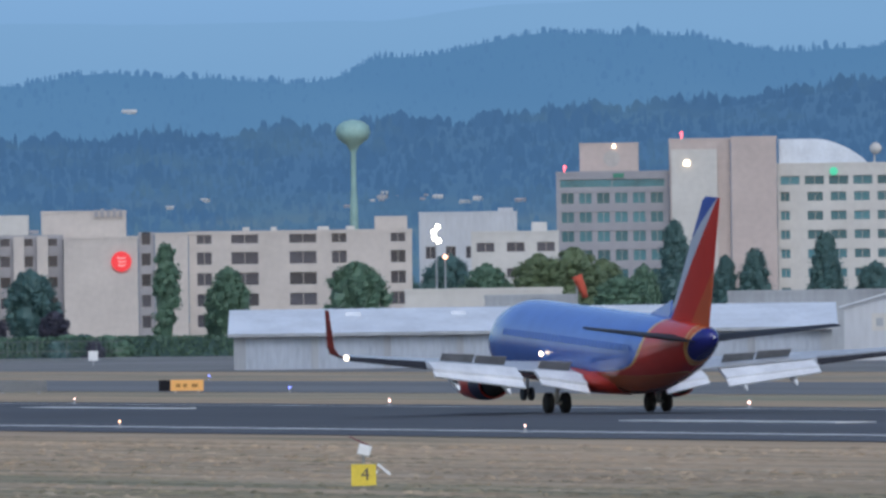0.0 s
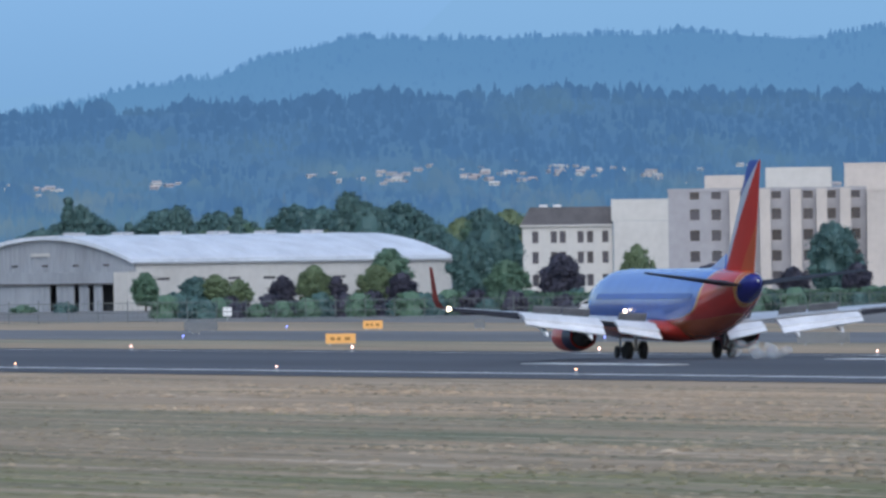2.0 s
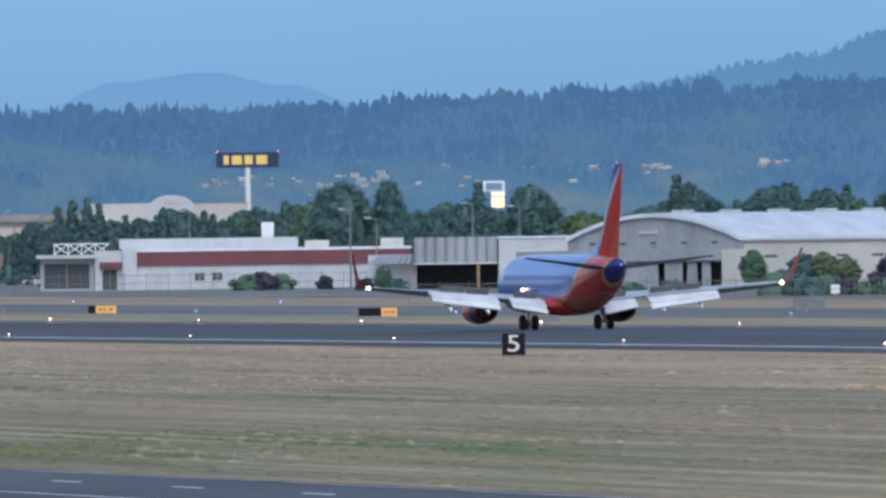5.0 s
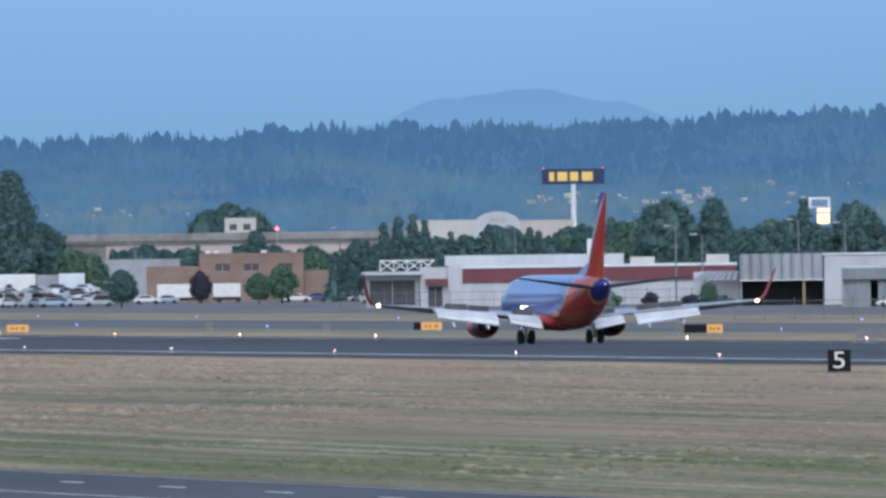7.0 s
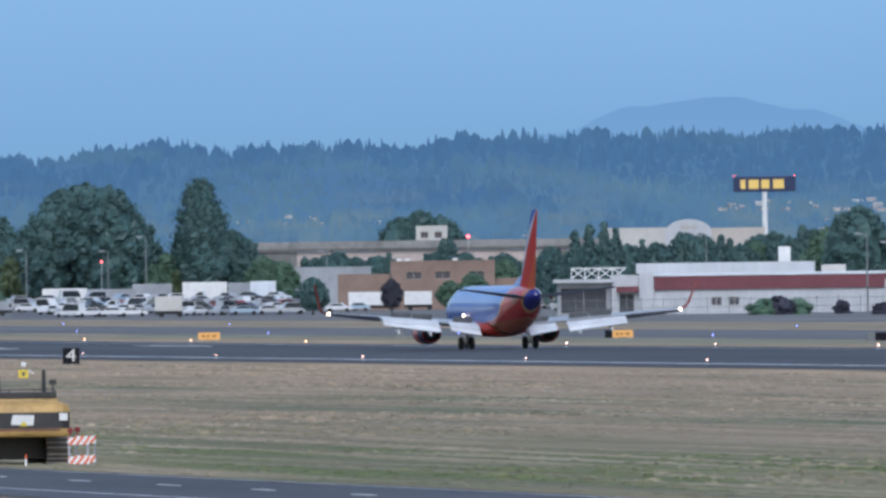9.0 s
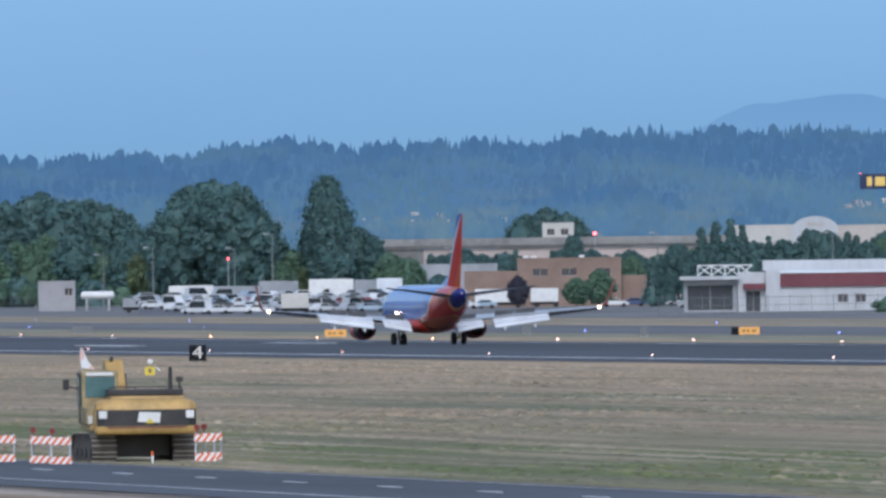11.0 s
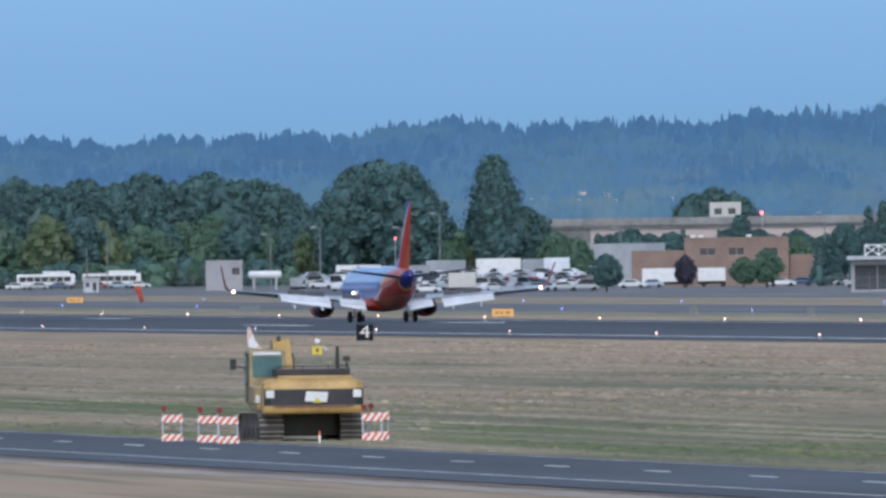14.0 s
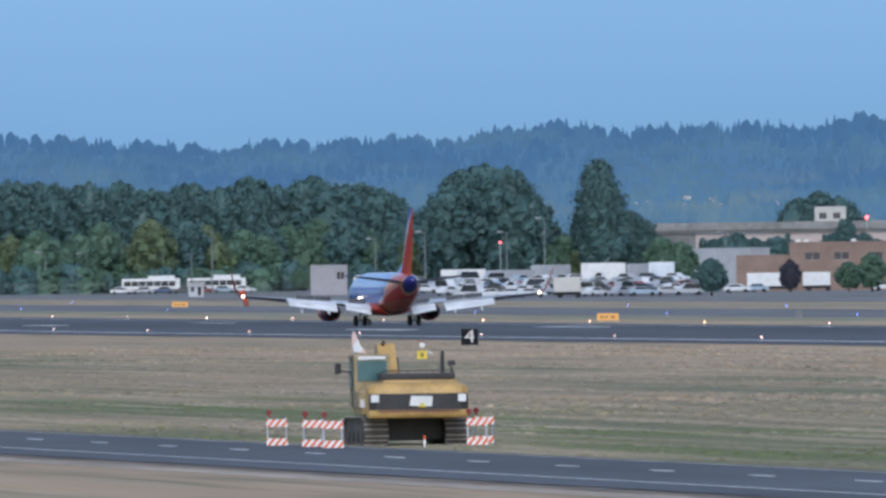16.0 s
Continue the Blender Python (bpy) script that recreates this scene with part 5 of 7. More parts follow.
# ---- sheds and hangars beyond the taxiway ----
def long_shed():
    e = thing("metal_shed", "long low grey metal hangar row with a pale sloping roof", "shed", site(17.357, 1425))
    w = 51.0
    bays = [(-w / 2 + 1.0 + i * 6.2, -w / 2 + 6.6 + i * 6.2, 0.05, 2.75) for i in range(8)]
    bm = bmesh.new()
    facade(bm, w, 3.0, bays, 0.18)
    part("wall", bm, M_GREY_METAL, e, "grey sheet metal front")
    leaf_mesh = None
    for a, b, c, d in bays:
        bm = bmesh.new()
        wave = [(-2.8 + k * 0.2, 0.03 if k % 4 < 2 else 0.0) for k in range(29)]
        rings(bm, [[(x, y, z) for x, y in wave] + [(2.8, 0.085, z), (-2.8, 0.085, z)] for z in (0.0, 2.7)])
        if leaf_mesh is None:
            ob = part("sliding_door", bm, M_SHED_DOOR, e, "ribbed bluish-grey sliding door", at=Matrix.Translation(((a + b) / 2, 0.09, c)))
            leaf_mesh = ob.data
        else:
            bm.free()
            shared("sliding_door", leaf_mesh, e, Matrix.Translation(((a + b) / 2, 0.09, c)))
    part("back_wall", boxed(-w / 2, w / 2, 17.7, 18, 0, 3.0), M_GREY_METAL, e)
    for x in (-w / 2, w / 2 - 0.2):
        bm = bmesh.new()
        rings(bm, [[(x + k, 0.2, 0), (x + k, 17.6, 0), (x + k, 17.6, 3.0), (x + k, 9.0, 4.9), (x + k, 0.2, 3.0)] for k in (0, 0.2)])
        part("gable_wall", bm, M_GREY_METAL, e)
    for y0, y1, s in ((-0.5, 9.0, 1), (18.5, 9.0, -1)):
        bm = bmesh.new()
        slab(bm, ((-w / 2 - 0.5, y0, 2.95), (w / 2 + 0.5, y0, 2.95)), ((-w / 2 - 0.5, y1, 5.0), (w / 2 + 0.5, y1, 5.0)), 0.14)
        roof = part("roof", bm, M_ROOF_METAL, e, "pale blue-white ribbed metal roof")
        bm = bmesh.new()
        for k in range(int(w / 0.9)):
            x = -w / 2 + k * 0.9
            slab(bm, ((x, y0 + 0.02 * s, 3.1), (x + 0.12, y0 + 0.02 * s, 3.1)), ((x, y1, 5.15), (x + 0.12, y1, 5.15)), 0.04)
        tagged(part("roof_rib", bm, M_ROOF_METAL, roof), kind="stuff")
    part("gutter", boxed(-w / 2 - 0.5, w / 2 + 0.5, -0.66, -0.5, 2.82, 3.1), M_GREY_METAL, e)
    for x in (-16.0, -7.0, 4.0, 13.0):
        part("roof_vent", boxed(x, x + 1.3, 6.2, 7.4, 4.2, 4.85), M_ROOF_METAL, e)
    return e


M_SHED_DOOR = mat("shed_door", (0.37, 0.41, 0.48, 1), rough=0.5, scale=0.5, vary=0.1, stretch=(1, 1, 0.2))
long_shed()


def end_shed():
    e = thing("white_gable_shed", "white gabled metal shed with a square wall plate", "shed", site(18.62, 1455))
    bm = bmesh.new()
    rings(bm, [[(-5.0, y, 0), (5.2, y, 0), (5.2, y, 4.6), (0.1, y, 6.0), (-5.0, y, 4.6)] for y in (0, 24)])
    part("wall", bm, M_WHITE_METAL, e)
    for s in (-1, 1):
        bm = bmesh.new()
        slab(bm, ((0.1, -0.4, 6.15), (0.1, 24.4, 6.15)), ((0.1 + s * 5.5, -0.4, 4.62), (0.1 + s * 5.5, 24.4, 4.62)), 0.12)
        part("roof", bm, M_ROOF_METAL, e)
    part("wall_plate", boxed(-2.6, -1.2, -0.06, -0.01, 2.6, 4.1), M_PALE, e)
    part("wall_plate_mark", boxed(-2.2, -1.6, -0.1, -0.065, 3.0, 3.7), M_GREY_METAL, e)
    part("side_door", boxed(1.2, 2.2, -0.06, -0.01, 0, 2.1), M_GREY_METAL, e)
    return e


end_shed()


def low_block(name, label, bearing, dist, w, d, h, material, roof, turn=0.0, parapet=0.25, windows=()):
    e = thing(name, label, "building", site(bearing, dist, turn=turn))
    block(e, "wall", -w / 2, w / 2, 0, d, 0, h, material, windows, parapet=parapet, panes=2)
    part("roof", boxed(-w / 2 + 0.31, w / 2 - 0.31, 0.31, d - 0.31, h + 0.02, h + 0.08), roof, e)
    return e


low_block("flat_roof_shed", "low pale flat-roofed shed behind the metal sheds", 17.19, 1700, 16.0, 12, 6.6, M_PALE, M_ROOF_METAL)
low_block("flat_roof_shed", "low grey flat-roofed shed behind the metal sheds", 17.35, 1650, 9.0, 8, 5.9, M_GREY_METAL, M_ROOF_METAL)
low_block("flat_roof_shed", "long low grey shed with rooftop units", 18.35, 1680, 19.0, 12, 6.0, M_GREY_METAL, M_ROOF_METAL)
wb = low_block("white_office", "white office block with wide dark windows", 17.30, 2600, 13.6, 12, 15.6, M_PALE, M_ROOF_METAL, windows=grid((-6.0, -1.3, 3.4), (4.6, 8.6, 12.6), 2.8, 1.5))
part("stair_head", boxed(2.6, 5.0, 2, 6, 15.7, 17.2), M_PALE, wb)
wb = low_block("white_plant_block", "white windowless upper block behind the office", 17.14, 2660, 15.6, 12, 19.0, M_WHITE_METAL, M_ROOF_METAL, windows=grid((-6.8, -3.6, -0.4), (11.8,), 1.6, 2.0))
part("stack", boxed(4.8, 7.2, 0.5, 4, 19.1, 19.8), M_WHITE_METAL, wb)


M_POLE = mat("weathered_pole", (0.20, 0.22, 0.23, 1), rough=0.7, vary=0.1, bump=0)


def lamp_mast(bearing, dist, h, heads, label, arm=1.6, lamp=None, r=0.3):
    e = thing("lamp_mast", label, "lamp post", site(bearing, dist), "lamp posts")
    bm = bmesh.new()
    tube(bm, [(0, 0, -0.1), (0, 0, h)], [0.16, 0.09])
    if arm:
        tube(bm, [(0, 0, h - 0.1), (-arm, 0, h + 0.1)], 0.05)
    part("pole", bm, M_METAL if lamp else M_POLE, e)
    for x, z in heads:
        bm = bmesh.new()
        box(bm, x - 0.5, x + 0.5, -0.2, 0.2, h + z - 0.12, h + z + 0.12)
        part("lamp_head", bm, M_GREY_METAL, e)
        if lamp:
            bm = bmesh.new()
            ball(bm, (x, -0.3, h + z - 0.1), r, 10)
            part("bulb", bm, lamp, e, "glowing lamp")
    return e


M_FLOOD = glow("floodlight", (1.0, 0.90, 0.74, 1), 14)
lamp_mast(17.03, 2000, 12.9, ((-0.3, 0.9), (0.2, 1.5), (-0.2, 0.2), (0.3, -0.2)), "tall floodlight mast with a cluster of blazing lamps", 0, M_FLOOD, 0.3)
lamp_mast(17.06, 2003, 10.5, ((0.0, 0.3),), "floodlight mast with an amber lamp", 0, M_LAMP_ORANGE, 0.26)
for b, d, h in ((11.90, 2300, 10.8), (11.99, 2310, 9.6), (12.32, 2320, 11.5), (12.48, 2330, 11.0), (10.05, 3150, 10.5), (9.93, 3160, 12.0), (9.43, 3100, 13.5), (9.30, 3120, 11), (9.02, 2900, 11), (8.85, 3050, 10), (11.35, 2900, 12), (11.77, 2700, 12.5), (10.75, 3200, 13)):
    lamp_mast(b, d, h, ((-1.2, 0.1),), "thin grey street lamp pole", 1.2)
for b, d, h in ((7.72, 3420, 8.6), (7.86, 3430, 8.3), (7.62, 3440, 8.8)):
    lamp_mast(b, d, h, ((-1.7, 0.1),), "grey car park lamp post with an outreach arm", 1.7)
for b, d, h in ((8.22, 3050, 8.0), (8.29, 3080, 12.2)):
    lamp_mast(b, d, h, (), "plain wooden utility pole", 0)


def arched_hangar():
    """Near corner at the origin; the gable runs left and away, the long side right and away."""
    e = thing("arched_hangar", "large hangar with a white barrel roof and grey doors", "hangar", site(13.243, 2080, turn=-45))
    # local: gable along -x from the corner, long side along +y
    W, L, eave, top = 31.0, 57.0, 5.9, 3.0

    def arch(x):
        f = (x + W / 2) / (W / 2)
        return eave + top * (1 - abs(f) ** 2.0)
    n = 24
    pts = [(-W * i / n, arch(-W * i / n)) for i in range(n + 1)]
    # gable panel above the doors
    bm = bmesh.new()
    rings(bm, [[(x, y, z) for x, z in pts] + [(-W, y, 4.9), (0, y, 4.9)] for y in (0, 0.3)])
    part("gable_panel", bm, M_GREY_METAL, e, "grey ribbed gable panel")
    bm = bmesh.new()
    for i in range(37):
        x = -W + 0.6 + i * 0.8
        box(bm, x, x + 0.1, -0.06, -0.002, 5.0, arch(x) - 0.3)
    tagged(part("gable_rib", bm, M_GREY_METAL, e), kind="stuff")
    bm = bmesh.new()
    rings(bm, [[(x, y, z + 0.05) for x, z in pts] + [(x, y, z + 0.55) for x, z in reversed(pts)] for y in (-0.5, L)])
    part("barrel_roof", bm, M_ROOF_METAL, e, "white barrel roof")
    bm = bmesh.new()
    for j in range(11):
        y = 2 + j * 5.0
        rings(bm, [[(x, yy, z + 0.56) for x, z in pts] + [(x, yy, z + 0.62) for x, z in reversed(pts)] for yy in (y, y + 0.15)])
    part("roof_seam", bm, M_ROOF_METAL, e)
    for j in range(6):
        part("roof_vent", boxed(-W / 2 - 1.0, -W / 2 + 1.0, 4 + j * 8.5, 6 + j * 8.5, eave + top + 0.45, eave + top + 0.95), M_WHITE_METAL, e)
    # long side wall with small high windows
    bm = bmesh.new()
    bmesh_side = Matrix.Rotation(radians(90), 4, "Z")
    ops = [(-L / 2 + 4 + i * 6.3, -L / 2 + 6.2 + i * 6.3, 3.7, 4.1) for i in range(8)]
    facade(bm, L, eave, ops, 0.2)
    side = part("side_wall", bm, M_PALE, e, "cream-white side wall with strip windows", at=pose(0, L / 2, 0, 0, 0, 90))
    for o in ops:
        window(side, o, M_WINDOW, 0.15, 3)
    part("eave_line", boxed(0.02, 0.3, 0, L, eave - 0.1, eave + 0.12), M_GREY_METAL, e)
    part("back_wall", boxed(-W, 0, L - 0.3, L, 0, eave), M_WHITE_METAL, e)
    part("far_side_wall", boxed(-W, -W + 0.3, 0.31, L - 0.31, 0, eave), M_WHITE_METAL, e)
    # door header and doors
    part("door_header", boxed(-W - 8.0, -2.6, -1.2, -0.01, 3.4, 4.89), M_GREY_METAL, e, "pale grey door header")
    # dark strip drawn in as the shadow along the header's lower edge
    part("header_shadow_line", boxed(-W - 8.0, -2.6, -1.25, -1.205, 3.3, 3.5), M_ROOF_DARK, e)
    part("corner_block", boxed(-2.5, 0.0, -1.2, -0.01, 0, 4.85), M_PALE, e)
    # added dark sheet close behind the doors stands in for the unlit depth
    part("dark_interior_sheet", boxed(-W - 8.0, -2.6, 2.0, 2.2, 0, 3.4), M_DARK, e)
    part("lean_to_roof", boxed(-W - 8.2, -W - 0.02, -1.0, 12, 4.9, 5.2), M_ROOF_METAL, e)
    part("lean_to_wall", boxed(-W - 8.2, -W - 8.0, -1.2, 12, 0, 4.89), M_WHITE_METAL, e)
    x = -W - 7.8
    for w, gap in ((4.4, 1.5), (6.4, 1.5), (5.4, 0.06), (5.4, 1.3), (3.0, 1.0), (1.6, 1.0), (1.4, 0)):
        bm = bmesh.new()
        steps = int(w / 0.3)
        front = [(x + w * k / steps, -0.95 + 0.05 * (k // 2 % 2)) for k in range(steps + 1)]
        rings(bm, [[(px, py, z) for px, py in front] + [(x + w, -0.75, z), (x, -0.75, z)] for z in (0.02, 3.38)])
        part("sliding_door", bm, M_GREY_METAL, e, "tall grey sliding door leaf")
        x += w + gap
    part("gable_sign", boxed(-W / 2 - 2.6, -W / 2 + 0.6, -0.2, -0.02, 6.9, 7.3), M_PALE, e, "pale sign strip, unreadable")
    for i in range(5):
        part("vent", boxed(-W + 4 + i * 5.4, -W + 5 + i * 5.4, -0.12, -0.01, 5.6, 5.85), M_ROOF_DARK, e)
    return e


arched_hangar()


def canopy_building():
    e = thing("canopy_building", "white building with a fluted grey canopy over a dark bay", "building", site(12.40, 2210))
    part("wall", boxed(0.3, 10.4, 0, 14, 0, 6.6), M_WHITE_METAL, e, "plain white wall")
    part("roof", boxed(0.1, 11.4, -0.2, 14.2, 6.62, 6.85), M_ROOF_METAL, e)
    for i in range(8):
        x = -10.8 + i * 1.36
        bm = bmesh.new()
        tube(bm, [(x + 0.68, 0.0, 3.45), (x + 0.68, 0.0, 6.85)], 0.72, 12)
        part("fascia_flute", bm, M_GREY_METAL, e, "rounded pale grey fascia flute")
    part("bay_roof", boxed(-10.9, 0.1, 0.75, 14, 6.3, 6.6), M_ROOF_METAL, e)
    # back of the bay is coloured dark for the shade under the canopy
    part("dark_bay_back", boxed(-10.9, 0.1, 8, 8.2, 0, 6.2), M_DARK, e)
    part("bay_side", boxed(-10.9, -10.6, 0.8, 8, 0, 6.2), M_GREY_METAL, e)
    part("soffit_line", boxed(-10.9, 0.2, -0.8, 0.75, 3.28, 3.43), M_WHITE_PAINT, e)
    for x in (-2.6,):
        part("post", boxed(x, x + 0.35, -0.4, 0.0, 0, 3.28), M_ORANGE_WOOD, e, "tan post")
    # slatted lean-to
    for i in range(7):
        bm = bmesh.new()
        slab(bm, ((-17.2 + i * 0.86, -0.5, 3.35), (-16.5 + i * 0.86, -0.5, 3.35)), ((-15.2 + i * 0.6, 3.0, 4.6), (-14.7 + i * 0.6, 3.0, 4.6)), 0.08)
        part("awning_slat", bm, M_GREY_METAL, e)
    part("low_wall", boxed(-17.0, -11.0, 3.0, 3.3, 0, 4.6), M_WHITE_METAL, e)
    return e


M_ORANGE_WOOD = mat("tan_wood", (0.40, 0.26, 0.15, 1), rough=0.8, vary=0.15)
canopy_building()


def red_band_building():
    e = thing("red_band_building", "long low white building with a dark red fascia band", "building", site(11.66, 2330))
    block(e, "wall", -20.5, 18.0, 0, 18, 0, 3.45, M_WHITE_METAL, grid((-12.0, -9.5), (1.2,), 1.4, 1.2))
    part("red_fascia", boxed(-20.0, 18.1, -0.35, 18, 3.46, 5.35), M_RED_BAND, e, "dark red fascia")
    part("roof_edge", boxed(-20.2, 18.3, -0.5, 18, 5.36, 5.75), M_ROOF_METAL, e, "white roof edge")
    part("entrance_pier", boxed(-22.0, -20.02, -0.6, 10, 0, 5.8), M_WHITE_METAL, e)
    # garage and link openings are filled with the painted shade colour, not glass
    block(e, "garage_wing", -33.5, -26.0, 1.0, 14, 0, 5.0, M_GREY_METAL, [(-33.0, -26.6, 0.3, 3.9)], glass=M_DARK)
    part("garage_canopy", boxed(-34.0, -25.6, -0.6, 0.98, 4.6, 5.1), M_WHITE_METAL, e)
    block(e, "link_wing", -25.9, -22.05, 0.5, 14, 0, 5.6, M_WHITE_METAL, [(-24.8, -22.8, 0.05, 3.0)], glass=M_DARK)
    part("entrance_awning", boxed(-25.2, -22.1, -0.6, 0.48, 3.2, 4.0), M_RED_BAND, e)
    part("upper_storey", boxed(-22.5, 2.5, 6, 16, 5.76, 7.2), M_WHITE_METAL, e)
    part("chimney", boxed(-2.6, -0.9, 7, 9, 7.21, 9.3), M_WHITE_PAINT, e)
    part("roof_unit", boxed(3.4, 6.8, 6, 9, 5.76, 6.7), M_PALE, e)
    part("roof_unit", boxed(14.0, 17.2, 5, 8, 5.76, 6.9), M_PALE, e)
    # roof rail of triangles over the garage
    for i in range(4):
        x = -31.5 + i * 1.9
        for p, q in (((x, 5.1), (x, 6.6)), ((x, 6.6), (x + 1.9, 6.6)), ((x, 5.2), (x + 1.9, 6.6)), ((x, 6.6), (x + 1.9, 5.2))):
            bm = bmesh.new()
            tube(bm, [(p[0], 3, p[1]), (q[0], 3, q[1])], 0.09, 5)
            part("truss_bar", bm, M_WHITE_PAINT, e)
    return e


red_band_building()


def brown_building():
    e = thing("brown_building", "brown brick office block with dark windows", "office building", site(10.45, 2830))
    block(e, "wall", -9.0, 8.6, 0, 14, 0, 7.9, M_BRICK, grid((-6.4, -1.5, 4.2), (1.5, 5.2), 2.6, 1.3), parapet=0.4)
    block(e, "low_wing", -18.0, -9.1, 1.0, 14, 0, 6.2, M_BRICK)
    block(e, "end_wing", 8.7, 13.0, 2.0, 14, 0, 5.2, M_BRICK)
    for x in (-8.0, -6.6, 1.5):
        part("roof_unit", boxed(x, x + 0.9, 4, 5, 7.95, 8.7), M_WHITE_PAINT, e)
    return e


brown_building()
low_block("grey_warehouse", "pale grey warehouse with a dark door", 10.05, 3050, 16.0, 16, 7.3, M_GREY_METAL, M_ROOF_METAL, windows=[(3.0, 5.5, 1.2, 5.2)])
low_block("small_hut", "small grey flat-roofed hut by the fence", 8.69, 3000, 6.6, 5, 5.2, M_STUCCO_GREY, M_ROOF_DARK, windows=[(1.4, 2.8, 2.8, 4.2)])
low_block("shop_building", "white shop building with a rounded front gable", 11.12, 3350, 12.5, 12, 14.4, M_PALE, M_ROOF_METAL)
low_block("shop_building", "pale shop building behind trees", 11.45, 3360, 12.0, 12, 14.2, M_STUCCO, M_ROOF_METAL)
g = thing("gabled_house", "pale gabled building with a dark gable window", "house", site(11.16, 3200))
bm = bmesh.new()
rings(bm, [[(-4.2, y, 0), (4.2, y, 0), (4.2, y, 8.6), (0, y, 10.9), (-4.2, y, 8.6)] for y in (0, 9)])
part("wall", bm, M_PALE, g)
part("gable_window", boxed(-1.6, 1.6, -0.08, -0.01, 7.6, 9.2), M_WINDOW, g)
for s in (-1, 1):
    bm = bmesh.new()
    slab(bm, ((0, -0.5, 11.1), (0, 9.5, 11.1)), ((s * 4.7, -0.5, 8.55), (s * 4.7, 9.5, 8.55)), 0.15)
    part("roof", bm, M_STUCCO_GREY, g)
cup = thing("round_gable_front", "white rounded shop gable with a dark emblem", "building", site(11.29, 3330))
bm = bmesh.new()
rings(bm, [[(-4.6, y, 0), (4.6, y, 0)] + [(4.6 * math.cos(a), y, 13.6 + 2.6 * math.sin(a)) for a in [math.pi * k / 12 for k in range(13)]] for y in (0, 5)])
part("wall", bm, M_WHITE_METAL, cup)
part("emblem", boxed(-1.6, 1.6, -0.06, -0.01, 14.2, 14.9), M_FRAME, cup)


# ---- overpass, tall signs, water tower ----
M_PARAPET = mat("weathered_parapet", (0.27, 0.265, 0.26, 1), rough=0.9, scale=0.1, vary=0.15)
over = thing("overpass", "grey concrete motorway overpass on piers", "bridge", site(10.36, 3600))
part("deck", boxed(-40, 58, 0, 12, 11.0, 12.2), M_APRON, over)
part("parapet", boxed(-40, 58, -0.3, -0.01, 11.6, 13.2), M_PARAPET, over)
part("abutment_wall", boxed(-40, -26, 0.5, 11, -0.2, 10.98), M_APRON, over)
part("abutment_wall", boxed(34, 58, 0.5, 11, -0.2, 10.98), M_PALE, over)
for i in range(5):
    bm = bmesh.new()
    tube(bm, [(-18 + i * 12, 6, -0.2), (-18 + i * 12, 6, 11.0)], 0.9, 10)
    part("pier", bm, M_APRON, over)
part("retaining_wall", boxed(-25.9, 33.9, 0.6, 1.2, -0.2, 10.9), M_PINK, over, "stained concrete retaining wall")
tower_hut = thing("bridge_hut", "small pale hut above the overpass with a red lamp beside it", "building", site(10.41, 3622))
block(tower_hut, "wall", -3.4, 3.4, 0, 6, 12.25, 16.4, M_PALE, grid((-2.4, 0.6), (13.7,), 1.6, 1.4))
part("footing", boxed(-3.3, 3.3, 0.1, 5.9, -0.2, 12.24), M_APRON, tower_hut)


def beacon(bearing, dist, z, label, r=0.5):
    e = thing("beacon", label, "beacon lamp", site(bearing, dist))
    bm = bmesh.new()
    tube(bm, [(0, 0, -0.1), (0, 0, z)], 0.1)
    part("mast", bm, M_METAL, e)
    bm = bmesh.new()
    ball(bm, (0, 0, z + r * 0.8), r, 10)
    part("lamp", bm, M_LAMP_RED, e, "glowing red lamp")
    return e


beacon(10.535, 3590, 13.6, "glowing red beacon on a mast by the overpass", 0.36)
beacon(9.278, 3150, 9.0, "glowing red obstruction beacon on a mast", 0.2)

M_SIGN_BLUE = mat("store_sign_blue", (0.012, 0.026, 0.085, 1), rough=0.5, vary=0.1, bump=0)
M_SIGN_GOLD = glow("store_sign_yellow", (1.0, 0.72, 0.22, 1), 0.42)
store = thing("store_sign", "dark blue store sign with yellow bars on a tall white pole", "sign", site(11.552, 3700))
bm = bmesh.new()
tube(bm, [(0, 0, -0.2), (0, 0, 23.1)], [0.75, 0.55], 12)
part("pole", bm, M_WHITE_PAINT, store, "white steel pole")
bevelled(part("panel", boxed(-6.9, 6.9, -0.5, 0.5, 23.1, 26.5), M_SIGN_BLUE, store), 0.1)
for x, w in ((-5.3, 1.1), (-3.5, 2.2), (-0.7, 1.8), (1.9, 2.4)):
    part("yellow_bar", boxed(x, x + w, -0.6, -0.51, 23.8, 25.8), M_SIGN_GOLD, store, "plain yellow block")
for x in (-6.7, 6.7):
    bm = bmesh.new()
    ball(bm, (x, 0, 26.65), 0.12)
    part("tip_lamp", bm, M_LAMP_RED, store)
part("pole_box", boxed(-0.4, 2.4, -1.4, 0.6, 12.0, 13.9), M_WHITE_PAINT, store)

bill = thing("lit_billboard", "glowing white and amber sign board on a pole", "sign", site(12.393, 3000))
bm = bmesh.new()
tube(bm, [(0.6, 0.4, -0.2), (0.6, 0.4, 12.2)], 0.25)
part("pole", bm, M_METAL, bill)
part("upper_panel", boxed(-1.9, 2.0, 0, 0.5, 15.1, 17.0), M_WHITE_PAINT, bill, "white panel with a blue field")
part("blue_field", boxed(-1.4, 1.5, -0.06, -0.01, 15.35, 16.6), mat("pale_blue_panel", (0.16, 0.27, 0.42, 1), vary=0.08, bump=0), bill)
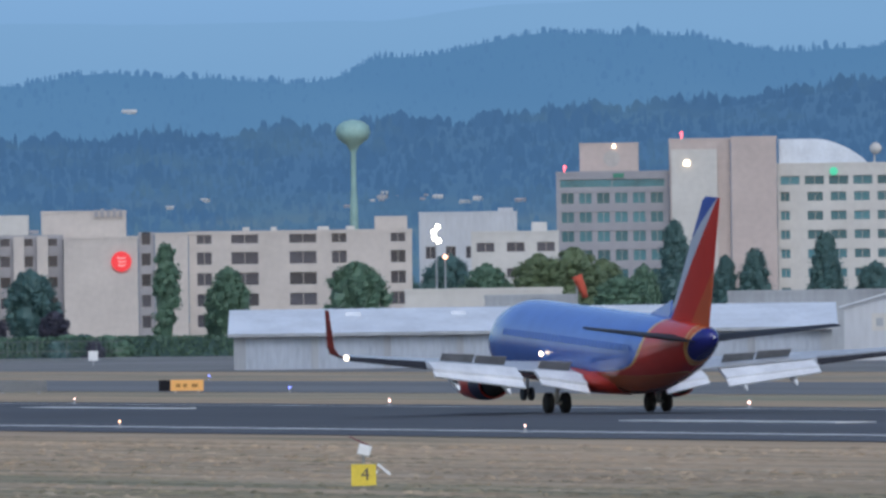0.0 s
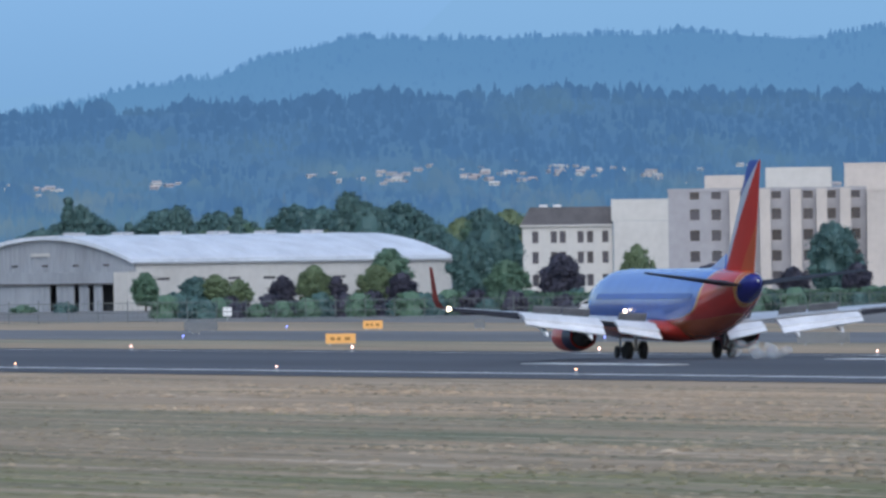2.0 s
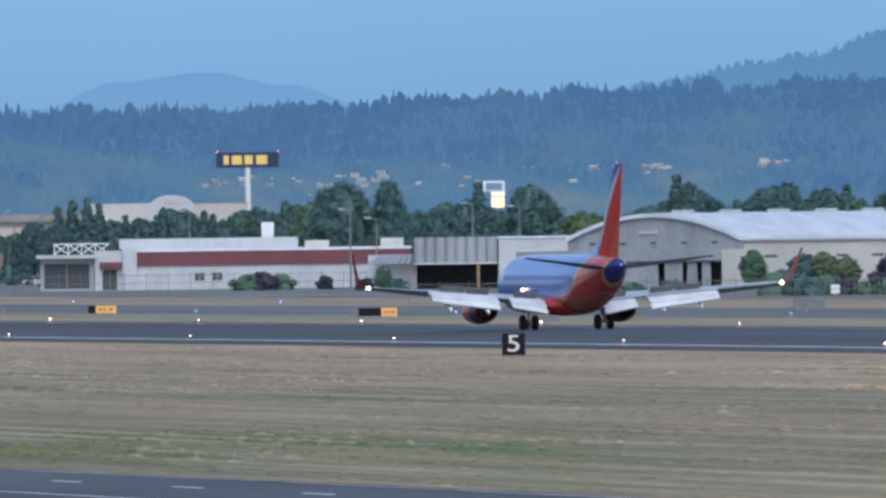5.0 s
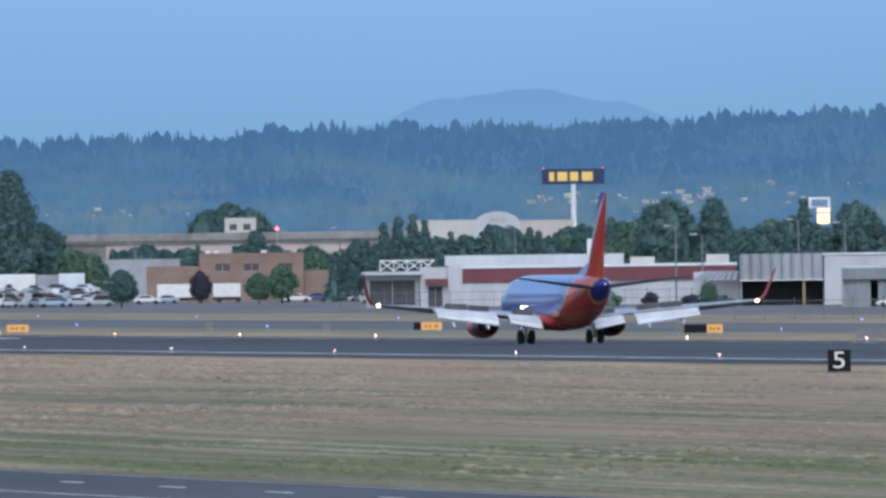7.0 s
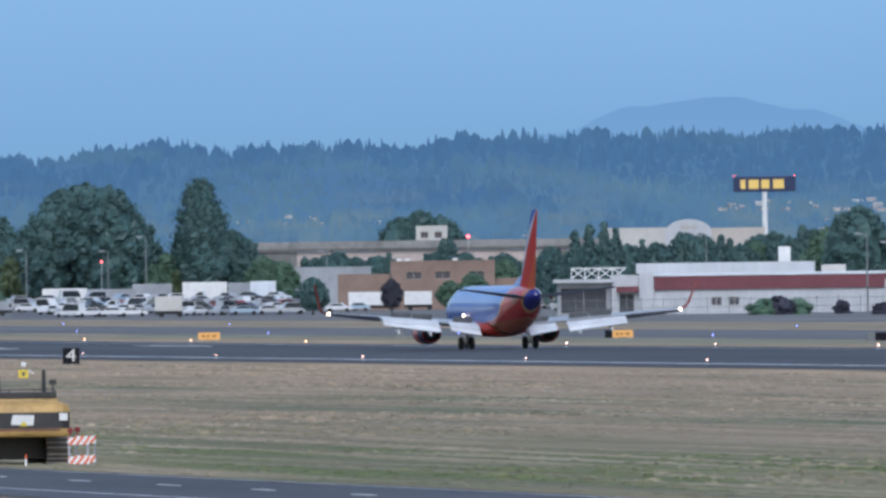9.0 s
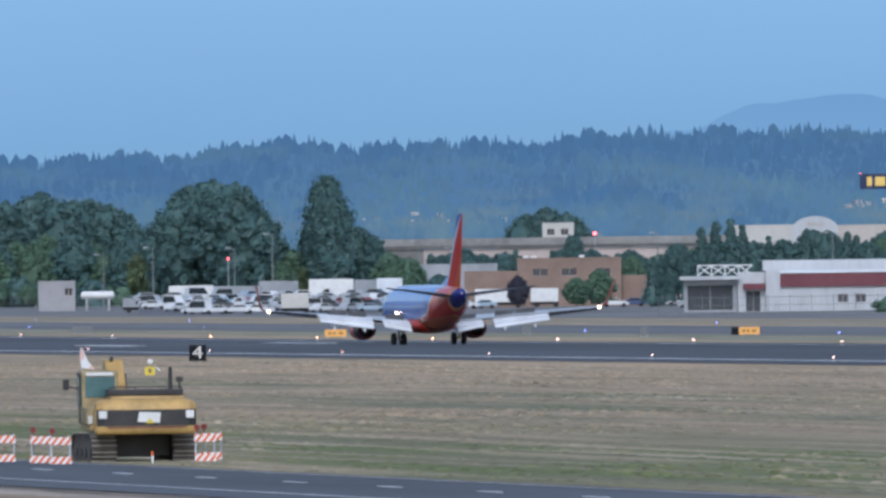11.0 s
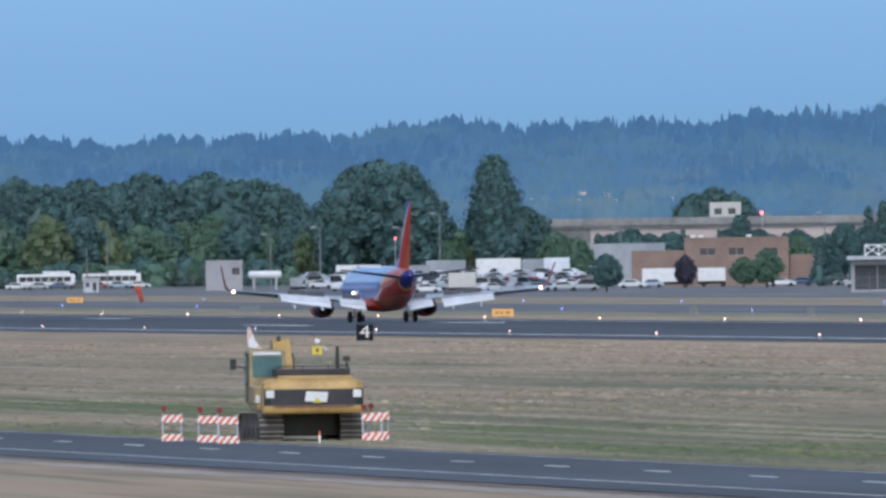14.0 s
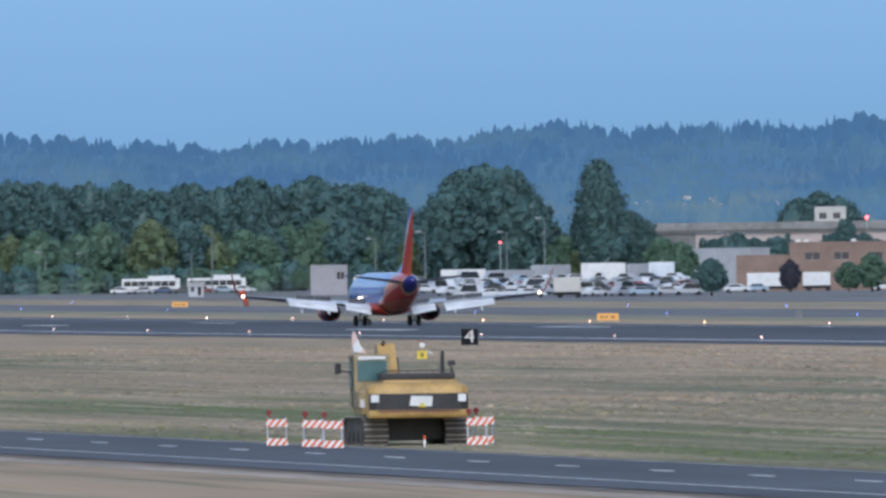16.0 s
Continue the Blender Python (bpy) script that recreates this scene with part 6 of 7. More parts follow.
part("lit_strip", boxed(-0.4, 2.0, 0, 0.5, 14.3, 15.0), glow("amber_panel_a", (1.0, 0.82, 0.6, 1), 1.1), bill)
part("lit_panel", boxed(-0.4, 1.9, 0, 0.5, 12.2, 14.1), glow("amber_panel_b", (1.0, 0.78, 0.45, 1), 1.3), bill)

tank = thing("water_tower", "pale green bulbous water tower above the woods", "water tower", site(16.75, 3800))
bm = bmesh.new()
prof = [(26, 0.9), (30, 0.66), (38.5, 0.62), (40.2, 1.5), (41.6, 3.4), (43.0, 4.0), (44.6, 3.6), (45.6, 2.2), (46.0, 0.3)]
rings(bm, [[(r * math.cos(k * math.pi / 10), r * math.sin(k * math.pi / 10), z) for k in range(20)] for z, r in [(-0.2, 1.3)] + prof])
part("tank", bm, mat("pale_green_tank", (0.26, 0.42, 0.40, 1), rough=0.6, vary=0.1, scale=0.2), tank, smooth=True)


# ---- vehicles ----
def car_mat(name, col):
    m = mat(name, col, rough=0.3, vary=0.04, bump=0)
    m.node_tree.nodes["Principled BSDF"].inputs["Coat Weight"].default_value = 0.5
    return m


CAR_PAINT = [("white", car_mat("car_white", (0.70, 0.71, 0.73, 1))), ("silver", car_mat("car_silver", (0.40, 0.42, 0.45, 1))), ("dark blue", car_mat("car_blue", (0.05, 0.09, 0.2, 1))),
             ("dark grey", car_mat("car_dark", (0.07, 0.075, 0.085, 1))), ("dark red", car_mat("car_red", (0.25, 0.05, 0.05, 1))), ("pale blue", car_mat("car_pale", (0.32, 0.42, 0.52, 1)))]
M_CAR_GLASS = glassy("car_glass", (0.03, 0.04, 0.05, 1))


def car(word, paint, tall=0.0, length=4.6, cargo=False, m=None, category="car"):
    """A car in side view along x: body, glasshouse, four wheels."""
    kind = "pickup_truck" if cargo else ("van" if tall > 0.3 else "car")
    e = thing(kind, f"parked {word} {kind.replace('_', ' ')} in the airport lot", "car" if kind == "car" else kind.replace("_", " "), m or Matrix(), "parked cars")
    L = length / 2
    bm = bmesh.new()
    side = [(-L, 0.35), (-L, 0.75), (-L + 0.15, 0.92), (L - 1.1, 0.95), (L - 0.1, 0.78), (L, 0.6), (L, 0.35)]
    rings(bm, [[(x, y, z) for x, z in side] for y in (-0.86, 0.86)])
    body = bevelled(part("body", bm, paint, e), 0.06)
    bm = bmesh.new()
    t = 1.45 + tall
    top = [(-L + (0.25 if tall > 0.3 else 0.55) + (1.9 if cargo else 0), 0.93), (-L + (0.4 if tall > 0.3 else 1.15) + (1.5 if cargo else 0), t), (L - 1.9, t), (L - 1.15, 0.94)]
    rings(bm, [[(x, y, z) for x, z in top] for y in (-0.74, 0.74)])
    part("cabin", bm, paint, e)
    bm = bmesh.new()
    a, b, c, d = top
    for y in (-0.755, 0.755):
        vs = [bm.verts.new(v) for v in ((a[0] + 0.2, y, a[1] + 0.08), (b[0] + 0.12, y, t - 0.1), (c[0] - 0.08, y, t - 0.1), (d[0] - 0.2, y, a[1] + 0.08))]
        bm.faces.new(vs)
    part("side_glass", bm, M_CAR_GLASS, e)
    for x in (-L + 0.85, L - 0.9):
        for y in (-0.8, 0.8):
            bm = bmesh.new()
            tube(bm, [(x, y - 0.1, 0.32), (x, y + 0.1, 0.32)], 0.32, 12)
            part("wheel", bm, M_BLACK, e)
    return e


protos = []
for i, (w, p) in enumerate(CAR_PAINT):
    protos.append(car(w, p))
protos.append(car("white", CAR_PAINT[0][1], 0.25, 5.4, True))
protos.append(car("silver", CAR_PAINT[1][1], 0.45, 4.9))
protos.append(car("white", CAR_PAINT[0][1], 0.7, 5.2))
used = set()
rnd = random.Random(12)


def park(p, m):
    if p.name in used:
        return copy_thing(p, m)
    used.add(p.name)
    p.matrix_basis = m
    return p


def lot_rise(d):
    """The parking lot climbs away from the airfield."""
    return 0.03 + 2.1 * max(0, d - 2575) / 185


bm = bmesh.new()
rings(bm, [[site(b, 2572, 0.02).translation, site(b, 2775, lot_rise(2775)).translation, site(b, 2775, -0.5).translation, site(b, 2572, -0.5).translation] for b in (8.97, 9.3, 9.65, 9.97)])
lot = bpy.data.meshes.new("parking_lot")
bm.to_mesh(lot)
bm.free()
lot.materials.append(M_TAXI)
tagged(new("parking_lot", lot), "sloping grey asphalt parking lot full of cars", "parking lot", kind="structure")
for row, (d, b0, b1) in enumerate(((2585, 9.17, 9.92), (2618, 9.10, 9.94), (2650, 9.03, 9.92), (2680, 9.02, 9.93), (2710, 9.0, 9.93), (2750, 9.0, 9.9))):
    b = b0
    while b < b1:
        if row == 0 and 9.42 < b < 9.56:
            b += 0.13
            continue
        where = d + rnd.uniform(-4, 4)
        park(rnd.choice(protos[:2] * 4 + protos[:6] + protos[6:]), site(b, where, lot_rise(where), turn=rnd.choice((0, 180)) + rnd.uniform(-55, 55)))
        b += rnd.uniform(0.06, 0.095)
for b, d, i in ((10.82, 2760, 0), (10.86, 2750, 1), (10.78, 2770, 3), (10.90, 2740, 8), (10.87, 2600, 7), (11.02, 2600, 7), (10.60, 2760, 0), (10.66, 2765, 2), (10.15, 2780, 5), (10.09, 2770, 0), (12.66, 2070, 6), (12.70, 2072, 0), (14.80, 1780, 0), (14.87, 1782, 0), (14.92, 1784, 1), (7.55, 3500, 0), (7.52, 3510, 1), (18.75, 1330, 3)):
    park(protos[i], site(b, d, turn=rnd.choice((0, 180)) + rnd.uniform(-12, 12)))
for i in range(7):
    park(protos[i % 6], site(7.98 + i * 0.07, 3330 + rnd.uniform(-8, 8), turn=rnd.choice((0, 180))))


def box_truck(bearing, dist, w, h, label, body=None, turn=0.0, logo=False, cab=True):
    e = thing("box_truck" if cab else "trailer", label, "truck" if cab else "trailer", site(bearing, dist, turn=turn), "trucks")
    b = bevelled(part("cargo_box", boxed(-w / 2, w / 2, -1.2, 1.2, 0.95, h), body or M_WHITE_PAINT, e), 0.06)
    part("chassis", boxed(-w / 2, w / 2 + (1.6 if cab else 0), -0.9, 0.9, 0.5, 0.94), M_BLACK, e)
    if logo:
        part("side_panel", boxed(-1.6, 1.6, -1.25, -1.205, 1.7, 2.6), mat("teal_panel", (0.10, 0.25, 0.30, 1), vary=0.1, bump=0), b, "plain teal panel")
    if cab:
        bm = bmesh.new()
        rings(bm, [[(w / 2 + 0.1, y, 0.6), (w / 2 + 1.8, y, 0.6), (w / 2 + 1.8, y, 1.3), (w / 2 + 1.3, y, 2.2), (w / 2 + 0.1, y, 2.25)] for y in (-1.0, 1.0)])
        part("cab", bm, M_WHITE_PAINT, e)
        part("cab_glass", boxed(w / 2 + 0.5, w / 2 + 1.2, -1.03, -1.005, 1.45, 2.0), M_CAR_GLASS, e)
    for x in (-w / 2 + 1.0, w / 2 - 0.4 + (1.3 if cab else 0)):
        for y in (-0.95, 0.95):
            bm = bmesh.new()
            tube(bm, [(x, y - 0.15, 0.45), (x, y + 0.15, 0.45)], 0.45, 14)
            part("wheel", bm, M_BLACK, e)
    return e


box_truck(9.63, 2850, 7.6, 5.2, "white box truck with a plain teal panel", logo=True)
box_truck(9.45, 2860, 6.8, 5.0, "silver box trailer in the lot", M_GREY_METAL, cab=False)
box_truck(9.31, 2850, 8.5, 4.2, "grey flat trailer in the lot", M_GREY_METAL, cab=False)
box_truck(9.83, 2860, 4.4, 5.2, "white box truck parked in a row", M_ROOF_METAL)
box_truck(9.75, 2870, 4.0, 5.0, "silver box truck parked in a row", M_GREY_METAL)
box_truck(9.505, 2560, 4.2, 3.2, "boxy beige trailer at the front of the lot", M_PALE, cab=False)
box_truck(9.15, 2850, 7.6, 4.4, "white motorhome in the lot", M_WHITE_PAINT)
box_truck(10.20, 2790, 7.6, 3.2, "white covered trailer by the brown block", M_WHITE_PAINT, cab=False)
box_truck(10.36, 2795, 4.6, 3.2, "white covered trailer by the brown block", M_WHITE_PAINT, cab=False)
box_truck(7.68, 3545, 5.6, 3.2, "white delivery van with plain dark marks", M_WHITE_PAINT)
box_truck(9.09, 2795, 17.0, 2.5, "long low grey trailer by the lot", M_GREY_METAL, cab=False)
tankt = thing("tank_trailer", "white cylindrical tank on a stand", "tank", site(8.83, 3000))
bm = bmesh.new()
tube(bm, [(-3, 0, 2.8), (-2.7, 0, 2.8), (2.7, 0, 2.8), (3, 0, 2.8)], [0.4, 0.7, 0.7, 0.4], 16)
part("tank", bm, M_WHITE_PAINT, tankt, smooth=True)
for x in (-2, 2):
    part("stand", boxed(x - 0.2, x + 0.2, -0.6, 0.6, -0.1, 2.3), M_METAL, tankt)


def bus(bearing, dist):
    e = thing("bus", "white airport bus with a dark window band and roof units", "bus", site(bearing, dist), "buses")
    body = bevelled(part("body", boxed(-5.9, 5.9, -1.25, 1.25, 0.35, 3.0), M_WHITE_PAINT, e), 0.15)
    for i in range(7):
        part("window", boxed(-5.4 + i * 1.5, -4.05 + i * 1.5, -1.28, -1.255, 1.5, 2.5), M_CAR_GLASS, body)
    part("roof_unit", boxed(-0.6, 4.8, -1.0, 1.0, 3.02, 3.6), M_WHITE_PAINT, e)
    for x in (-3.8, 3.6):
        for y in (-1.1, 1.1):
            bm = bmesh.new()
            tube(bm, [(x, y - 0.14, 0.48), (x, y + 0.14, 0.48)], 0.48, 14)
            part("wheel", bm, M_BLACK, e)
    return e


bus(8.08, 3376)
bus(8.305, 3376)
booth = thing("guard_booth", "small white guard booth with two dark windows", "booth", site(8.234, 3000))
block(booth, "wall", -1.35, 1.35, 0, 2.2, 0, 2.4, M_WHITE_METAL, [(-1.0, -0.25, 0.9, 1.9), (0.25, 1.0, 0.2, 1.9)], panes=1)
part("roof", boxed(-1.6, 1.6, -0.3, 2.5, 2.42, 2.6), M_PALE, booth)


M_WIRE = mat("dull_wire", (0.16, 0.18, 0.18, 1), rough=0.7, vary=0.1, bump=0)


def fence(b0, b1, dist, h, label, step=3.0):
    mid = (b0 + b1) / 2
    half = dist * math.tan(radians((b1 - b0) / 2))
    e = thing("chain_fence", label, "fence", site(mid, dist))
    n = int(2 * half / step)
    mesh = None
    for i in range(n + 1):
        m = Matrix.Translation((-half + i * step, 0, 0))
        if mesh is None:
            bm = bmesh.new()
            tube(bm, [(0, 0, -0.1), (0, 0, h), (0, -0.25, h + 0.3)], 0.05, 5)
            ob = part("post", bm, M_WIRE, e, at=m)
            mesh = ob.data
        else:
            shared("post", mesh, e, m)
    for z in (0.15, h * 0.5, h):
        bm = bmesh.new()
        tube(bm, [(-half, 0, z), (half, 0, z)], 0.035, 5)
        part("rail", bm, M_WIRE, e)
    bm = bmesh.new()
    wires = int(half * 2 / 0.5)
    for i in range(wires):
        x = -half + i * 0.5
        box(bm, x, x + 0.03, -0.02, 0.02, 0.1, h)
    tagged(part("wire_mesh", bm, M_WIRE, e), kind="stuff")
    return e


fence(7.4, 9.0, 3190, 2.4, "grey chain link fence along the apron")
fence(12.1, 15.95, 1690, 2.0, "grey chain link fence before the hedge")
fence(10.75, 12.0, 2290, 2.2, "grey chain link fence before the low buildings")


# ---- trees and hedges ----
def crown_mesh(name, env, height, lumps, leaves, size, seed, material):
    """A crown of many small leaf sprays over dense inner boughs; env gives the radius at a height fraction."""
    r = np.random.default_rng(seed)
    verts, faces = [], []
    round_crown = env(0.4) > 0.27
    # dense inside of the crown, uneven all round
    hoops = 14
    for i in range(hoops):
        f = 0.02 + 0.93 * i / (hoops - 1)
        for k in range(14):
            a = 2 * math.pi * k / 14
            w = env(f) * height * (0.66 + 0.24 * noise.noise((2.2 * math.cos(a) + seed, 2.2 * math.sin(a), 5.0 * f)))
            verts.append((w * math.cos(a), w * math.sin(a), height * f))
    for i in range(hoops - 1):
        for k in range(14):
            j = (k + 1) % 14
            faces.append((i * 14 + k, i * 14 + j, i * 14 + 14 + j, i * 14 + 14 + k))
    faces += [tuple(range(hoops * 14 - 14, hoops * 14)), tuple(range(13, -1, -1))]
    for _ in range(lumps):
        f = r.random() ** 0.85
        rad = env(f) * height
        a = r.random() * 2 * math.pi
        q = r.uniform(0.35, 0.98)
        c = np.array([math.cos(a) * rad * q, math.sin(a) * rad * q, height * (0.02 + 0.95 * f)])
        lr = max(rad * (r.uniform(0.16, 0.34) if round_crown else r.uniform(0.3, 0.55)), size * 1.4)
        # the bough: an uneven closed bulb that the sprays sit on
        o = len(verts)
        for lat in (-0.75, 0.0, 0.75):
            ring = math.sqrt(1 - lat * lat)
            for k in range(6):
                t = 2 * math.pi * (k + lat) / 6
                w = lr * r.uniform(0.5, 0.85)
                verts.append((c[0] + w * ring * math.cos(t), c[1] + w * ring * math.sin(t), c[2] + w * lat * 1.15))
        for lv in (0, 6):
            for k in range(6):
                j = (k + 1) % 6
                faces.append((o + lv + k, o + lv + j, o + lv + 6 + j, o + lv + 6 + k))
        faces += [tuple(range(o + 12, o + 18)), tuple(range(o + 5, o - 1, -1))]
        d = r.normal(size=(leaves, 3))
        d /= np.linalg.norm(d, axis=1)[:, None]
        d[:, 2] = d[:, 2] * 0.9 + 0.12
        p = c + d * lr * r.uniform(0.65, 1.35, (leaves, 1))
        u = np.cross(d, r.normal(size=(leaves, 3)))
        u /= np.linalg.norm(u, axis=1)[:, None] + 1e-9
        v = np.cross(d, u) + d * r.uniform(-0.4, 0.4, (leaves, 1))
        s = size * r.uniform(0.4, 1.1, (leaves, 1))
        for k in range(leaves):
            o = len(verts)
            verts += [tuple(p[k] - u[k] * s[k]), tuple(p[k] + v[k] * s[k] * 0.8), tuple(p[k] + u[k] * s[k]), tuple(p[k] - v[k] * s[k] * 0.8)]
            faces.append((o, o + 1, o + 2, o + 3))
    me = bpy.data.meshes.new(name)
    me.from_pydata(verts, [], faces)
    me.materials.append(material)
    return me


SHAPES = {
    "broad": lambda f: 0.36 * math.sin(math.pi * min(1, 0.12 + 0.88 * f)) ** 0.6,
    "cone": lambda f: 0.20 * (1 - f) ** 0.85 + 0.015,
    "column": lambda f: 0.15 * math.sin(math.pi * min(0.97, 0.12 + 0.84 * f)) ** 0.5,
    "poplar": lambda f: 0.235 * min(1.0, 0.72 + f) * max(0.02, 1 - max(0, f - 0.35) / 0.67) ** 0.4,
    "bush": lambda f: 0.75 * math.sqrt(max(0.02, 1 - f * f)),
}


def tree(shape, material, word, seed, lumps=190, leaves=46, size=0.017, trunk=0.14):
    """A unit-high tree: tapered trunk with limbs, and a leafy crown."""
    bush = shape == "bush"
    e = thing("bush" if bush else "tree", word, "bush" if bush else "tree", Matrix(), "trees and bushes")
    r = random.Random(seed)
    bm = bmesh.new()
    top = 0.3 if bush else 0.85
    path = [(0, 0, -0.02), (r.uniform(-0.01, 0.01), r.uniform(-0.01, 0.01), top * 0.4), (r.uniform(-0.02, 0.02), 0, top)]
    tube(bm, path, [0.026, 0.018, 0.005], 7)
    for i in range(7):
        z = top * (0.22 + 0.1 * i)
        a = r.uniform(0, 6.28)
        l = SHAPES[shape](min(1, z)) * 0.7
        tube(bm, [(0, 0, z), (l * 0.5 * math.cos(a), l * 0.5 * math.sin(a), z + 0.04), (l * math.cos(a), l * math.sin(a), z + 0.1)], [0.009, 0.006, 0.002], 5)
    part("trunk", bm, M_BARK, e)
    t = 0.0 if bush else trunk
    env = SHAPES[shape]
    ob = new("crown", crown_mesh("crown", lambda f: env(f) / (1 - t), 1 - t, lumps, leaves, size, seed, material))
    ob.parent, ob.matrix_basis = e, Matrix.Translation((0, 0, t))
    return e


KIND = {
    "broad": [tree("broad", M_LEAF, "round leafy green tree by the airport", 1), tree("broad", M_LEAF, "uneven leafy mid-green tree", 2)],
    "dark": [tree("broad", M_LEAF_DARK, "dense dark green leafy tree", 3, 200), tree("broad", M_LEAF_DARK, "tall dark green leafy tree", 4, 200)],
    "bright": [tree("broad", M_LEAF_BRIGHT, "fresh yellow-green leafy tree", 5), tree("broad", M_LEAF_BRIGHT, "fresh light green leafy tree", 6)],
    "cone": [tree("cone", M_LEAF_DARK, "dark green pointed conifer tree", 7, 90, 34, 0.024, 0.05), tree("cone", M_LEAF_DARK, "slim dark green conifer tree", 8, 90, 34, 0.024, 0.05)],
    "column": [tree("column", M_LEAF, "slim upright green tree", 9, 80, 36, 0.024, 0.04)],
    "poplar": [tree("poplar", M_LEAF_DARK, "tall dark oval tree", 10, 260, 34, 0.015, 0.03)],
    "plum": [tree("broad", M_LEAF_PLUM, "dark purple-leaved round ornamental tree", 11)],
    "bush": [tree("bush", M_LEAF, "low green bush by the fence", 12, 26, 46, 0.06), tree("bush", M_LEAF_DARK, "low dark green bush by the fence", 13, 26, 46, 0.06)],
    "plumbush": [tree("bush", M_LEAF_PLUM, "low dark purple bush by the fence", 14, 26, 46, 0.06)],
}
placed = set()
rnd = random.Random(21)


def plant(kind, bearing, dist, h, wide=1.0, i=None):
    src = KIND[kind][(i if i is not None else rnd.randrange(9)) % len(KIND[kind])]
    m = site(bearing, dist, -0.1, rnd.uniform(0, 360)) @ Matrix.Diagonal((h * wide, h * wide, h, 1))
    if src.name not in placed:
        placed.add(src.name)
        src.matrix_basis = m
        return src
    return copy_thing(src, m @ Matrix.Diagonal((1 / src.scale[0], 1 / src.scale[1], 1 / src.scale[2], 1)))


# by the hotels
for k, b, d, h, w in (("column", 16.10, 2150, 13.4, 0.85), ("broad", 16.315, 2150, 10.4, 0.75), ("broad", 16.28, 2155, 8.4, 0.6), ("broad", 16.75, 2000, 10.6, 1.05), ("dark", 15.64, 2050, 10.2, 0.95),
                      ("plum", 15.72, 2040, 5.0, 1.1), ("plum", 15.50, 2040, 4.6, 1.2), ("bright", 17.38, 2200, 11.6, 1.0), ("bright", 17.50, 2200, 12.4, 1.05), ("bright", 17.60, 2210, 10.8, 1.1), ("broad", 17.20, 2190, 10.4, 1.0),
                      ("dark", 17.07, 2300, 12.0, 0.9), ("broad", 17.66, 2180, 8.6, 1.2), ("poplar", 17.846, 2500, 17.0, 0.7), ("poplar", 18.12, 2500, 12.6, 0.85), ("poplar", 18.02, 2500, 11.6, 0.8), ("poplar", 18.364, 2500, 15.0, 0.7),
                      ("dark", 18.53, 2500, 10.6, 0.8), ("broad", 17.74, 2450, 10.5, 0.6), ("plum", 14.704, 1900, 6.6, 1.15), ("bright", 14.965, 1950, 7.6, 0.75), ("plum", 15.22, 1900, 5.2, 1.4), ("broad", 15.32, 1905, 4.6, 1.3),
                      ("dark", 14.40, 2000, 8.6, 0.9), ("dark", 14.48, 2100, 11.5, 0.8), ("dark", 14.33, 2150, 9.0, 1.1), ("broad", 14.52, 1950, 6.0, 1.2), ("dark", 14.25, 2480, 12, 1.0), ("poplar", 14.44, 2500, 13.5, 0.8),
                      ("broad", 14.114, 2000, 7.6, 1.05), ("bright", 14.07, 1998, 5.6, 1.2), ("plum", 14.16, 1990, 4.6, 1.2), ("bright", 13.86, 2000, 5.6, 1.1), ("plum", 13.75, 2000, 4.4, 1.1), ("plum", 13.93, 2000, 4.2, 1.1), ("broad", 13.28, 2050, 5.0, 1.0), ("bright", 13.52, 2050, 4.6, 1.3), ("dark", 13.45, 2050, 4.4, 1.3), ("bright", 13.60, 2040, 4.0, 1.2),
                      ("dark", 16.9, 2450, 10, 1.0), ("dark", 17.1, 2380, 9, 1.1)):
    plant(k, b, d, h, w)
# wood behind the hangar and the low buildings
for i in range(46):
    b = 11.75 + i * 0.062 + rnd.uniform(-0.02, 0.02)
    h = 11.0 + 3.4 * noise.noise((b * 3, 1, 0)) + rnd.uniform(-1.8, 2.2)
    plant(rnd.choice(("dark", "dark", "broad", "broad", "bright", "cone")), b, 2700 + rnd.uniform(-40, 60), h, rnd.uniform(0.85, 1.25))
for b, h in ((13.02, 16.5), (13.06, 15.2), (13.40, 15.0), (13.98, 16.8), (14.03, 15.2), (13.60, 14.6), (12.52, 15.4), (12.34, 15.8), (12.03, 16.0), (11.88, 16.2), (11.82, 15.0)):
    plant(rnd.choice(("cone", "poplar", "dark")), b, 2640, h, 0.9)
# far grey-green wood over the hangar
for i in range(20):
    b = 12.9 + i * 0.09
    plant("dark", b, 3300 + rnd.uniform(-60, 60), 15.0 + rnd.uniform(-3, 3), 1.2)
# conifer rows before the overpass and the shops
for i in range(30):
    b = 10.05 + i * 0.056 + rnd.uniform(-0.02, 0.02)
    plant(rnd.choice(("cone", "cone", "broad", "dark")), b, 3150 + rnd.uniform(-30, 40), rnd.uniform(8.0, 11.5), 1.0)
for b, h, k in ((10.46, 12.6, "poplar"), (10.90, 13.5, "cone"), (10.95, 14.6, "cone"), (11.0, 15.0, "cone"), (11.04, 14.0, "cone"), (11.30, 12.0, "cone"), (11.26, 13.0, "cone"), (11.40, 12.5, "cone"), (11.47, 11.0, "dark"),
                (11.52, 11.4, "broad"), (11.58, 13.0, "cone"), (11.63, 12.2, "dark"), (11.68, 14.0, "cone"), (11.72, 13.4, "dark"), (9.83, 10.0, "broad"), (9.9, 9.0, "broad")):
    plant(k, b, 2980 + rnd.uniform(-20, 20), h, 0.95)
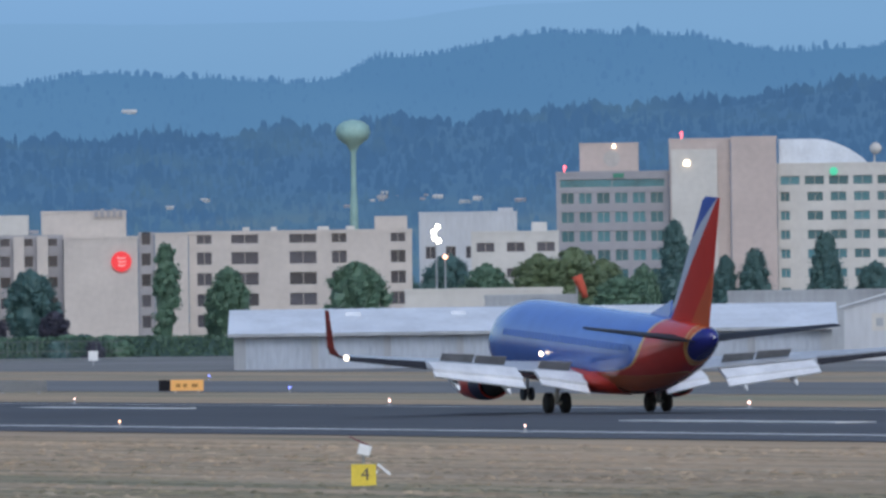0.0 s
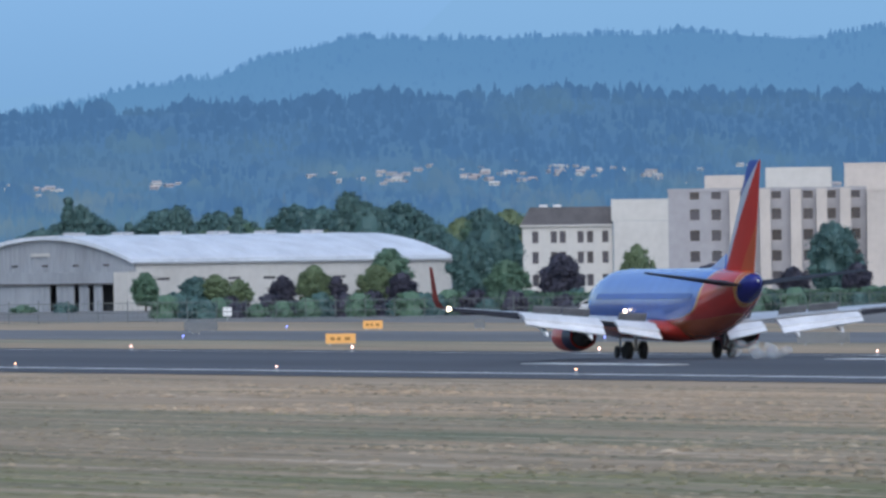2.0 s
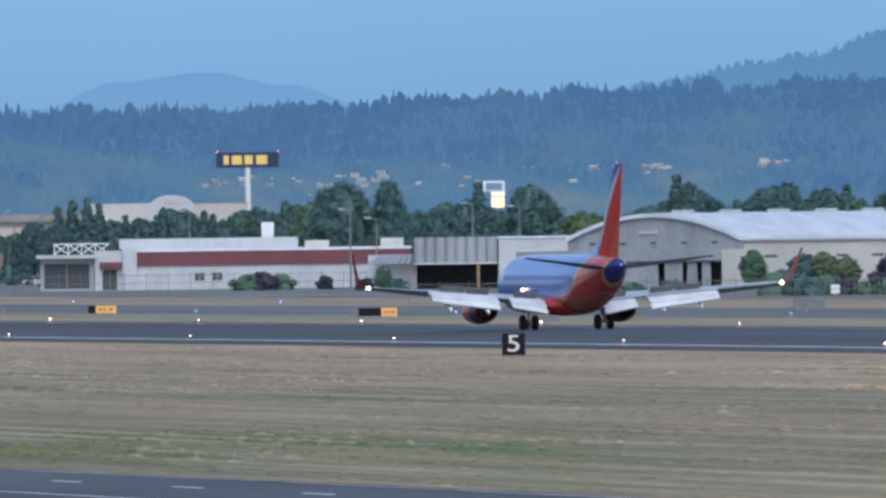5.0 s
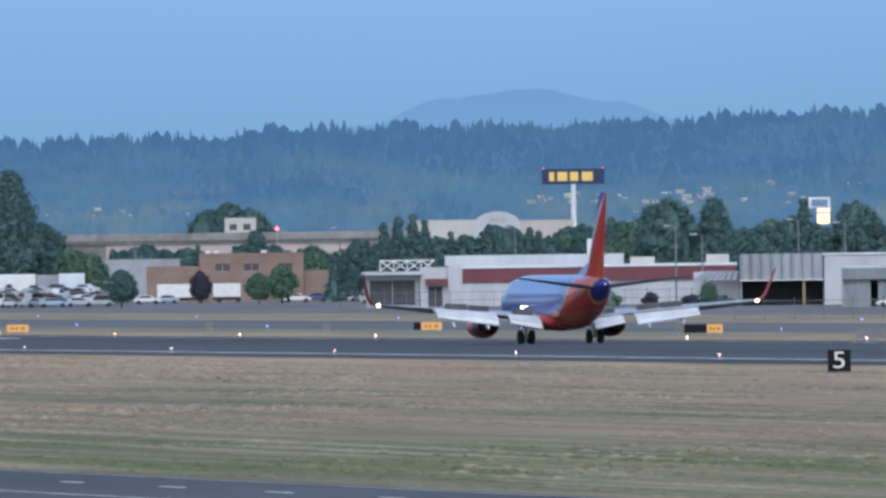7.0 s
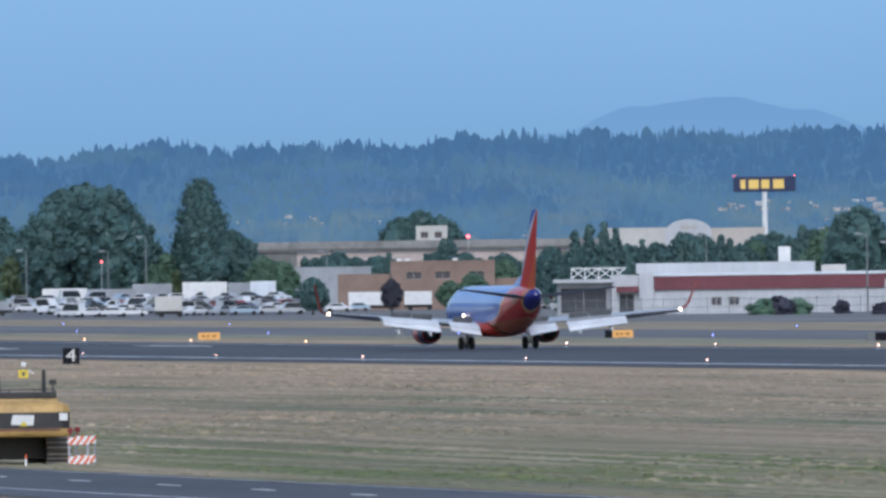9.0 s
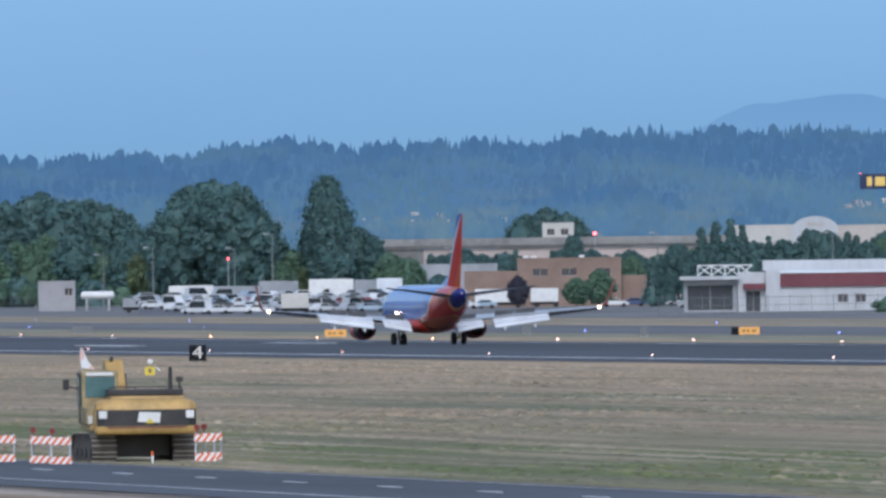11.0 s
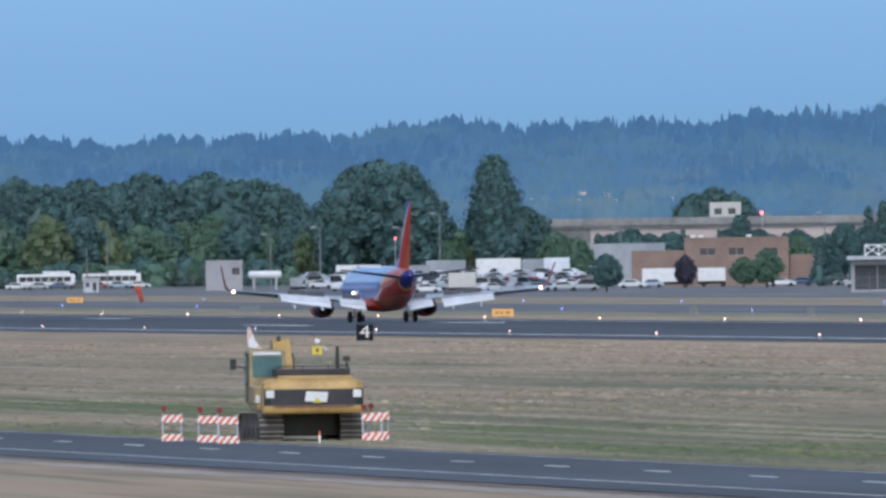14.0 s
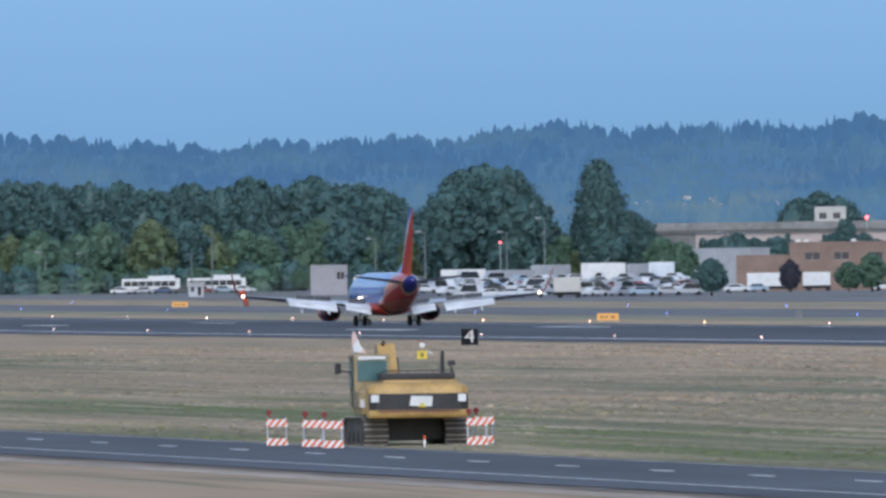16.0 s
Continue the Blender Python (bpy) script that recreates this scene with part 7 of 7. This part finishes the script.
# round trees by the brown block and the lot
for k, b, d, h, w in (("dark", 10.00, 2560, 6.0, 1.15), ("plum", 10.27, 2700, 5.6, 0.9), ("broad", 10.55, 2680, 6.4, 1.2), ("broad", 10.47, 2690, 5.2, 1.1), ("bush", 11.55, 2250, 2.4, 1.6), ("plumbush", 11.60, 2250, 2.6, 1.4), ("bush", 11.66, 2252, 2.4, 1.5),
                      ("plumbush", 11.81, 2260, 2.0, 1.1), ("broad", 12.01, 2200, 3.4, 1.0), ("bush", 12.05, 2200, 1.6, 1.8), ("plumbush", 11.95, 2200, 1.7, 1.4), ("bush", 12.86, 2040, 1.2, 2.0), ("bush", 13.0, 2040, 1.4, 1.8), ("bush", 12.74, 2045, 1.0, 2.0), ("cone", 10.73, 2750, 7.5, 1.1), ("cone", 10.79, 2760, 6.4, 1.1), ("cone", 10.85, 2750, 7.0, 1.0)):
    plant(k, b, d, h, w)
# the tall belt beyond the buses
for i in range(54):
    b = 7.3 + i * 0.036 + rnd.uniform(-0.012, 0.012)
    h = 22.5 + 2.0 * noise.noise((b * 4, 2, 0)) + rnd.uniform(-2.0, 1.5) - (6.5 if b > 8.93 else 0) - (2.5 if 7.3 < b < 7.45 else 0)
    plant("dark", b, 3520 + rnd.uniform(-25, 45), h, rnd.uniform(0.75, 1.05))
for i in range(44):
    b = 7.3 + i * 0.048 + rnd.uniform(-0.02, 0.02)
    plant(rnd.choice(("broad", "dark", "bright", "broad")), b, 3440 + rnd.uniform(-15, 25), rnd.uniform(9, 15.5), rnd.uniform(0.8, 1.1))
for b, h, k, w in ((9.62, 25.8, "poplar", 0.92), (9.612, 22.5, "poplar", 0.85), (9.63, 21.4, "poplar", 0.85), (9.15, 24.0, "dark", 0.9), (9.22, 25.4, "dark", 0.9), (9.30, 24.6, "dark", 0.9), (9.10, 20.0, "dark", 0.9), (9.36, 20.5, "dark", 0.9), (9.26, 23.0, "dark", 1.0), (9.18, 22.5, "dark", 1.0), (9.40, 15.0, "dark", 1.0),
                   (9.72, 15.5, "dark", 1.0), (9.77, 13.8, "dark", 1.0), (9.69, 13.0, "broad", 1.0), (9.5, 11.0, "broad", 1.2), (9.44, 9.0, "broad", 1.2), (9.56, 8.0, "bright", 1.2), (9.82, 8.0, "broad", 1.2), (9.0, 12.0, "bright", 1.0), (9.06, 10.0, "bright", 1.0)):
    plant(k, b, 3300 + rnd.uniform(-20, 20), h, w)
# undergrowth at the foot of the belt
for i in range(64):
    plant(rnd.choice(("bush", "bush", "broad")), 7.3 + i * 0.036 + rnd.uniform(-0.01, 0.01), 3425 + rnd.uniform(-8, 8), rnd.uniform(4.0, 6.5), rnd.uniform(0.9, 1.3))
# hedge along the fence before the hotel
for i in range(60):
    b = 13.35 + i * 0.044
    plant(rnd.choice(("bush", "bush", "bush", "plumbush")), b, 1780 + rnd.uniform(-12, 18), rnd.uniform(1.7, 3.0), 1.1)
for i in range(26):
    plant("bush", 15.9 + i * 0.03, 1850 + rnd.uniform(-12, 12), rnd.uniform(1.5, 2.4), 1.2)


def clipped_hedge():
    """A dense hedge with a level top, 6 m long."""
    e = thing("hedge", "clipped dark green hedge along the airport fence", "hedge", Matrix(), "hedges")
    r = np.random.default_rng(40)
    verts, faces = [], []
    for _ in range(2600):
        c = np.array([r.uniform(-3.1, 3.1), r.uniform(-0.7, 0.5), 2.25 * r.random() ** 0.8 + r.uniform(-0.08, 0.12)])
        u, v = r.normal(size=3), r.normal(size=3)
        k = r.uniform(0.08, 0.2)
        u, v = u / np.linalg.norm(u) * k, v / np.linalg.norm(v) * k
        o = len(verts)
        verts += [tuple(c - u), tuple(c + v), tuple(c + u), tuple(c - v)]
        faces.append((o, o + 1, o + 2, o + 3))
    me = bpy.data.meshes.new("foliage")
    me.from_pydata(verts, [], faces)
    me.materials.append(M_LEAF)
    new("foliage", me).parent = e
    bm = bmesh.new()
    rings(bm, [[(x + 0.06 * math.sin(7 * x + k), -0.45 + 0.8 * (k in (1, 2)), 0.02 + 2.0 * (k > 1) + 0.07 * math.sin(3 * x + k)) for k in range(4)] for x in [-3 + 0.5 * i for i in range(13)]])
    part("inner_growth", bm, M_LEAF_DARK, e)
    return e


hedge = clipped_hedge()
hedge.matrix_basis = site(14.42, 1772, -0.05)
for i in range(1, 13):
    copy_thing(hedge, site(14.42 + i * 0.196 * (1 if i < 8 else 1.02), 1772 + 6 * (i % 3), -0.05))


# ---- houses scattered over the wooded slope ----
def slope_pose(b, f, turn=0.0):
    zc = crest(NEAR, b, 4400, 0.010, 11) - 1.6
    d = 4385 - 500 * (1 - f)
    return pose(d * math.sin(radians(b)), d * math.cos(radians(b)), 1.5 + (zc - 1.5) * f - 0.4, 0, 0, -b + turn)


def house(paint, roof, label):
    e = thing("house", label, "house", Matrix(), "houses on the slope")
    bm = bmesh.new()
    rings(bm, [[(-3.2, y, 0), (3.2, y, 0), (3.2, y, 2.6), (0, y, 3.9), (-3.2, y, 2.6)] for y in (-2.4, 2.4)])
    part("wall", bm, paint, e, at=pose(0, 0, 0, 0, 0, 90))
    for s in (-1, 1):
        bm = bmesh.new()
        slab(bm, ((0, -2.7, 4.05), (0, 2.7, 4.05)), ((s * 3.6, -2.7, 2.55), (s * 3.6, 2.7, 2.55)), 0.12)
        part("roof", bm, roof, e, at=pose(0, 0, 0, 0, 0, 90))
    for x in (-1.4, 0.8):
        part("window", boxed(x, x + 0.7, -3.26, -3.22, 1.0, 1.9), M_WINDOW, e)
    return e


hs = [house(M_STUCCO, M_STUCCO_GREY, "cream house with a grey roof among trees"), house(M_PALE, M_PALE, "pale house with a pale roof among trees"),
      house(M_STUCCO_GREY, M_PINK, "grey house with a pinkish roof among trees")]
done = set()
rnd = random.Random(33)
TOWNS = ((14.75, 0.22, 0.56, 0.035, 46), (14.12, 0.16, 0.555, 0.02, 26), (13.36, 0.06, 0.54, 0.02, 6), (12.88, 0.10, 0.535, 0.025, 14), (11.97, 0.06, 0.53, 0.015, 10),
         (11.62, 0.18, 0.52, 0.025, 20), (10.0, 0.12, 0.50, 0.02, 9), (17.0, 0.2, 0.60, 0.02, 16), (15.8, 0.4, 0.52, 0.05, 10), (12.4, 0.2, 0.5, 0.05, 8))
spots = [(rnd.gauss(b, sb), rnd.gauss(f, sf)) for b, sb, f, sf, n in TOWNS for _ in range(n)]
for b, f in spots:
    h = rnd.choice(hs)
    k = rnd.uniform(0.14, 0.34)
    m = slope_pose(b, f, rnd.uniform(-40, 40)) @ Matrix.Translation((0, 0, 0.35)) @ Matrix.Diagonal((k * 1.5, k, k * 0.8, 1))
    if h.name in done:
        copy_thing(h, m @ Matrix.Diagonal((1 / h.scale[0], 1 / h.scale[1], 1 / h.scale[2], 1)))
    else:
        done.add(h.name)
        h.matrix_basis = m

for i in range(44):
    plant(rnd.choice(("broad", "dark", "dark", "cone")), 9.78 + i * 0.046 + rnd.uniform(-0.015, 0.015), 3300 + rnd.uniform(-25, 25), rnd.uniform(7.5, 10.8), rnd.uniform(1.0, 1.3))
for i in range(17):
    plant(rnd.choice(("dark", "cone", "dark")), 10.93 + i * 0.05, 3080 + rnd.uniform(-15, 15), rnd.uniform(10.0, 13.2), 1.0)
for b, h in ((10.30, 19.0), (10.37, 20.5), (10.44, 19.5)):
    plant("dark", b, 3760, h, 0.9)
lone = copy_thing(hs[1], pose(4755 * math.sin(radians(15.985)), 4755 * math.cos(radians(15.985)), 59.5, 0, 0, -16) @ Matrix.Diagonal((0.8 / hs[1].scale[0], 0.6 / hs[1].scale[1], 0.5 / hs[1].scale[2], 1)))
tagged(lone, "pale house alone on the far hill")


# ---- tyre smoke at touchdown ----
M_SMOKE = bpy.data.materials.new("tyre_smoke")
M_SMOKE.use_nodes = True
sn, sl = M_SMOKE.node_tree.nodes, M_SMOKE.node_tree.links
clear, veil = sn.new("ShaderNodeBsdfTransparent"), sn.new("ShaderNodeMixShader")
sn["Principled BSDF"].inputs["Base Color"].default_value = (0.78, 0.83, 0.88, 1)
sn["Principled BSDF"].inputs["Roughness"].default_value = 1.0
sn["Principled BSDF"].inputs["Specular IOR Level"].default_value = 0.0
veil.inputs[0].default_value = 0.76
sl.new(sn["Principled BSDF"].outputs[0], veil.inputs[1])
sl.new(clear.outputs[0], veil.inputs[2])
sl.new(veil.outputs[0], sn["Material Output"].inputs["Surface"])
smoke = thing("tyre_smoke", "thin pale puff of tyre smoke drifting over the runway", "smoke", pose(TRACK + 2.9, rolled(2.0) - 1.2, CROWN))
wisps = []
rnd = random.Random(77)
for i in range(10):
    bm = bmesh.new()
    ball(bm, (0, 0, 0), rnd.uniform(0.28, 0.46), 14, rnd.uniform(0.6, 0.9))
    for v in bm.verts:
        v.co *= 1 + 0.35 * noise.noise(v.co * 3 + Vector((i, 0, 0)))
        v.co.y *= 1.6
    wisps.append(part("wisp", bm, M_SMOKE, smoke, smooth=True))


def drift():
    """The wisps leave the tyre, roll back along the runway, spread and settle."""
    for w in wisps:
        back = wisps.index(w) / 9
        x, y, z = rnd.uniform(-0.5, 0.5), -0.3 - 7.5 * back, rnd.uniform(0.15, 0.9 - 0.5 * back)
        sx, sy, sz = rnd.uniform(-1.5, 3.0), rnd.uniform(-9, 2), rnd.uniform(0.1, 2.6)
        under = (x, y, -1.2)
        walk(w, [(0.0, pose(*under)), (1.82, pose(*under)), (1.95, pose(x, y, z)), (2.1, pose(x + 0.05 * sx, y, z + 0.1)), (2.6, pose(x + sx, y + sy, z + sz)),
                 (3.1, pose(x + 2.4 * sx, y + 2.6 * sy, z + 0.8 * sz)), (3.5, pose(x + 3.4 * sx, y + 3.4 * sy, -1.2)), (16.0, pose(x + 3.4 * sx, y + 3.4 * sy, -1.2))])


def motions():
    drift()
    rows = []
    for i in range(33):
        t = i * 0.5
        rows.append((t, pose(TRACK, rolled(t), CROWN + 0.03, nose_up(t), 0, 1.1 * (1 - t / 16))))
    walk(airliner, rows)


motions()
